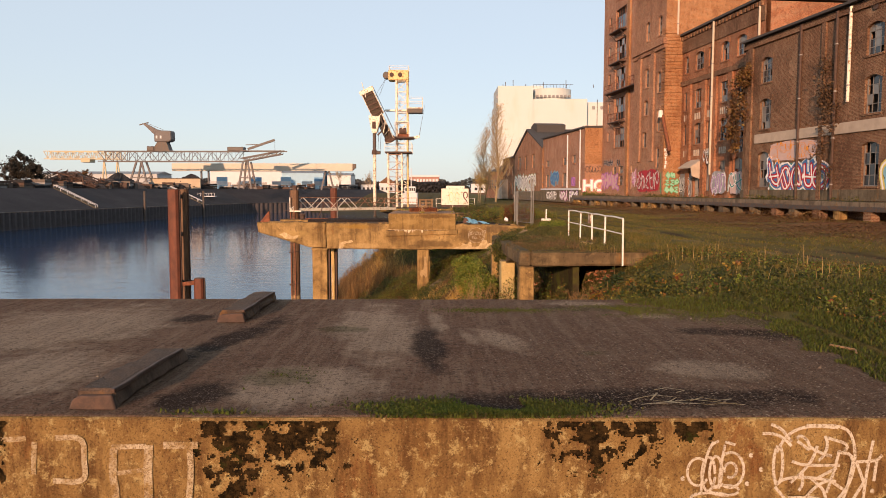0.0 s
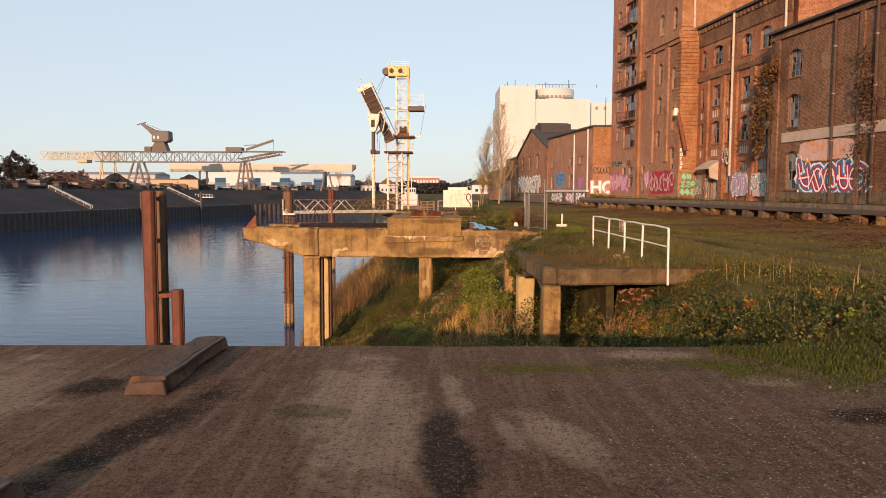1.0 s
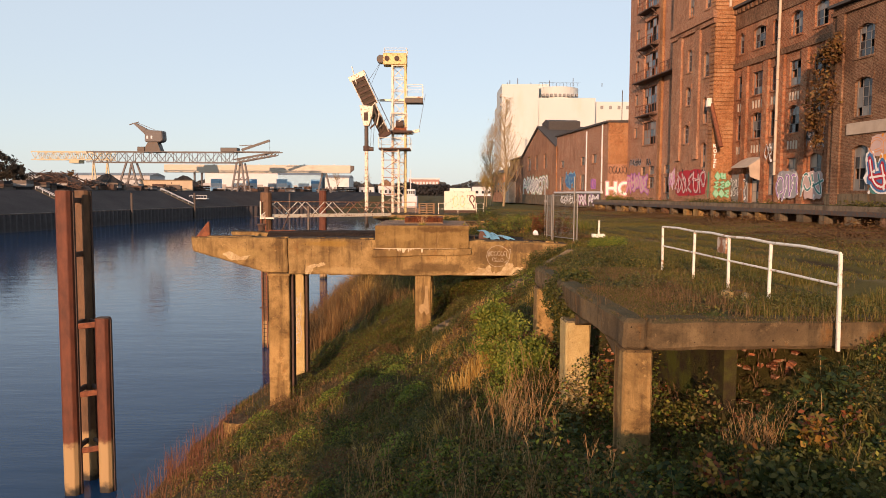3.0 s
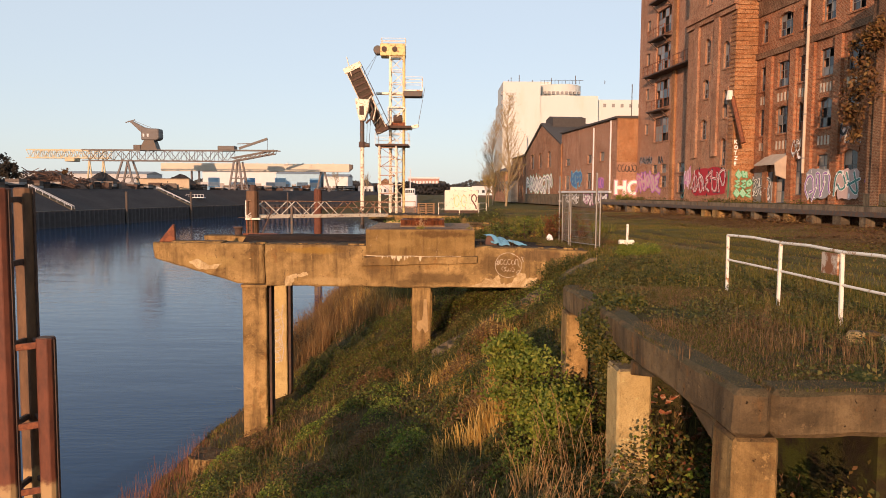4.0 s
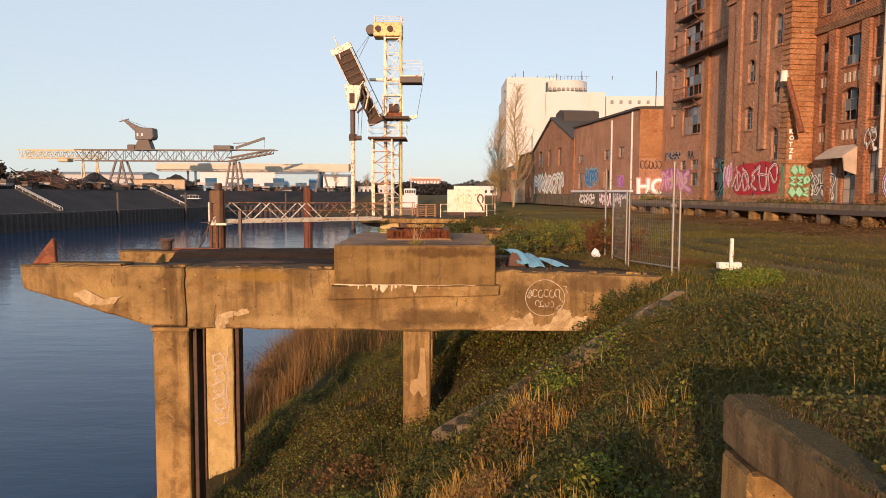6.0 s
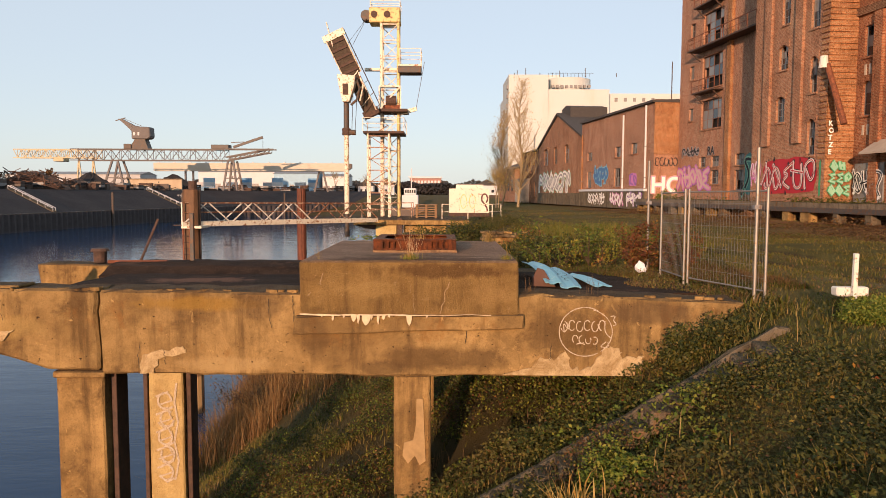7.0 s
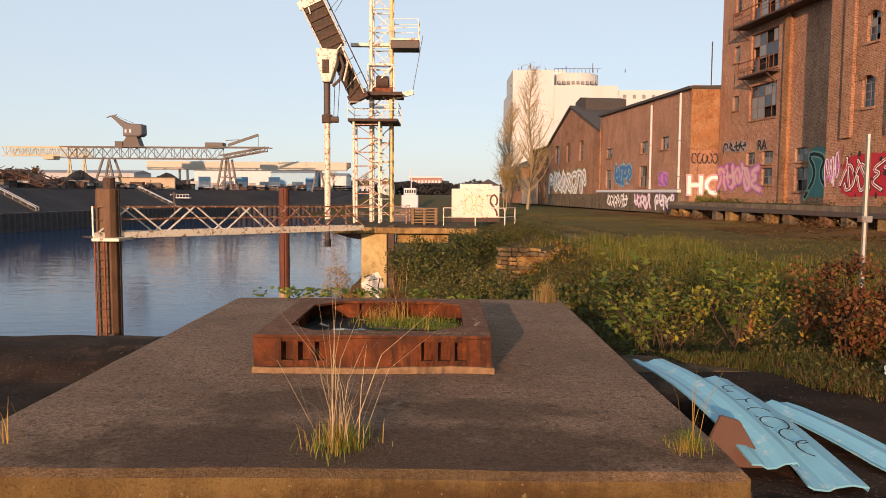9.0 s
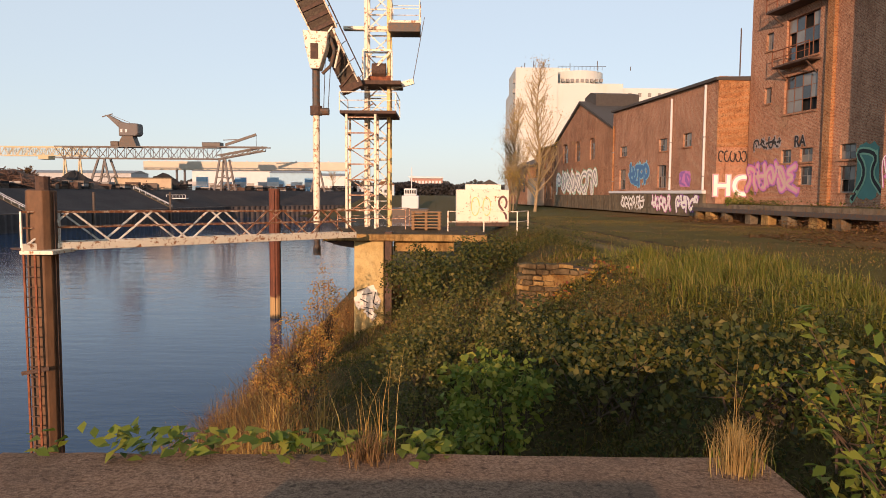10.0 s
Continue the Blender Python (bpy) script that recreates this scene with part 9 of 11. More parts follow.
def arching(base, height, width, rng, sweep=(-0.35, 0.2), spread=1.0):
    """Long blades that rise, bow over and hang: five cross-sections each, swept one way by the slope."""
    n = len(base)
    b = np.asarray(base)
    a = rng.uniform(0, math.tau, n)
    d = np.stack([np.cos(a) * spread + sweep[0], np.sin(a) * spread + sweep[1], np.zeros(n)], 1)
    side = np.stack([-d[:, 1], d[:, 0], np.zeros(n)], 1)
    side /= np.linalg.norm(side, axis=1)[:, None] + 1e-6
    h = (height * rng.uniform(0.5, 1.15, n))[:, None]
    bow = rng.uniform(0.35, 1.1, n)[:, None]
    w = (width * rng.uniform(0.6, 1.3, n))[:, None]
    rows = []
    for t, k in ((0.0, 1.0), (0.3, 0.95), (0.58, 0.8), (0.82, 0.5), (1.0, 0.1)):
        p = b + np.array([0, 0, 1.0]) * h * (t - 0.42 * bow * t ** 3) + d * h * 0.55 * bow * t ** 1.8
        rows += [p - side * w * k / 2, p + side * w * k / 2]
    v = np.stack(rows, 1).reshape(-1, 3)
    i = np.arange(n)[:, None] * 10
    f = np.concatenate([i + np.array([2 * k, 2 * k + 1, 2 * k + 3, 2 * k + 2]) for k in range(4)])
    return v, f


def stuff(name, vf, material, label, category):
    v = np.concatenate([p[0] for p in vf])
    off = np.cumsum([0] + [len(p[0]) for p in vf[:-1]])
    f = np.concatenate([p[1] + o for p, o in zip(vf, off)])
    return tagged(new(name, raw(name, v, f, material)), label, category, kind="stuff")


def scatter(rng, n, x0, x1, y0, y1, keep=None):
    x, y = rng.uniform(x0, x1, n), rng.uniform(y0, y1, n)
    if keep is not None:
        k = keep(x, y)
        x, y = x[k], y[k]
    return x, y


def shore(y):
    """The x of the water's edge."""
    return -12.6 - 1.9 * smooth_step(48, 72, y) + 1.7 * smooth_step(49, 58, y)


def free_bank(x, y):
    """True where the bank is bare of stairs and columns and above the water."""
    ok = (x > shore(y) + 0.5) & (x < 5.0 - 1.2 * smooth_step(48, 60, y))
    ok &= ~((y > DECK_S) & (y < DECK_N + 0.05) & (x < DECK_E))
    ok &= ~((x < 4.2) & (x > -1.4) & (y > 40.2) & (y < 40.6))
    return ok


def plant_bank():
    rng = np.random.default_rng(4)
    # short green grass, in patches
    x, y = scatter(rng, 120000, -12, 5.2, 13.2, 82, free_bank)
    patch = wobble(x, y, 0.7, 3.0) + 0.4 * wobble(x, y, 2.2, 6.0)
    k = (patch > -0.15)
    under = (y > 42.5) & (y < 48)
    k &= ~(under & (rng.random(len(x)) < 0.85))
    x, y = x[k], y[k]
    p = np.stack([x, y, ground_z(x, y) - 0.02], 1)
    stuff("bank_grass", [blades(p, 0.26, 0.032, rng, 1.2)], GREEN_GRASS, "short green grass on the bank", "grass")
    # brown and dry grass between
    x, y = scatter(rng, 90000, -13, 5.0, 13.2, 84, free_bank)
    patch = wobble(x, y, 0.55, 9.0) + 0.5 * wobble(x, y, 1.7, 2.0)
    k = (patch > 0.28) & ~((y > 42.5) & (y < 48) & (rng.random(len(x)) < 0.7))
    x, y = x[k], y[k]
    p = np.stack([x, y, ground_z(x, y) - 0.02], 1)
    stuff("withered_grass", [blades(p, 0.24, 0.026, rng, 1.4)], BROWN_GRASS, "withered brown grass on the bank", "grass")
    # bramble and nettle leaves
    x, y = scatter(rng, 330000, -7.5, 4.6, 13.2, 83, free_bank)
    low = wobble(x, y, 0.5, 1.5) + 0.45 * wobble(x, y, 1.6, 4.4)
    near = smooth_step(-4.5, 0.5, x + 2.0 * smooth_step(48, 60, y)) * 1.2 - 0.35
    k = (low + near > 0.25) & ~((y > 42.4) & (y < 48.2))
    x, y, low = x[k], y[k], low[k]
    lumps = wobble(x, y, 2.6, 3.3) + 0.7 * wobble(x, y, 5.3, 0.9)
    k = lumps > -0.75
    x, y, low, lumps = x[k], y[k], low[k], lumps[k]
    mound = np.clip(low + 0.5, 0.05, 1.4) * 0.34 * (1 + 0.9 * smooth_step(48.5, 54, y)) * np.clip(0.9 + 0.75 * lumps, 0.15, 2.2)
    z = ground_z(x, y) + mound * rng.uniform(0.2, 1.0, len(x)) ** 0.6
    big = rng.random(len(x)) < 0.4
    pts = np.stack([x, y, z], 1)
    stuff("bramble", [leaves(pts[big], 0.08, rng)], IVY, "dark green bramble leaves on the bank", "bramble")
    stuff("nettle", [leaves(pts[~big], 0.052, rng, 0.25, 0.45)], OLIVE, "small olive nettle leaves on the bank", "nettle")
    # upright seed stalks among them
    x, y = scatter(rng, 1500, -7, 5.0, 13.4, 80, free_bank)
    k = (wobble(x, y, 1.1, 5.5) > 0.1) & ~((y > 42.0) & (y < 48.2))
    x, y = x[k], y[k]
    stuff("seed_stalk", [arching(np.stack([x, y, ground_z(x, y)], 1), 0.75, 0.012, rng, (-0.1, 0.1), 0.6)], DRY_GRASS, "thin dry seed stalks among the brambles", "weed")


plant_bank()


def verge_cover():
    """Low leafy plants on the shoulder of the bank, with yellow and red ones among them."""
    rng = np.random.default_rng(91)
    x, y = scatter(rng, 170000, 0.2, 6.2, 13.3, 64)
    k = free_bank(np.minimum(x, 3.5), y) & ~((y > 42.2) & (y < 48.3)) & ~((x > 1.5) & (y > 22.3) & (y < 31.2))
    k &= wobble(x, y, 0.9, 2.5) + 0.6 * wobble(x, y, 2.7, 0.3) > -0.1 + 0.25 * np.clip(x - 4.6, 0, 2)
    x, y = x[k], y[k]
    z = ground_z(x, y) + 0.03 + 0.16 * rng.random(len(x)) * np.clip(1 + wobble(x, y, 1.4, 6.6), 0.2, 2)
    pts = np.stack([x, y, z], 1)
    pick = rng.random(len(x))
    for lo, hi, m, sz, nm, lb in ((0, 0.62, OLIVE, 0.06, "ground_cover", "low olive-green leaves on the bank's shoulder"), (0.62, 0.86, IVY, 0.068, "ground_cover", "dark low leaves on the bank's shoulder"), (0.90, 0.93, AUTUMN, 0.06, "fallen_leaf", "yellow and red leaves among the green"), (0.93, 1.0, RUSSET, 0.055, "fallen_leaf", "brown leaves among the green")):
        s = (pick >= lo) & (pick < hi)
        stuff(nm, [leaves(pts[s], sz, rng, 0.8)], m, lb, "leaves")
    # russet and yellow flecks all over the bank
    x, y = scatter(rng, 34000, -11, 3, 13.3, 82, free_bank)
    k = wobble(x, y, 0.8, 7.5) + 0.7 * wobble(x, y, 2.9, 1.1) > 0.35
    x, y = x[k], y[k]
    stuff("fallen_leaf", [leaves(np.stack([x, y, ground_z(x, y) + 0.10 + 0.15 * rng.random(len(x))], 1), 0.05, rng)], AUTUMN, "flecks of autumn leaves on the bank", "leaves")
    # brick rubble under the small pier
    g = Geo()
    r2 = random.Random(3)
    for k in range(260):
        px, py = r2.uniform(1.9, 5.2), r2.uniform(22.9, 30.5)
        pz = float(ground_z(px, py))
        d = Vector((r2.gauss(0, 1), r2.gauss(0, 1), r2.gauss(0, 0.4))).normalized() * r2.uniform(0.05, 0.14)
        g.rod(Vector((px, py, pz)) - d, Vector((px, py, pz)) + d, r2.uniform(0.05, 0.12), r2.uniform(0.04, 0.08))
    tagged(part("brick_rubble", g, BRICK_RED), "broken red bricks and rubbish under the small pier", "rubble", kind="stuff")


verge_cover()


def tufts(name, spots, n, height, spread, material, label, category, seed, width=0.014, lean=0.6, on_ground=True, bow=False):
    """Clumps of grass at spots (x, y[, z])."""
    rng = np.random.default_rng(seed)
    out = []
    for s in spots:
        r = np.abs(rng.normal(0, spread, n))
        a = rng.uniform(0, math.tau, n)
        x, y = s[0] + r * np.cos(a), s[1] + r * np.sin(a)
        z = ground_z(x, y) - 0.03 if on_ground else np.full(n, s[2])
        tall = height * (s[3] if len(s) > 3 else 1.0) * rng.uniform(0.75, 1.2)
        p = np.stack([x, y, z], 1)
        out.append(arching(p, tall, width, rng, (rng.normal(-0.25, 0.35), rng.normal(0.1, 0.35)), lean) if bow else blades(p, tall, width, rng, lean))
    return stuff(name, out, material, label, category)


rng = np.random.default_rng(12)
gold = [(0.35, 29.9), (0.1, 31.0), (0.6, 32.4), (0.2, 33.4), (-0.6, 36.0), (0.3, 38.2), (-0.2, 30.2), (-0.9, 36.8)]
tufts("dry_tussock", gold, 150, 0.9, 0.34, GOLD_GRASS, "tall golden dry grass tussocks on the bank", "grass", 3, 0.026, 0.8, bow=True)
straw = [(rng.uniform(-2.2, 1.4), rng.uniform(18, 27.5)) for _ in range(12)]
tufts("straw_clump", straw, 16, 0.7, 0.18, DRY_GRASS, "bent pale straw clumps on the bank", "grass", 5, 0.008, 1.2, bow=True)
sedge = [(-1.6 + rng.normal(0, 1.8), 33 + rng.normal(0, 6)) for _ in range(40)]
tufts("sedge", sedge, 46, 0.5, 0.25, BROWN_GRASS, "brown sedge clumps on the bank", "grass", 6, 0.014, 1.0, bow=True)
reeds = [(shore(y) + rng.uniform(0.5, 4.5 + 4.0 * (y > 72)), y) for y in rng.uniform(57, 95, 280)]
reeds = [p for p in reeds if not (p[0] > -7.5 and p[1] < 81)]
tufts("reed", reeds, 42, 1.9, 0.5, EMBER, "tall russet reeds near the water", "reed", 7, 0.026, 0.9)
reeds = [(-4.6 - 0.27 * (y - 54) + rng.normal(0.5, 0.75), y) for y in rng.uniform(54, 72, 90)]
tufts("reed", reeds, 34, 1.7, 0.5, EMBER, "orange-brown reeds behind the pier", "reed", 17, 0.024, 0.9)
reeds = [(-4.3 - 0.27 * (y - 54) + rng.normal(0.4, 0.7), y) for y in rng.uniform(56, 70, 34)]
tufts("reed", reeds, 20, 1.9, 0.5, GOLD_GRASS, "golden reed stalks behind the pier", "reed", 27, 0.020, 0.8)
tufts("reed", [(-2.1 + 0.2 * k, 51.3 + 0.15 * k) for k in range(3)], 60, 1.7, 0.3, GOLD_GRASS, "pale golden stalks behind the plinth", "reed", 28, 0.012, 0.35)
red = [(shore(y) + rng.uniform(0.3, 3.0), y) for y in rng.uniform(24, 44, 60)]
tufts("red_reed", red, 26, 1.2, 0.4, RED_STALK, "thin reddish reed stalks by the water", "reed", 8, 0.014, 0.4)
tall = [(rng.uniform(3.4, 7.6), rng.uniform(53, 68)) for _ in range(150)]
tufts("tall_grass", tall, 90, 0.62, 0.38, TALL_GREEN, "long yellow-green grass on the bank's shoulder", "grass", 29, 0.016, 0.9, bow=True)


def quay_grass():
    rng = np.random.default_rng(30)
    # the verge on top of the bank
    def keep(x, y):
        return ~((y > DECK_S) & (y < DECK_N) & (x < 4.3)) & ~((x < 5.2) & (y > 42.3) & (y < 48.2) & (x < 3.5)) & ~((y > 22.3) & (y < 31.2) & (x < 6.0))
    x, y = scatter(rng, 150000, 2.6, 15, 13, 62, keep)
    d = wobble(x, y, 0.6, 2.2) + 0.5 * wobble(x, y, 2.4, 7.7)
    fade = rng.random(len(x)) < np.clip(1.25 - (x - 5) / 11, 0.12, 1)
    k = (d > -0.35) & fade & ~((np.abs(x + 0.1 * (y - 38) - 9.3) < 0.4) | (np.abs(x + 0.1 * (y - 38) - 11.1) < 0.4))
    x, y = x[k], y[k]
    z = np.maximum(ground_z(x, y), np.where((x < 6) & (x > 1.9) & (y > 22.7) & (y < 31.0), 2.9, -99)) - 0.02
    stuff("quay_grass", [blades(np.stack([x, y, z], 1), 0.12, 0.016, rng, 1.2)], GREEN_GRASS, "low rough grass on the quay", "grass")
    x, y = scatter(rng, 90000, 5, 27, 8, 110)
    k = (wobble(x, y, 0.35, 8.1) + 0.5 * wobble(x, y, 1.3, 0.7) > 0.05) & ~((np.abs(x + 0.1 * (y - 38) - 9.3) < 0.4) | (np.abs(x + 0.1 * (y - 38) - 11.1) < 0.4))
    x, y = x[k], y[k]
    stuff("quay_grass", [blades(np.stack([x, y, ground_z(x, y) - 0.02], 1), 0.085, 0.03, rng, 1.2)], GREEN_GRASS, "thin grass on the wide quay", "grass")
    x, y = scatter(rng, 60000, 4.5, 27, 8, 110)
    k = (wobble(x, y, 0.4, 5.1) + 0.5 * wobble(x, y, 1.6, 3.7) > 0.1)
    x, y = x[k], y[k]
    stuff("quay_straw", [blades(np.stack([x, y, ground_z(x, y) - 0.02], 1), 0.08, 0.026, rng, 1.2)], BROWN_GRASS, "brown withered grass on the quay", "grass")
    x, y = scatter(rng, 26000, 4.8, 16, -2, 13.4)
    k = ~((x < 6.4 - 1.2 * np.clip((y - 6.5) / 6.6, 0, 1)) & (y > DECK_S - 0.1)) & (wobble(x, y, 0.7, 2.2) + 0.5 * wobble(x, y, 2.4, 7.7) > -0.4)
    x, y = x[k], y[k]
    stuff("quay_grass", [blades(np.stack([x, y, ground_z(x, y) - 0.02], 1), 0.14, 0.022, rng, 1.2)], GREEN_GRASS, "rough grass beside the first platform", "grass")
    # fallen leaves towards the dock
    x, y = scatter(rng, 46000, 12.5, 29, 24, 110)
    k = (wobble(x, y, 0.3, 2.0) + 0.5 * wobble(x, y, 1.1, 5.0) + 0.12 * (x - 17) > -0.1)
    x, y = x[k], y[k]
    stuff("leaf_litter", [leaves(np.stack([x, y, ground_z(x, y) + 0.03], 1), 0.14, rng, 2.0)], RUSSET, "reddish fallen leaves on the ground", "leaves")


quay_grass()


def pier_moss():
    rng = np.random.default_rng(44)
    x, y = scatter(rng, 100000, 1.55, 6.4, 22.65, 31.0, lambda x, y: x - 1.85 + 0.04 * (y - 22.6) > 0.03 + 0.12 * wobble(x, y, 2.6, 8.0))
    k = (wobble(x, y, 1.1, 2.0) + 0.5 * wobble(x, y, 3.3, 1.0) > -0.5) | (x > 4.2)
    x, y = x[k], y[k]
    z = np.full(len(x), 2.90)
    half = rng.random(len(x)) < 0.5
    p = np.stack([x, y, z], 1)
    stuff("pier_grass", [blades(p[half], 0.045, 0.012, rng, 1.5)], MOSS_LEAF, "moss and grass on the small pier", "grass")
    stuff("pier_straw", [blades(p[~half], 0.06, 0.006, rng, 1.6)], BROWN_GRASS, "withered brown grass on the small pier", "grass")
    # low leafy weeds, a few dead stalks, a small heap of stones
    x, y = scatter(rng, 15000, 2.0, 6.4, 23.0, 31.0)
    k = wobble(x, y, 1.3, 6.0) + 0.6 * wobble(x, y, 3.1, 3.0) > 0.15 - 0.22 * (x - 3.5)
    x, y = x[k], y[k]
    stuff("pier_weed", [leaves(np.stack([x, y, 2.91 + 0.2 * rng.random(len(x)) ** 2], 1), 0.06, rng, 0.8)], OLIVE, "low olive weeds on the small pier", "weed")
    spots = [(rng.normal(3.9, 0.7), rng.normal(25.6, 1.3), 2.9) for _ in range(60)]
    tufts("dead_weed", spots, 26, 0.36, 0.2, BROWN_GRASS, "dead brown weeds on the small pier", "weed", 45, 0.005, 0.9, False, True)
    r2 = random.Random(6)
    for k in range(7):
        ob = part("loose_stone", Geo().prism(blob(0, 0, r2.uniform(0.08, 0.16), r2.uniform(0.07, 0.12), k, 9, 0.35), 0, r2.uniform(0.08, 0.2), "z"), CONCRETE_PALE if k % 3 == 0 else CONCRETE, None, bevel=0.03, cut=0.1, rough=0.02)
        ob.matrix_basis = pose(4.75 + r2.gauss(0, 0.22), 25.1 + r2.gauss(0, 0.25), 2.9, 0, 0, r2.uniform(0, 180))
        tagged(ob, "loose broken stone among the weeds", "stone", "stones on the small pier")


pier_moss()


def platform_moss():
    """Moss cushions along the edges of the first platform."""
    rng = np.random.default_rng(46)
    out = []
    for cx, cy, rx, ry, n in ((-0.36, 5.62, 0.9, 0.24, 14000), (-3.0, 5.5, 0.5, 0.06, 120), (0.3, 11.75, 0.8, 0.22, 1800), (2.7, 11.8, 0.8, 0.5, 3000), (4.3, 11.4, 0.8, 0.7, 5000), (5.2, 9.6, 0.6, 1.1, 6000), (4.9, 12.4, 0.8, 0.4, 4000), (-2.5, 6.9, 0.4, 0.4, 160)):
        x, y = cx + rx * rng.normal(0, 0.55, n), cy + ry * rng.normal(0, 0.6, n)
        k = (y > DECK_S) & (y < DECK_N) & (wobble(x, y, 3.0, 1.0) > -0.35)
        x, y = x[k], y[k]
        out.append(blades(np.stack([x, y, np.full(len(x), DECK_Z - 0.01)], 1), 0.05 if cy < 5.7 else 0.03, 0.022, rng, 1.6))
    stuff("platform_moss", out, MOSS_BLADE, "green moss cushions on the concrete deck", "moss")
    x, y = -0.36 + 0.9 * rng.normal(0, 0.42, 12000), 5.42 + np.abs(rng.normal(0, 0.17, 12000))
    k = wobble(x, y, 3.0, 1.0) > -0.5
    p = np.stack([x[k], y[k], np.full(k.sum(), DECK_Z - 0.005)], 1)
    stuff("platform_moss", [blades(p, 0.045, 0.014, rng, 1.5)], leaf_material("moss_fresh", [(0.035, 0.060, 0.008), (0.060, 0.092, 0.011), (0.095, 0.12, 0.016)], 0.9, 0.4), "fresh green moss at the deck's edge", "moss")
    # gravel and crumbs
    n = 42000
    x, y = rng.uniform(-12, 5.6, n), rng.uniform(DECK_S + 0.05, DECK_N, n)
    k = rng.random(n) < np.clip(0.10 + 0.36 * (x + 0.2) + 0.25 * wobble(x, y, 1.3, 1.0), 0.03, 1.0)
    x, y = x[k], y[k]
    v, f = leaves(np.stack([x, y, np.full(len(x), DECK_Z + 0.010)], 1), rng.choice([0.012, 0.017, 0.023, 0.036], len(x), p=[0.48, 0.38, 0.13, 0.01]), rng, 0.9, 0.95)
    stuff("gravel", [(v, f)], leaf_material("gravel_chip", [(0.13, 0.095, 0.07), (0.085, 0.06, 0.042), (0.22, 0.17, 0.125), (0.06, 0.04, 0.03), (0.10, 0.07, 0.05)], 0.9, 0.0), "loose pale gravel chips on the deck", "gravel")


platform_moss()


def bush(name, label, spots, n, size, material, seed, stems=True, category="bush", group=""):
    """A shrub: bent stems and leaves gathered in clumps; spots are (x, y, z, rx, ry, rz)."""
    rng = np.random.default_rng(seed)
    root = thing(name, label, category, group)
    cs = []
    g = Geo()
    for x, y, z, rx, ry, rz in spots:
        m = max(5, n // 40)
        a = rng.normal(size=(m, 3))
        a /= np.linalg.norm(a, axis=1)[:, None]
        rad = rng.uniform(0.45, 1.0, m)[:, None]
        clump = np.array([x, y, z]) + a * rad * np.array([rx, ry, rz])
        for c in clump:
            cs.append(c + rng.normal(0, 0.11 * max(rx, rz), (n // m, 3)))
        if stems:
            for c in clump[:: max(1, m // 14)]:
                base = Vector((x + rng.normal(0, 0.15 * rx), y + rng.normal(0, 0.15 * ry), z - rz * 1.1))
                mid = base.lerp(Vector(c), 0.5) + Vector((rng.normal(0, 0.08), rng.normal(0, 0.08), 0.1))
                g.tube(base, mid, 0.014, 5, 0.010).tube(mid, Vector(c), 0.010, 5, 0.004)
    if stems:
        tagged(part("stem", g, STEM_DARK, root), kind="stuff")
    v, f = leaves(np.concatenate(cs), size, rng, 0.10)
    part("foliage", raw("foliage", v, f, material), None, root)
    return root


bush("elder_bush", "bright green elder bush beside the small pier", [(0.55, 29.2, 1.25, 0.85, 0.8, 0.85), (1.0, 28.6, 0.8, 0.7, 0.6, 0.7), (0.3, 29.8, 1.7, 0.5, 0.5, 0.5), (1.0, 27.9, 0.95, 0.55, 0.5, 0.55)], 2900, 0.085, ELDER, 1)
bush("ivy_curtain", "ivy hanging over the edge of the small pier", [(1.6, 27.8, 2.5, 0.3, 1.1, 0.55), (1.75, 27.2, 2.1, 0.3, 0.7, 0.6), (2.1, 28.4, 2.95, 0.45, 0.8, 0.12)], 1900, 0.075, IVY, 2, False, "ivy")
CRIMSON = leaf_material("crimson_leaf", [(0.16, 0.045, 0.018), (0.20, 0.075, 0.022), (0.10, 0.030, 0.014), (0.26, 0.14, 0.035), (0.06, 0.055, 0.014)], thin=0.35)
bush("autumn_bush", "bush with red, yellow and green autumn leaves behind the fence", [(4.2, 49.0, 3.45, 0.7, 0.9, 0.75), (4.9, 48.2, 3.35, 0.7, 0.8, 0.6), (3.7, 47.9, 3.25, 0.28, 0.6, 0.5)], 1800, 0.075, CRIMSON, 3)
bush("autumn_bush", "thin bush with single yellow leaves among russet ones", [(3.4, 49.3, 3.1, 0.8, 0.8, 0.45), (4.4, 48.7, 3.5, 0.8, 0.8, 0.6)], 110, 0.10, AUTUMN, 23, False)
bush("weed_clump", "mound of green weeds round the foot of the white post", [(5.3, 40.15, 3.02, 0.55, 0.25, 0.18), (5.35, 39.95, 2.95, 0.7, 0.3, 0.2), (5.9, 40.4, 2.98, 0.5, 0.4, 0.2)], 2600, 0.05, BRIGHT, 71, False, "weeds")
bush("weed_clump", "dark weeds under the white post's foot", [(5.25, 40.62, 2.95, 0.4, 0.2, 0.2)], 700, 0.05, IVY, 72, False, "weeds")
bush("yellow_shrub", "shrub with yellow-green leaves beside the autumn bush", [(3.2, 50.0, 3.2, 0.8, 1.0, 0.6), (2.3, 50.8, 2.9, 0.8, 1.0, 0.5), (3.8, 51.3, 3.2, 0.8, 1.0, 0.5)], 420, 0.085, leaf_material("turning_leaf", [(0.13, 0.16, 0.02), (0.22, 0.22, 0.03), (0.42, 0.33, 0.05), (0.10, 0.12, 0.02), (0.30, 0.13, 0.03)], thin=0.4), 25)
bush("autumn_bush", "low yellow-green bush with a few red leaves", [(2.2, 52.5, 2.9, 1.2, 1.5, 0.5), (0.9, 54.5, 2.4, 1.3, 1.5, 0.6)], 1500, 0.12, IVY, 13)
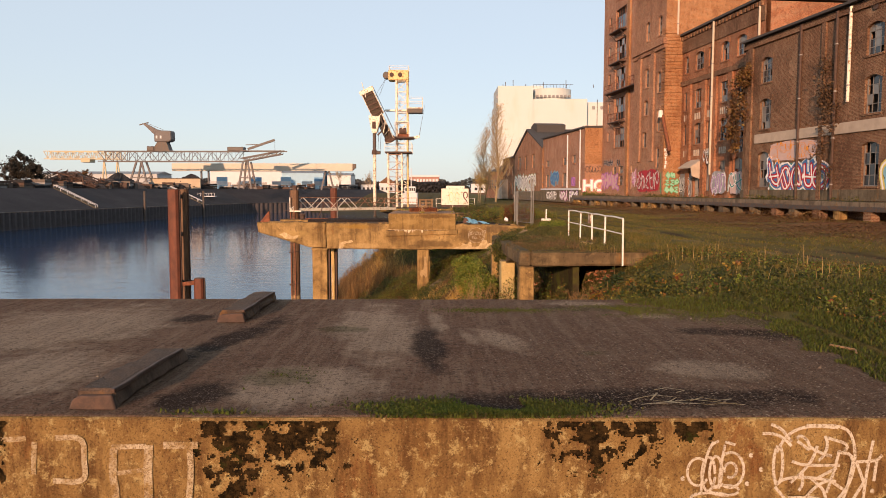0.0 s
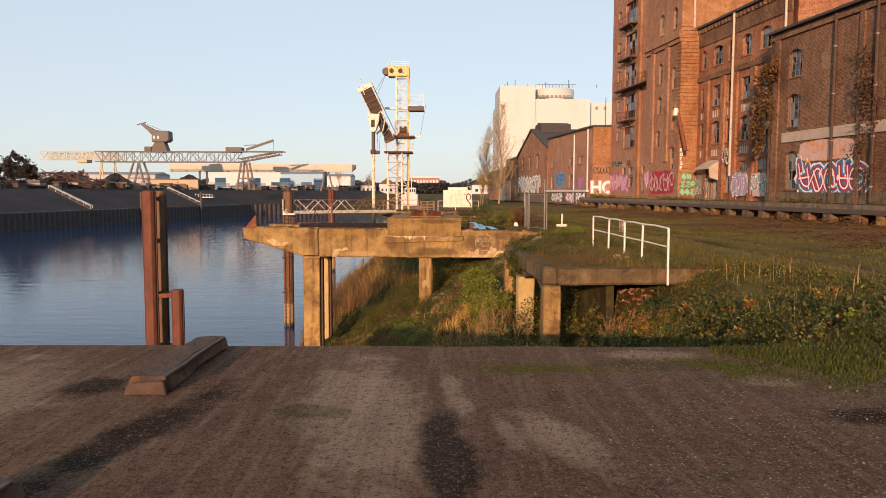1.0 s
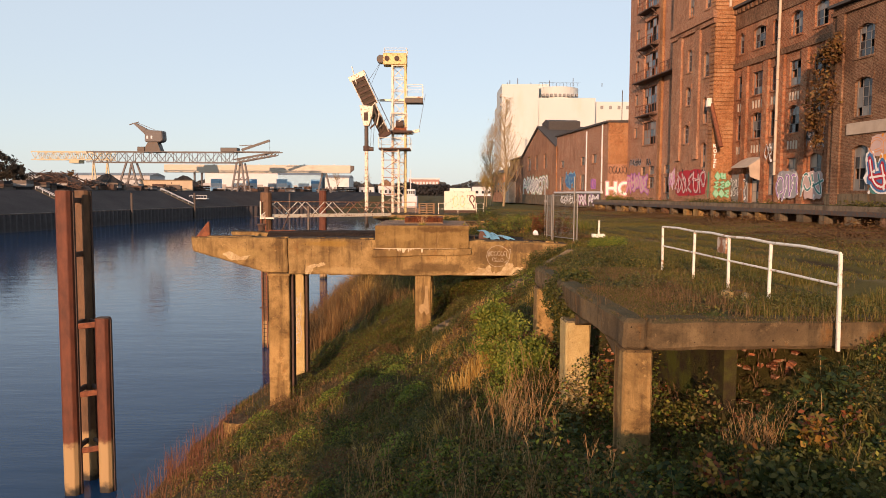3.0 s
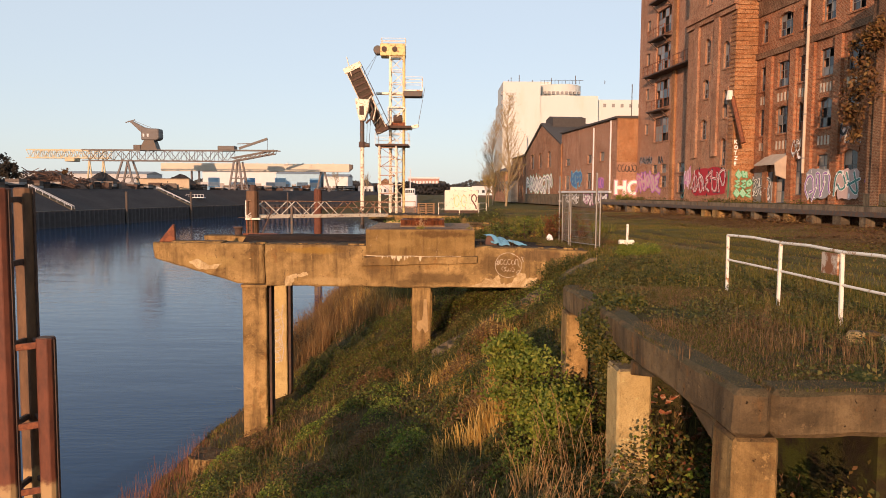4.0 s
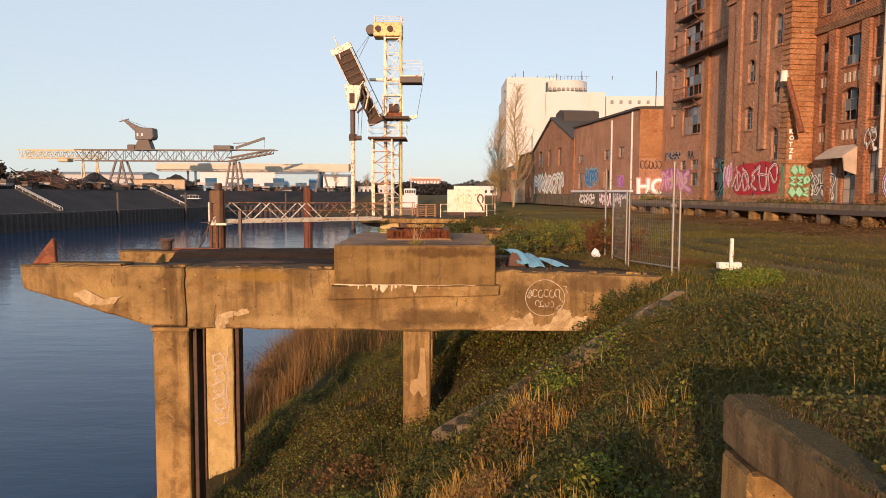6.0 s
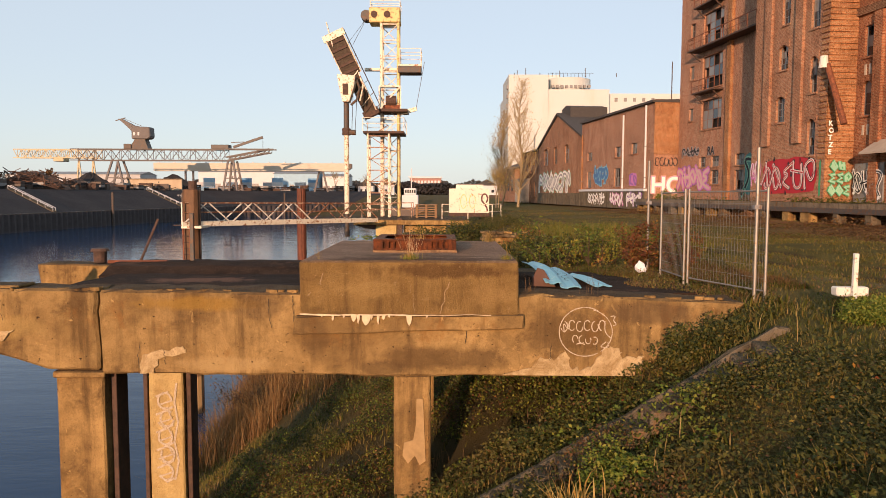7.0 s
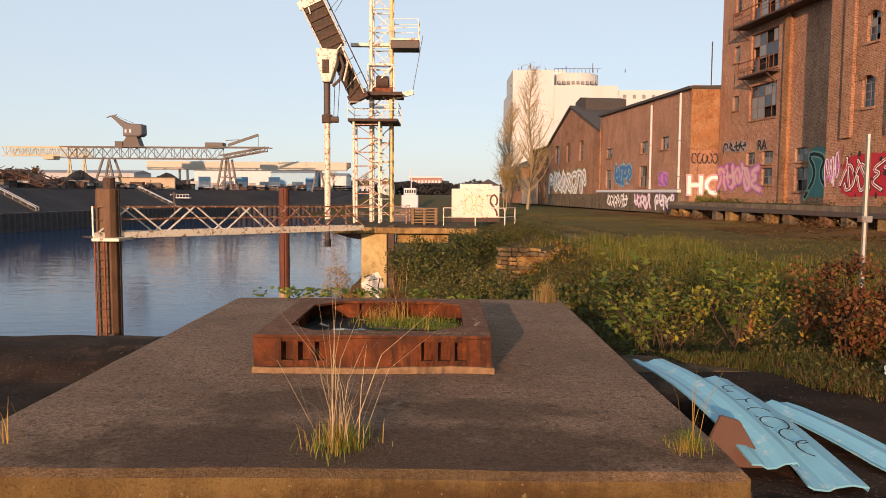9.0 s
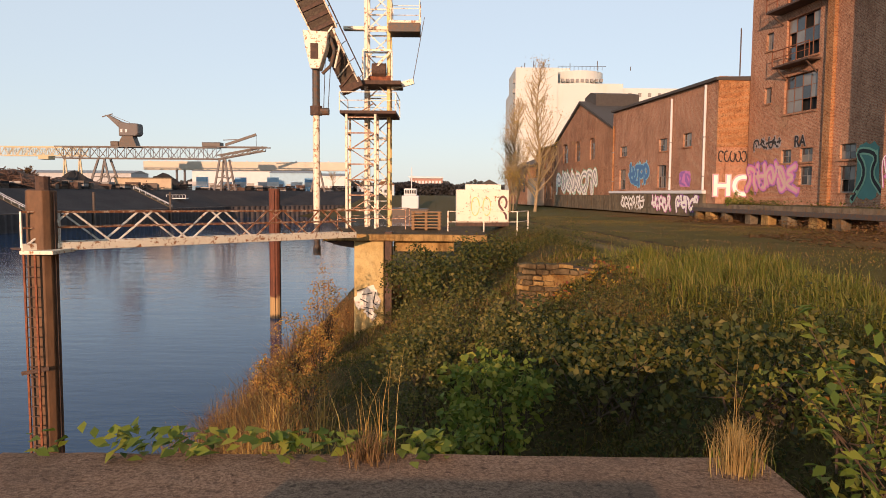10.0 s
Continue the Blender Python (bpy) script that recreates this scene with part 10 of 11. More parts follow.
bush("bramble_mound", "dark green bramble mound on the bank", [(0.2, 58.5, 1.9, 1.6, 2.0, 0.7), (-1.6, 61.5, 1.2, 1.5, 2.0, 0.7), (1.2, 57, 2.2, 1.2, 1.4, 0.5)], 2000, 0.13, IVY, 4)
bush("bramble_mound", "green bramble mound near the elevator pier", [(-1.5, 70, 2.0, 1.8, 3.0, 0.8), (-2.8, 76, 1.6, 1.6, 3.0, 0.9), (0.5, 75, 2.5, 1.6, 3.0, 0.6)], 2000, 0.15, IVY, 5)
bush("nettle_patch", "fresh green nettles in the shade", [(-0.8, 54.6, 1.9, 0.7, 1.0, 1.0), (-1.5, 53.2, 1.2, 0.7, 0.9, 0.9)], 1500, 0.13, BRIGHT, 6)
bush("bramble_mound", "bramble mound with yellow flecks on the quay edge", [(5.6, 18.5, 2.3, 1.0, 1.6, 0.30), (4.6, 16.2, 1.9, 0.9, 1.2, 0.30), (6.6, 15.5, 2.8, 1.0, 1.4, 0.3), (3.6, 20.0, 1.2, 0.8, 1.0, 0.35)], 1700, 0.11, IVY, 7)
bush("autumn_bush", "bush with yellow autumn leaves on the bank under the small pier", [(3.0, 20.9, 1.1, 0.8, 0.7, 0.3), (4.4, 20.8, 1.75, 0.8, 0.6, 0.25)], 300, 0.11, AUTUMN, 8)
bush("russet_shrub", "rusty brown shrub by the water", [(-8.5, 34.5, -4.1, 1.6, 2.4, 0.5), (-9.6, 31.5, -4.9, 1.2, 2.0, 0.5)], 700, 0.08, RUSSET, 9)
bush("russet_shrub", "orange-brown leaves among the reeds", [(-9.8, 62, -3.8, 1.8, 4.0, 0.8), (-8.2, 70, -2.6, 1.6, 4.0, 0.9)], 900, 0.09, RUSSET, 10)
bush("russet_shrub", "orange-leaved shrub between the reeds and the elevator pier", [(-7.6, 72, -1.9, 1.2, 3.0, 1.0), (-7.0, 77.5, -1.3, 1.1, 2.5, 1.2), (-5.6, 66, -0.9, 1.0, 2.4, 0.6), (-6.5, 75.5, 0.2, 0.8, 1.6, 1.5), (-7.3, 73, -0.9, 0.9, 1.6, 1.2), (-6.1, 71, -0.8, 0.8, 1.5, 0.9)], 1100, 0.10, leaf_material("ember_leaf", [(0.36, 0.17, 0.04), (0.42, 0.25, 0.06), (0.28, 0.11, 0.03), (0.30, 0.22, 0.05)]), 24)
bush("dock_shrub", "small green shrub growing on the loading dock", [(18.6, 94.8, 4.6, 1.2, 1.2, 0.6)], 500, 0.16, BRIGHT, 11)
bush("climber", "orange-brown climbing plant on the warehouse corner", [(23.0, 58.6, 11.8, 0.7, 1.4, 2.6), (23.3, 57.9, 14.0, 0.6, 0.9, 1.2), (23.0, 59.2, 9.2, 0.5, 0.7, 1.2)], 900, 0.26, RUSSET, 12, category="climber")
bush("climber", "dark bare climber on the warehouse wall", [(24.45, 47.2, 8.2, 0.35, 1.0, 3.0), (24.4, 47.6, 12, 0.3, 0.6, 2.0)], 500, 0.2, leaf_material("dead_leaf", [(0.10, 0.055, 0.03), (0.15, 0.085, 0.04)]), 14, category="climber")


bush("yellow_shrub", "sunlit yellow-green shrub on the bank behind the plinth", [(-0.9, 60.0, 2.2, 1.1, 2.0, 0.9), (-0.3, 56.8, 2.0, 0.9, 1.4, 1.0), (-1.9, 64.5, 1.5, 1.2, 2.2, 0.8), (-2.0, 58.5, 1.2, 0.9, 1.6, 1.0)], 1800, 0.085, OLIVE, 21)
bush("yellow_shrub", "shrub with yellow and orange leaves beside the masonry stump", [(3.0, 63.6, 2.75, 0.8, 0.8, 0.4), (2.2, 64.3, 2.1, 0.7, 0.5, 0.4)], 520, 0.11, AUTUMN, 22)
bush("bramble_mound", "bramble grown over the half-buried stairs", [(1.6, 39.6, 1.0, 1.1, 0.45, 0.35), (3.1, 39.5, 1.95, 0.9, 0.42, 0.3), (0.2, 39.6, 0.15, 1.0, 0.45, 0.35), (3.6, 41.3, 2.45, 0.7, 0.5, 0.35), (2.9, 41.4, 2.1, 0.6, 0.4, 0.4)], 1500, 0.062, IVY, 23, False)


def near_verge():
    """Weeds and shrubs that crowd round the end of the first platform."""
    rng = np.random.default_rng(33)
    x, y = scatter(rng, 78000, 1.0, 10.0, 6.5, 22.2)
    k = ~((x < 6.4 - 1.2 * np.clip((y - 6.5) / 6.6, 0, 1)) & (y < DECK_N + 0.1))
    k &= wobble(x, y, 1.2, 0.5) + 0.6 * wobble(x, y, 3.4, 2.0) > -0.3 + 0.10 * np.clip(x - 5.5, 0, 5)
    x, y = x[k], y[k]
    lump = np.clip(0.5 + 0.9 * wobble(x, y, 1.7, 4.0) + 0.8 * wobble(x, y, 4.1, 1.0), 0.03, 2.4)
    z = ground_z(x, y) + lump * 0.46 * rng.random(len(x)) ** 0.6 * np.clip(1.2 - 0.12 * (x - 2), 0.25, 1.2)
    pts = np.stack([x, y, z], 1)
    pick = rng.random(len(x)) + 0.25 * wobble(x, y, 0.9, 8.0)
    for lo, hi, m, sz, nm, lb in ((-1, 0.40, OLIVE, 0.06, "weed", "olive weeds behind the first platform"), (0.40, 0.70, IVY, 0.07, "weed", "dark green weeds behind the first platform"), (0.70, 0.88, BRIGHT, 0.065, "weed", "fresh green weeds behind the first platform"), (0.94, 2, AUTUMN, 0.075, "weed", "weeds with yellow and orange leaves")):
        s = (pick >= lo) & (pick < hi)
        stuff(nm, [leaves(pts[s], sz, rng, 0.4)], m, lb, "weeds")
    x, y = scatter(rng, 420, 1.2, 9.0, 13.4, 22)
    k = wobble(x, y, 1.5, 2.0) > 0.2
    x, y = x[k], y[k]
    stuff("seed_stalk", [arching(np.stack([x, y, ground_z(x, y)], 1), 0.8, 0.014, rng, (0, 0), 0.5)], DRY_GRASS, "dry seed stalks behind the first platform", "weed")


near_verge()
bush("weed_clump", "clumps of large yellow and orange leaves behind the platform", [(4.6, 16.5, 2.2, 0.35, 0.35, 0.2), (5.4, 18.2, 2.5, 0.4, 0.3, 0.2), (3.2, 18.6, 1.4, 0.35, 0.3, 0.2), (6.6, 16.8, 3.0, 0.35, 0.3, 0.2), (4.8, 19.6, 2.2, 0.3, 0.3, 0.2), (2.4, 17.2, 1.1, 0.3, 0.3, 0.2)], 60, 0.11, AUTUMN, 61, False, "weeds")
bush("weed_clump", "bright green weed clumps behind the platform", [(4.9, 14.0, 2.6, 0.4, 0.3, 0.3), (5.9, 14.6, 2.75, 0.35, 0.35, 0.3), (2.0, 15.6, 0.9, 0.4, 0.4, 0.4)], 300, 0.09, ELDER, 62, True, "weeds")


def lee_weeds():
    """High weeds on the bank just past the first platform, tall enough to catch the low sun."""
    rng = np.random.default_rng(39)
    x, y = scatter(rng, 80000, -6.5, 3.4, 13.5, 26.0, free_bank)
    lump = wobble(x, y, 1.3, 2.4) + 0.7 * wobble(x, y, 3.3, 5.0)
    k = lump > -0.1
    x, y, lump = x[k], y[k], lump[k]
    z = ground_z(x, y) + np.clip(0.3 + 0.95 * lump, 0.05, 1.7) * rng.random(len(x)) ** 0.5 * np.clip(0.75 + 0.1 * x, 0.3, 1.0)
    pts = np.stack([x, y, z], 1)
    pick = rng.random(len(x)) + 0.35 * wobble(x, y, 0.7, 6.0)
    for lo, hi, m, sz, lb in ((-1, 0.35, OLIVE, 0.07, "olive weeds on the bank past the platform"), (0.35, 0.62, IVY, 0.085, "dark green weeds on the bank past the platform"), (0.62, 0.8, BRIGHT, 0.08, "fresh green weeds on the bank past the platform"), (0.8, 0.92, RUSSET, 0.07, "brown weeds on the bank past the platform"), (0.92, 2, AUTUMN, 0.08, "orange and yellow weeds on the bank past the platform")):
        s = (pick >= lo) & (pick < hi)
        stuff("weed", [leaves(pts[s], sz, rng, 0.3)], m, lb, "weeds")
    spots = [(rng.uniform(-4.5, 2.5), rng.uniform(16, 26)) for _ in range(18)]
    tufts("straw_clump", spots, 16, 0.85, 0.14, DRY_GRASS, "bent straw clumps on the bank", "grass", 41, 0.008, 1.2, bow=True)


lee_weeds()


PLUME = leaf_material("seed_plume", [(0.33, 0.18, 0.07), (0.40, 0.23, 0.09), (0.25, 0.125, 0.05), (0.44, 0.29, 0.14)], 0.8, 0.4)


def plumes(name, spots, stalks, height, label, seed, lean=0.5):
    """Dead stalks, each with a loose drooping seed plume along its upper third."""
    rng = np.random.default_rng(seed)
    out = []
    for sx, sy, k in spots:
        n = stalks
        x, y = sx + rng.normal(0, 0.16, n), sy + rng.normal(0, 0.16, n)
        b = np.stack([x, y, ground_z(x, y) - 0.03], 1)
        a = rng.uniform(0, math.tau, n)
        d = np.stack([np.cos(a) * lean + rng.normal(0.1, 0.1), np.sin(a) * lean, np.zeros(n)], 1)
        h = height * k * rng.uniform(0.6, 1.15, n)[:, None]
        for t in np.linspace(0.0, 0.94, 9):
            p = b + np.array([0, 0, 1.0]) * h * t + d * h * 0.45 * t * t
            q = b + np.array([0, 0, 1.0]) * h * (t + 0.115) + d * h * 0.45 * (t + 0.115) ** 2
            w = 0.0045
            out.append((np.stack([p - [w, 0, 0], p + [w, 0, 0], q + [w * 0.8, 0, 0], q - [w * 0.8, 0, 0]], 1).reshape(-1, 3), np.arange(4 * n).reshape(n, 4)))
        top = np.concatenate([b + np.array([0, 0, 1.0]) * h * t + d * h * 0.45 * t * t + rng.normal(0, 0.03, (n, 3)) for t in np.linspace(0.58, 1.02, 14)])
        out.append(blades(top, 0.11, 0.008, rng, 1.6))
    return stuff(name, out, PLUME, label, "grass")


def bank_tangle():
    """Tall dead stalks and big dark leaves that stand among the weeds of the bank."""
    rng = np.random.default_rng(47)
    spots = [(rng.uniform(-3.0, 1.5), rng.uniform(15.5, 27.0), rng.uniform(0.7, 1.2)) for _ in range(32)]
    spots += [(rng.normal(0.2, 0.5), rng.normal(23.5, 1.6), rng.uniform(0.8, 1.2)) for _ in range(13)]
    plumes("dead_stalk", spots, 6, 1.15, "tall straw-coloured dead stalks with loose seed plumes", 48)
    spots = [(rng.normal(-0.5, 0.25), rng.normal(16.4, 0.4), 1.2) for _ in range(6)] + [(rng.normal(-1.4, 0.2), rng.normal(18.0, 0.4), 1.1) for _ in range(4)] + [(rng.normal(0.7, 0.15), rng.normal(15.8, 0.2), 1.2) for _ in range(2)]
    plumes("dead_stalk", spots, 22, 1.3, "thick orange clump of dead stalks", 49, 0.35)
    spots = [(3.5 + rng.normal(0, 0.25), 21.6 + rng.normal(0, 0.2), 0.75) for _ in range(4)]
    plumes("dead_stalk", spots, 10, 1.1, "golden dead stalks in front of the small pier", 50, 0.6)
    x, y = scatter(rng, 26000, -3.5, 6.5, 13.5, 25.0, free_bank)
    lump = wobble(x, y, 1.9, 3.4) + 0.7 * wobble(x, y, 4.3, 1.0)
    k = (lump > 0.0) & ~((x > 1.7) & (y > 22.3))
    x, y, lump = x[k], y[k], lump[k]
    z = ground_z(x, y) + np.clip(0.1 + 0.5 * lump, 0.05, 0.8) * rng.random(len(x)) ** 0.4
    stuff("dock_leaf", [leaves(np.stack([x, y, z], 1), 0.15, rng, 0.5, 0.5)], leaf_material("broad_leaf", [(0.022, 0.040, 0.012), (0.032, 0.056, 0.014), (0.05, 0.078, 0.018), (0.07, 0.095, 0.02), (0.028, 0.048, 0.016)], thin=0.3), "broad dark green leaves on the bank", "weeds")
    # scrub beneath and behind the big pier
    x, y = scatter(rng, 90000, -7.5, 2.2, 41.5, 54.0)
    lump = wobble(x, y, 1.1, 7.4) + 0.6 * wobble(x, y, 2.9, 2.0)
    k = (lump > -0.2) & ~((x > -2.4) & (x < -1.2) & (((y > 42) & (y < 43.4)) | ((y > 47) & (y < 48.2))))
    x, y, lump = x[k], y[k], lump[k]
    z = ground_z(x, y) + np.minimum(np.clip(0.25 + 0.55 * lump, 0.05, 1.0), np.maximum(1.2 - ground_z(x, y), 0.1)) * rng.random(len(x)) ** 0.5
    pts = np.stack([x, y, z], 1)
    pick = rng.random(len(x)) + 0.4 * wobble(x, y, 0.9, 5.0)
    for lo, hi, m, sz, lb in ((-2, 0.45, IVY, 0.066, "dark bramble leaves under the pier"), (0.45, 0.7, BRIGHT, 0.065, "fresh green leaves under the pier"), (0.7, 0.9, RUSSET, 0.06, "rusty leaves under the pier"), (0.9, 3, OLIVE, 0.055, "olive leaves under the pier")):
        s = (pick >= lo) & (pick < hi)
        stuff("weed", [leaves(pts[s], sz, rng, 0.3)], m, lb, "weeds")
    # the overgrown edge beside the first platform
    x, y = scatter(rng, 90000, 2.4, 9.0, 5.5, 13.6)
    edge = 4.45 - 1.6 * smooth_step(10.3, 13.0, y) + 0.3 * wobble(x, y, 1.1, 1.0) + 0.22 * wobble(x, y, 2.9, 2.0)
    k = (x > edge) & ((x > 5.0) | (y < 13.05)) & (wobble(x, y, 1.7, 3.0) + 0.6 * wobble(x, y, 4.3, 1.0) + 1.1 * (x - edge) > 0.0)
    x, y, edge = x[k], y[k], edge[k]
    z = np.where(x < 5.1, DECK_Z, np.maximum(ground_z(x, y), 2.82)) + np.clip(0.01 + 0.10 * (x - edge - 0.6), 0.005, 0.25) * rng.random(len(x)) ** 1.5
    pts = np.stack([x, y, z], 1)
    half = rng.random(len(x)) < 0.85 - 0.18 * np.clip(x - edge, 0, 2)
    stuff("edge_moss", [blades(pts[half], 0.07, 0.016, rng, 1.4)], MOSS_BLADE, "moss and grass creeping over the platform's edge", "moss")
    stuff("edge_weed", [leaves(pts[~half], 0.05, rng, 0.6)], OLIVE, "low weeds along the platform's edge", "weeds")
    # rough brown grass creeping over the deck behind the torn panels
    x, y = scatter(rng, 60000, 0.4, 6.2, 43.6, 49.6)
    k = 0.7 * wobble(x, y, 1.3, 6.0) + 0.5 * wobble(x, y, 3.3, 2.0) + 0.9 * (y - 46.9) + 0.85 * (x - 2.2) > 0.1
    x, y = x[k], y[k]
    z = np.where((x < 3.9) & (y < 48.1), np.maximum(ground_z(x, y), 2.83), ground_z(x, y))
    pts = np.stack([x, y, z], 1)
    pick = rng.random(len(x)) + 0.4 * wobble(x, y, 0.8, 4.0)
    stuff("verge_grass", [blades(pts[pick < 0.55], 0.09, 0.012, rng, 1.5)], MOSS_BLADE, "short green grass over the edge of the deck", "grass")
    stuff("verge_grass", [blades(pts[(pick >= 0.55) & (pick < 0.9)], 0.14, 0.008, rng, 1.5)], RUSSET, "withered brown grass over the edge of the deck", "grass")
    pts = pts + np.array([0, 0, 0.05])
    stuff("verge_weed", [leaves(pts[pick >= 0.9], 0.045, rng, 0.5)], RUSSET, "russet weeds between the withered grass", "weeds")
    # long grass round the white handrail
    x, y = scatter(rng, 16000, 4.0, 8.0, 21.5, 33.5)
    k = wobble(x, y, 1.1, 3.0) + 0.5 * wobble(x, y, 3.1, 1.0) > -0.25
    x, y = x[k], y[k]
    z = np.where((x < 6.2) & (y > 22.7) & (y < 31.0), 2.88, ground_z(x, y))
    stuff("long_grass", [arching(np.stack([x, y, z], 1), 0.30, 0.009, rng, (-0.1, 0.1), 0.8)], GREEN_GRASS, "long rough grass round the handrail", "grass")


bank_tangle()


def slope_weeds():
    """Leafy patches of different plants over the slope between the piers."""
    rng = np.random.default_rng(43)
    x, y = scatter(rng, 90000, -8.5, 2.6, 22, 41.8, free_bank)
    lump = wobble(x, y, 0.9, 1.4) + 0.6 * wobble(x, y, 2.7, 3.0) + 0.3 * wobble(x, y, 6.1, 2.0)
    k = lump > 0.12 + 0.05 * np.clip(-x - 3, 0, 6)
    x, y, lump = x[k], y[k], lump[k]
    z = ground_z(x, y) + np.clip(0.1 + 0.5 * lump, 0.03, 0.8) * rng.random(len(x)) ** 0.6
    pts = np.stack([x, y, z], 1)
    kind = wobble(x, y, 0.8, 9.0) + 0.35 * rng.normal(size=len(x))
    for lo, hi, m, sz, lb in ((-9, -0.35, BRIGHT, 0.08, "fresh green leaves on the slope"), (-0.35, 0.35, IVY, 0.09, "dark green leaves on the slope"), (0.35, 0.75, OLIVE, 0.07, "olive leaves on the slope"), (0.75, 9, RUSSET, 0.07, "rusty leaves on the slope")):
        s = (kind >= lo) & (kind < hi)
        stuff("weed", [leaves(pts[s], sz, rng, 0.35)], m, lb, "weeds")


slope_weeds()


def slope_clumps():
    """Rounded clumps of leaf, and sheaves of pale grass, that give the slope its humps."""
    rng = np.random.default_rng(53)
    kinds = (IVY, BRIGHT, IVY, OLIVE, RUSSET, BRIGHT)
    names = ("dark green leafy clumps on the slope", "fresh green leafy clumps on the slope", "bramble clumps on the slope", "olive leafy clumps on the slope", "rusty leafy clumps on the slope", "light green leafy clumps on the slope")
    piles = [[] for _ in kinds]
    for _ in range(170):
        x, y = rng.uniform(-8.5, 1.4), rng.uniform(16, 41.5)
        if not bool(free_bank(np.array(x), np.array(y))) or rng.random() < 0.35 * (x < -4.5):
            continue
        r, h = rng.uniform(0.3, 0.85), rng.uniform(0.25, 0.75)
        n = int(900 * r)
        a, q = rng.uniform(0, math.tau, n), np.sqrt(rng.random(n))
        px, py = x + r * q * np.cos(a), y + r * q * np.sin(a)
        pz = ground_z(px, py) + h * np.sqrt(np.maximum(1 - q * q, 0.02)) * rng.uniform(0.6, 1.05, n)
        k = int(rng.integers(0, 6))
        if x < -3 and rng.random() < 0.12:
            k = 4
        piles[k].append(leaves(np.stack([px, py, pz], 1), rng.uniform(0.055, 0.085), rng, 0.35))
    for m, nm, pile_ in zip(kinds, names, piles):
        if pile_:
            stuff("leaf_clump", pile_, m, nm, "weeds")
    sheaves = [(rng.normal(-0.1, 0.8), rng.uniform(27, 38)) for _ in range(30)]
    tufts("pale_sheaf", sheaves, 70, 0.7, 0.22, GOLD_GRASS, "sheaves of golden grass on the slope", "grass", 54, 0.010, 0.9, bow=True)
    rusty = [(rng.uniform(-9.5, -5.0), rng.uniform(22, 41)) for _ in range(60)]
    tufts("rusty_grass", rusty, 40, 0.55, 0.3, EMBER, "rusty grass on the lower slope", "grass", 55, 0.016, 0.9, bow=True)


slope_clumps()


def pier_verge():
    """Grass and weeds that have spread over the landward end of the big pier."""
    rng = np.random.default_rng(37)
    x, y = scatter(rng, 14000, 0.4, 5.2, 43.0, 48.6)
    edge = 2.75 + 0.35 * wobble(x, y, 2.0, 1.0) + 0.5 * np.clip(44.6 - y, 0, 2)
    k = (x > edge)
    x, y = x[k], y[k]
    z = np.where(x < 3.9, 2.84, ground_z(x, y)) - 0.01
    p = np.stack([x, y, z], 1)
    half = rng.random(len(x)) < 0.4
    stuff("pier_grass", [blades(p[half], 0.10, 0.014, rng, 1.3)], GREEN_GRASS, "rough grass over the landward end of the pier", "grass")
    stuff("pier_straw", [blades(p[~half], 0.07, 0.014, rng, 1.5)], BROWN_GRASS, "brown straw over the landward end of the pier", "grass")
    s = rng.random(len(x)) < 0.25
    q = p[s] + np.stack([np.zeros(s.sum()), np.zeros(s.sum()), 0.04 + 0.18 * rng.random(s.sum()) ** 2], 1)
    stuff("pier_weed", [leaves(q, 0.055, rng, 0.6)], OLIVE, "low weeds over the landward end of the pier", "weeds")


pier_verge()


def dock_weeds():
    """Weeds on the slab and along the foot of the loading dock."""
    rng = np.random.default_rng(35)
    c, s_ = math.cos(radians(WALL_TURN)), math.sin(radians(WALL_TURN))
    xo, yo = rng.uniform(28.2, 30.5, 9000), rng.uniform(25, 96, 9000)
    k = wobble(xo * 0.6, yo, 0.5, 2.0) + 0.6 * wobble(xo, yo, 1.7, 1.0) > 0.35
    xo, yo = xo[k], yo[k]
    z = 4.3 + 0.3 * rng.random(len(xo)) ** 2
    stuff("dock_weed", [leaves(np.stack([xo * c - yo * s_, xo * s_ + yo * c, z], 1), 0.16, rng)], OLIVE, "weeds growing on the loading dock", "weeds")
    xo, yo = rng.uniform(26.6, 28.3, 9000), rng.uniform(25, 96, 9000)
    k = wobble(xo * 0.6, yo, 0.6, 5.0) > 0.05
    xo, yo = xo[k], yo[k]
    x, y = xo * c - yo * s_, xo * s_ + yo * c
    stuff("dock_weed", [leaves(np.stack([x, y, ground_z(x, y) + 0.45 * rng.random(len(x)) ** 2], 1), 0.15, rng)], RUSSET, "rusty dead weeds at the foot of the dock", "weeds")


dock_weeds()


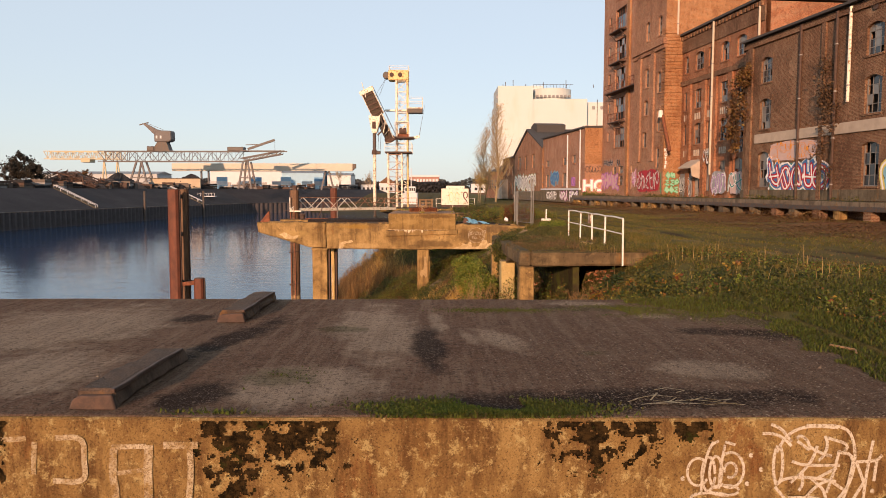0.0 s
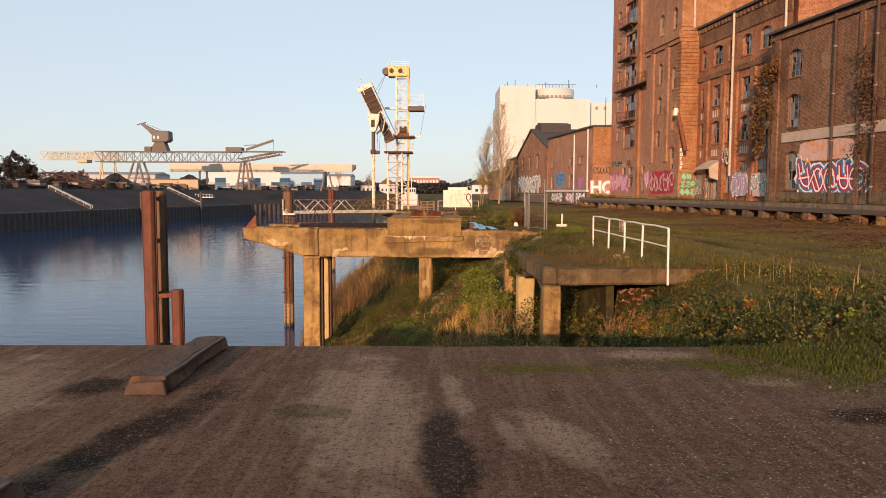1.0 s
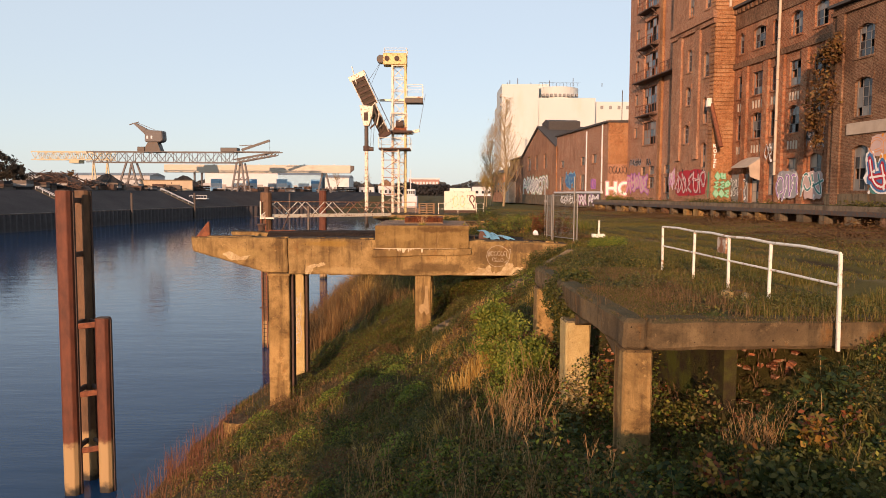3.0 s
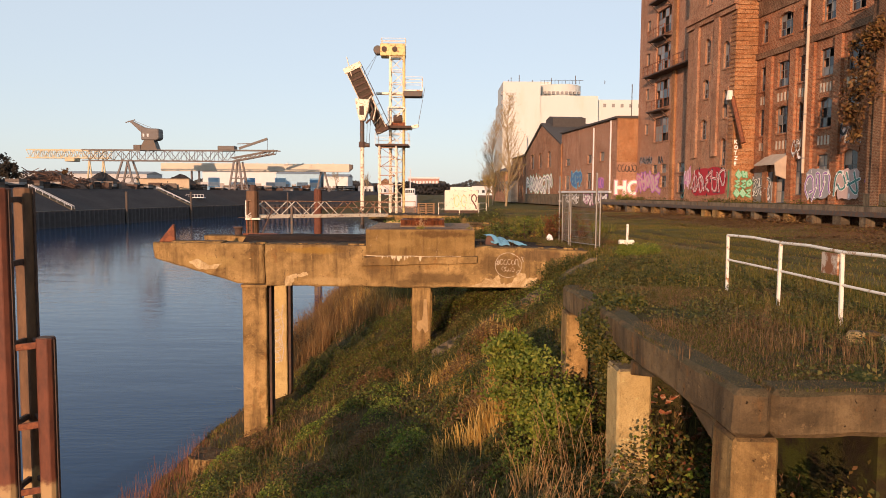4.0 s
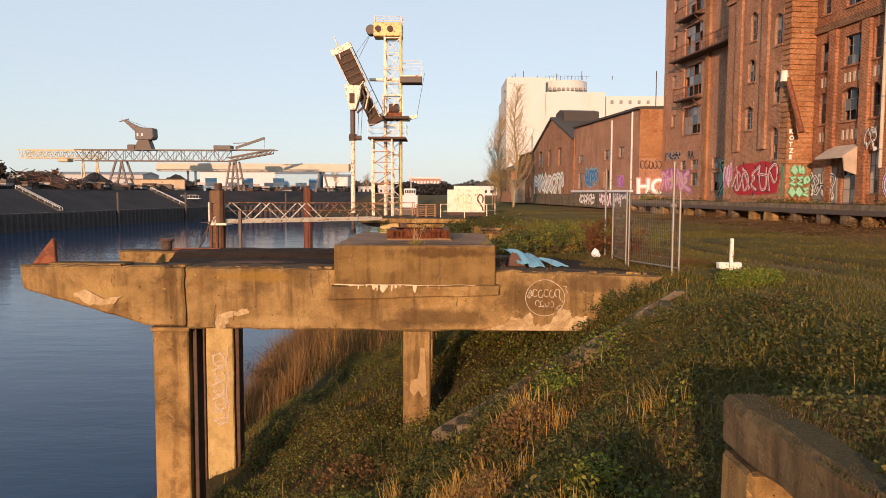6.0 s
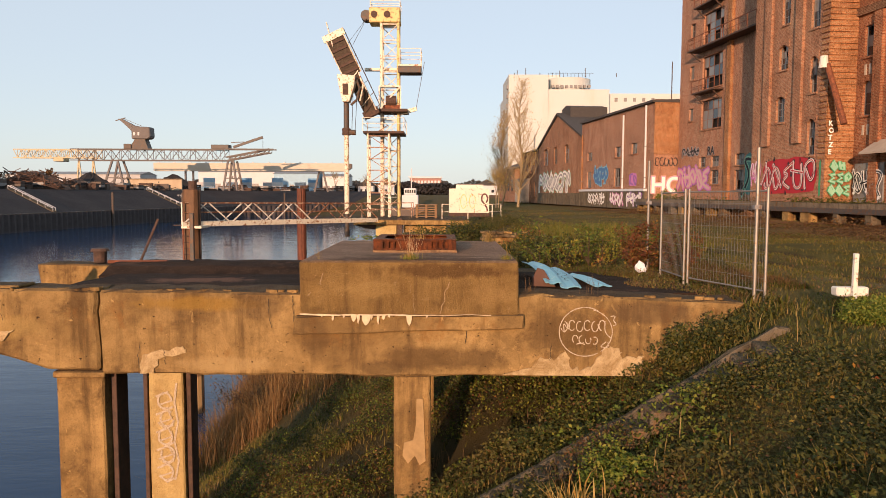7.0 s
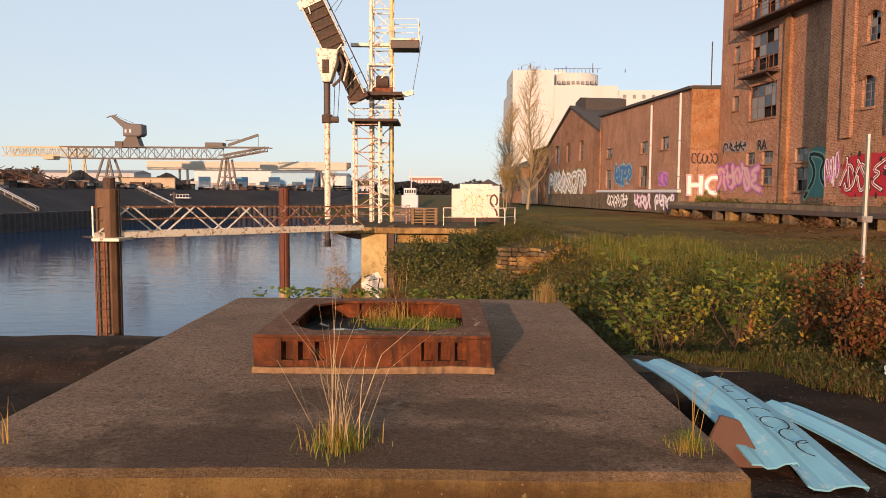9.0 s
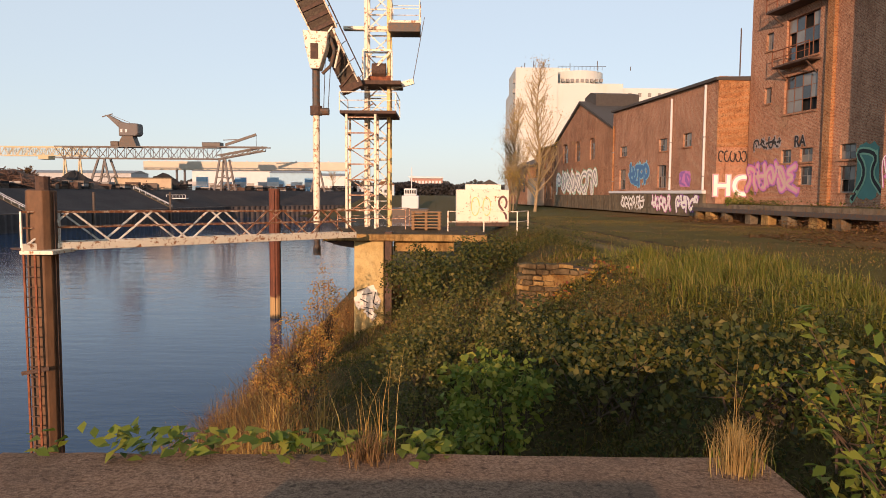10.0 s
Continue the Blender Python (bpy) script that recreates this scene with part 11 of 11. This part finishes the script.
def pinnate(name, label, spots, seed, material):
    """Young shoots with long feathered leaves."""
    rng = random.Random(seed)
    npr = np.random.default_rng(seed)
    root = thing(name, label, "shrub")
    g = Geo()
    cs, dirs = [], []
    for x, y, z, n, ln in spots:
        for k in range(n):
            a = rng.uniform(0, math.tau)
            base = Vector((x, y, z))
            tip = base + Vector((math.cos(a) * ln * rng.uniform(0.15, 0.55), math.sin(a) * ln * rng.uniform(0.15, 0.55), ln * rng.uniform(0.8, 1.25)))
            mid = base.lerp(tip, 0.55) + Vector((0, 0, ln * 0.12))
            g.tube(base, mid, 0.009, 5, 0.006).tube(mid, tip, 0.006, 5, 0.003)
            for j in range(7):
                t = 0.25 + 0.75 * j / 6
                p = base.lerp(mid, t / 0.55) if t < 0.55 else mid.lerp(tip, (t - 0.55) / 0.45)
                d = (tip - base).normalized().cross(Vector((0, 0, 1))).normalized()
                for s in (-1, 1):
                    cs.append(p + d * s * 0.06)
    tagged(part("stem", g, STEM_DARK, root), kind="stuff")
    v, f = leaves(np.array([tuple(c) for c in cs]), 0.15, npr, 1.2, 0.42)
    part("foliage", raw("foliage", v, f, material), None, root)
    return root


pinnate("tree_shoot", "young tree shoots with yellow-green feathered leaves", [(2.3, 50.6, 2.5, 7, 0.8), (1.35, 48.95, 2.45, 5, 0.75), (2.7, 48.9, 2.85, 8, 0.9), (3.2, 51.2, 2.8, 7, 0.8)], 2, BRIGHT)

def elder_shoots():
    """Two leaning shoots with big leaves in whorls, close to the plinth's back corner."""
    rng = np.random.default_rng(64)
    root = thing("elder_shoot", "leaning shoot with large yellow-green leaves beside the plinth", "shrub")
    g = Geo()
    cs = []
    base = Vector((1.75, 48.6, 2.0))
    for tip in ((0.70, 48.75, 3.75), (1.0, 48.5, 3.35), (0.72, 48.45, 3.62), (1.3, 48.9, 4.02), (0.9, 49.1, 4.1), (1.45, 48.6, 3.5)):
        tip = Vector(tip)
        mid = base.lerp(tip, 0.55) + Vector((0, 0, 0.15))
        g.tube(base, mid, 0.008, 5, 0.006).tube(mid, tip, 0.006, 5, 0.003)
        for t in (0.55, 0.75, 0.9, 1.0):
            p = mid.lerp(tip, (t - 0.5) * 2)
            for _ in range(7):
                cs.append(tuple(p + Vector(rng.normal(0, 0.075, 3))))
    tagged(part("stem", g, STEM_DARK, root), kind="stuff")
    v, f = leaves(np.array(cs), 0.12, rng, 0.9, 0.45)
    part("foliage", raw("foliage", v, f, BRIGHT), None, root)


elder_shoots()

# tufts rooted in the cracks of the plinth
tufts("plinth_tuft", [(-1.83, 42.55, 3.54)], 360, 0.17, 0.10, ELDER, "yellow-green grass tuft rooted in the plinth", "grass", 50, 0.0045, 0.9, False, True)
tufts("plinth_tuft", [(-1.83, 42.55, 3.54)], 140, 0.20, 0.08, GOLD_GRASS, "dry blades in the grass tuft on the plinth", "grass", 56, 0.004, 0.9, False, True)
tufts("plinth_stalk", [(-1.83, 42.55, 3.54)], 34, 0.72, 0.06, STRAW, "tall dry stalks rising from the tuft", "grass", 51, 0.006, 0.8, False)
tufts("plinth_tuft", [(-0.05, 42.55, 3.52), (-0.06, 47.72, 3.54, 1.2)], 150, 0.2, 0.07, ELDER, "small green tuft at the plinth's corner", "grass", 52, 0.0045, 0.9, False, True)
tufts("plinth_tuft", [(-0.10, 42.52, 3.52, 0.8), (-0.06, 47.72, 3.54, 1.5)], 80, 0.28, 0.06, GOLD_GRASS, "dry grass at the plinth's corner", "grass", 57, 0.003, 0.7, False, True)
tufts("plinth_stalk", [(-0.06, 42.55, 3.52, 0.7), (-0.06, 47.75, 3.52), (-3.55, 42.6, 3.54, 0.5)], 8, 0.6, 0.05, GOLD_GRASS, "dry grass stalks at the plinth's edge", "grass", 53, 0.005, 0.6, False)
tufts("plinth_stalk", [(-1.88, 47.8, 3.54), (-1.95, 47.85, 3.54, 0.7)], 13, 0.72, 0.06, GOLD_GRASS, "golden stalks at the plinth's back edge", "grass", 61, 0.0034, 0.6, False)
tufts("plinth_tuft", [(-0.09, 47.66, 3.54)], 420, 0.30, 0.055, DRY_GRASS, "thick dry tuft at the plinth's back corner", "grass", 67, 0.004, 0.55, False)
tufts("plinth_tuft", [(-1.9, 47.78, 3.54)], 260, 0.16, 0.07, BROWN_GRASS, "matted brown tuft at the plinth's back edge", "grass", 68, 0.006, 1.0, False)
tufts("deck_weed", [(1.55, 42.6, 2.84), (0.4, 42.6, 2.86, 0.7)], 16, 0.6, 0.08, BROWN_GRASS, "thin dead weed in a crack of the pier", "weed", 55, 0.006, 0.6, False)
tufts("pit_tuft", [(-1.75, 45.62, 3.65), (-1.95, 45.7, 3.65, 0.8)], 90, 0.27, 0.10, GOLD_GRASS, "dry grass growing in the iron frame", "grass", 54, 0.0035, 0.8, False, True)
tufts("pit_tuft", [(-1.5, 45.45, 3.655), (-1.35, 45.3, 3.655), (-1.75, 45.55, 3.655)], 620, 0.09, 0.19, ELDER, "green grass growing in the iron frame", "grass", 58, 0.005, 0.9, False, True)
tufts("pit_stalk", [(-1.48, 44.62, 3.65)], 12, 0.4, 0.06, GOLD_GRASS, "thin stalks growing in the iron frame", "grass", 59, 0.0035, 0.5, False)
rngp = np.random.default_rng(60)
px = np.concatenate([rngp.uniform(-3.25, -2.3, 110), rngp.uniform(-2.4, -1.5, 90), rngp.uniform(-3.7, -3.2, 12)])
stuff("creeping_ivy", [leaves(np.stack([px, 47.85 + rngp.normal(0, 0.09, len(px)), 3.58 + rngp.uniform(0, 0.1, len(px))], 1), 0.09, rngp, 1.0)], BRIGHT, "ivy creeping over the plinth's back edge", "ivy")


# ---- trees ----
def bare_tree(name, label, x, y, z, height, spread, seed, leaf=None, nleaf=0, category="tree", size=0.2):
    """A tapered trunk, limbs that fork three times, and twigs; a few last leaves."""
    rng = random.Random(seed)
    root = thing(name, label, category)
    trunk, limbs = Geo(), Geo()
    tips = []

    def grow(p, d, ln, r, level, last=6):
        q = p + d * ln
        (trunk if level == 0 else limbs).tube(p, q, r, 7 if level < 2 else 4, r * 0.62)
        if level == last:
            tips.append(q)
            return
        n = 3 if level < 3 else 2
        for k in range(n):
            v = Vector((rng.gauss(0, 1), rng.gauss(0, 1), rng.gauss(0, 0.5)))
            nd = (d + v * spread * (0.5 if level == 0 else 0.62) + Vector((0, 0, 0.22))).normalized()
            grow(p.lerp(q, 1.0 if k == 0 else rng.uniform(0.55, 0.98)), nd, ln * rng.uniform(0.62, 0.86), r * 0.6, level + 1)
        tips.append(q)

    for k in range(2):
        grow(Vector((x + 0.3 * k, y, z)), Vector((rng.gauss(0, 0.08), rng.gauss(0, 0.08), 1)).normalized(), height * 0.26, height * 0.012, 0)
    part("trunk", trunk, PALE_BARK, root)
    tagged(part("limb", limbs, PALE_BARK, root), kind="stuff")
    if leaf:
        npr = np.random.default_rng(seed)
        low = [t for t in tips if t.z < z + height * 0.6] or tips
        c = np.array([tuple(low[k]) for k in npr.integers(0, len(low), nleaf)]) + npr.normal(0, 0.35, (nleaf, 3))
        v, f = leaves(c, size, npr, 0.2)
        part("crown", raw("crown", v, f, leaf), None, root)
    return root


def poplar(label, x, y, z, height, seed, nleaf):
    """A leading trunk with steep side limbs and fine twigs; yellow leaves left on the lower limbs."""
    rng = random.Random(seed)
    root = thing("poplar", label, "tree")
    trunk, limbs, twigs = Geo(), Geo(), Geo()
    spine = [Vector((x + 0.25 * math.sin(k * 0.9 + seed), y, z + height * k / 10)) for k in range(11)]
    for k in range(10):
        trunk.tube(spine[k], spine[k + 1], height * 0.011 * (1 - k / 10.5), 7, height * 0.011 * (1 - (k + 1) / 10.5) + 0.01)
    tips = []
    for k in range(75):
        t = 0.08 + 0.88 * (k / 75)
        base = spine[int(t * 10)].lerp(spine[int(t * 10) + 1], t * 10 % 1)
        a = rng.uniform(0, math.tau)
        ln = height * (0.27 * (1 - t) + 0.05) * rng.uniform(0.7, 1.25)
        d = Vector((math.cos(a), math.sin(a), 1.15)).normalized()
        mid = base + d * ln * 0.5
        tip = mid + (d + Vector((0, 0, 0.7))).normalized() * ln * 0.55
        limbs.tube(base, mid, 0.07 * (1 - t) + 0.03, 4, 0.04).tube(mid, tip, 0.04, 4, 0.02)
        for _ in range(8):
            q = rng.uniform(0.2, 1.0)
            p = base.lerp(mid, q * 2) if q < 0.5 else mid.lerp(tip, q * 2 - 1)
            e = p + Vector((rng.gauss(0, 0.45), rng.gauss(0, 0.45), abs(rng.gauss(0.5, 0.3)))) * (0.5 + ln * 0.22)
            twigs.tube(p, e, 0.018, 3, 0.008)
            tips.append((e, t))
    part("trunk", trunk, PALE_BARK, root)
    tagged(part("limb", limbs, PALE_BARK, root), kind="stuff")
    tagged(part("twig", twigs, PALE_BARK, root), kind="stuff")
    npr = np.random.default_rng(seed)
    w = np.array([1.2 - t for e, t in tips])
    pick = npr.choice(len(tips), nleaf, p=w / w.sum())
    c = np.array([tuple(tips[k][0]) for k in pick]) + npr.normal(0, 0.25, (nleaf, 3))
    v, f = leaves(c, 0.15, npr, 0.2)
    part("crown", raw("crown", v, f, YELLOW_LEAF), None, root)
    return root


poplar("slender bare poplar with a few last yellow leaves", 9.0, 128, 2.9, 17.0, 5, 2400)
poplar("bare young poplar beside the taller one", 7.3, 135, 2.9, 13.5, 6, 3000)
bare_tree("birch", "small bare tree with yellow leaves near the gatehouse", 5.4, 122, 2.9, 7.0, 0.45, 8, YELLOW_LEAF, 1100, size=0.16)
bare_tree("far_tree", "far bare tree beyond the basin", -66, 480, 4.5, 17, 0.5, 10, RUSSET, 300)
bare_tree("far_tree", "far bare tree near the houses", -48, 488, 4.5, 15, 0.5, 11, RUSSET, 300)


bush("far_tree", "dark bushy tree beside the scrap in the far yard", [(-161, 286, 13.5, 5.5, 5, 5.5), (-156, 284, 11, 4, 4, 4), (-167, 288, 12, 5, 4, 5)], 1500, 1.0, leaf_material("far_dark_leaf", [(0.030, 0.028, 0.022), (0.045, 0.040, 0.030), (0.060, 0.045, 0.030)]), 9, category="tree")
bush("far_tree", "small orange-brown tree beside the scrap in the far yard", [(-147, 305, 10.5, 3, 3, 3.5)], 500, 0.8, RUSSET, 19, category="tree")


def far_woods():
    """A low line of trees on the horizon, made of many small clumps."""
    rng = np.random.default_rng(70)
    n = 30000
    x = rng.uniform(-620, 420, n)
    y = 690 + rng.uniform(0, 30, n)
    top = 9 + 5 * wobble(x, x * 0, 0.05, 1.0) + 3 * wobble(x, x * 0, 0.21, 2.0)
    z = 3 + np.clip(top, 2, 20) * rng.random(n) ** 0.7
    v, f = leaves(np.stack([x, y, z], 1), 2.6, rng, 0.2, 0.9)
    stuff("far_woods", [(v, f)], leaf_material("far_leaf", [(0.075, 0.072, 0.062), (0.10, 0.09, 0.075), (0.06, 0.06, 0.055)]), "low line of bare trees on the horizon", "trees")


far_woods()


def far_hedge():
    """The dark line of scrub on the embankment at the basin's end."""
    rng = np.random.default_rng(71)
    n = 9000
    x = rng.uniform(-75, 14, n)
    y = 572 + rng.uniform(0, 14, n)
    z = 3 + np.clip(8.4 + 1.6 * wobble(x, x * 0, 0.21, 2.0), 4, 12) * rng.random(n) ** 0.6
    v, f = leaves(np.stack([x, y, z], 1), 1.9, rng, 0.2, 0.9)
    stuff("far_hedge", [(v, f)], leaf_material("hedge_leaf", [(0.045, 0.045, 0.048), (0.06, 0.055, 0.055), (0.035, 0.036, 0.04)]), "dark scrub on the embankment at the basin's end", "bushes")


far_hedge()
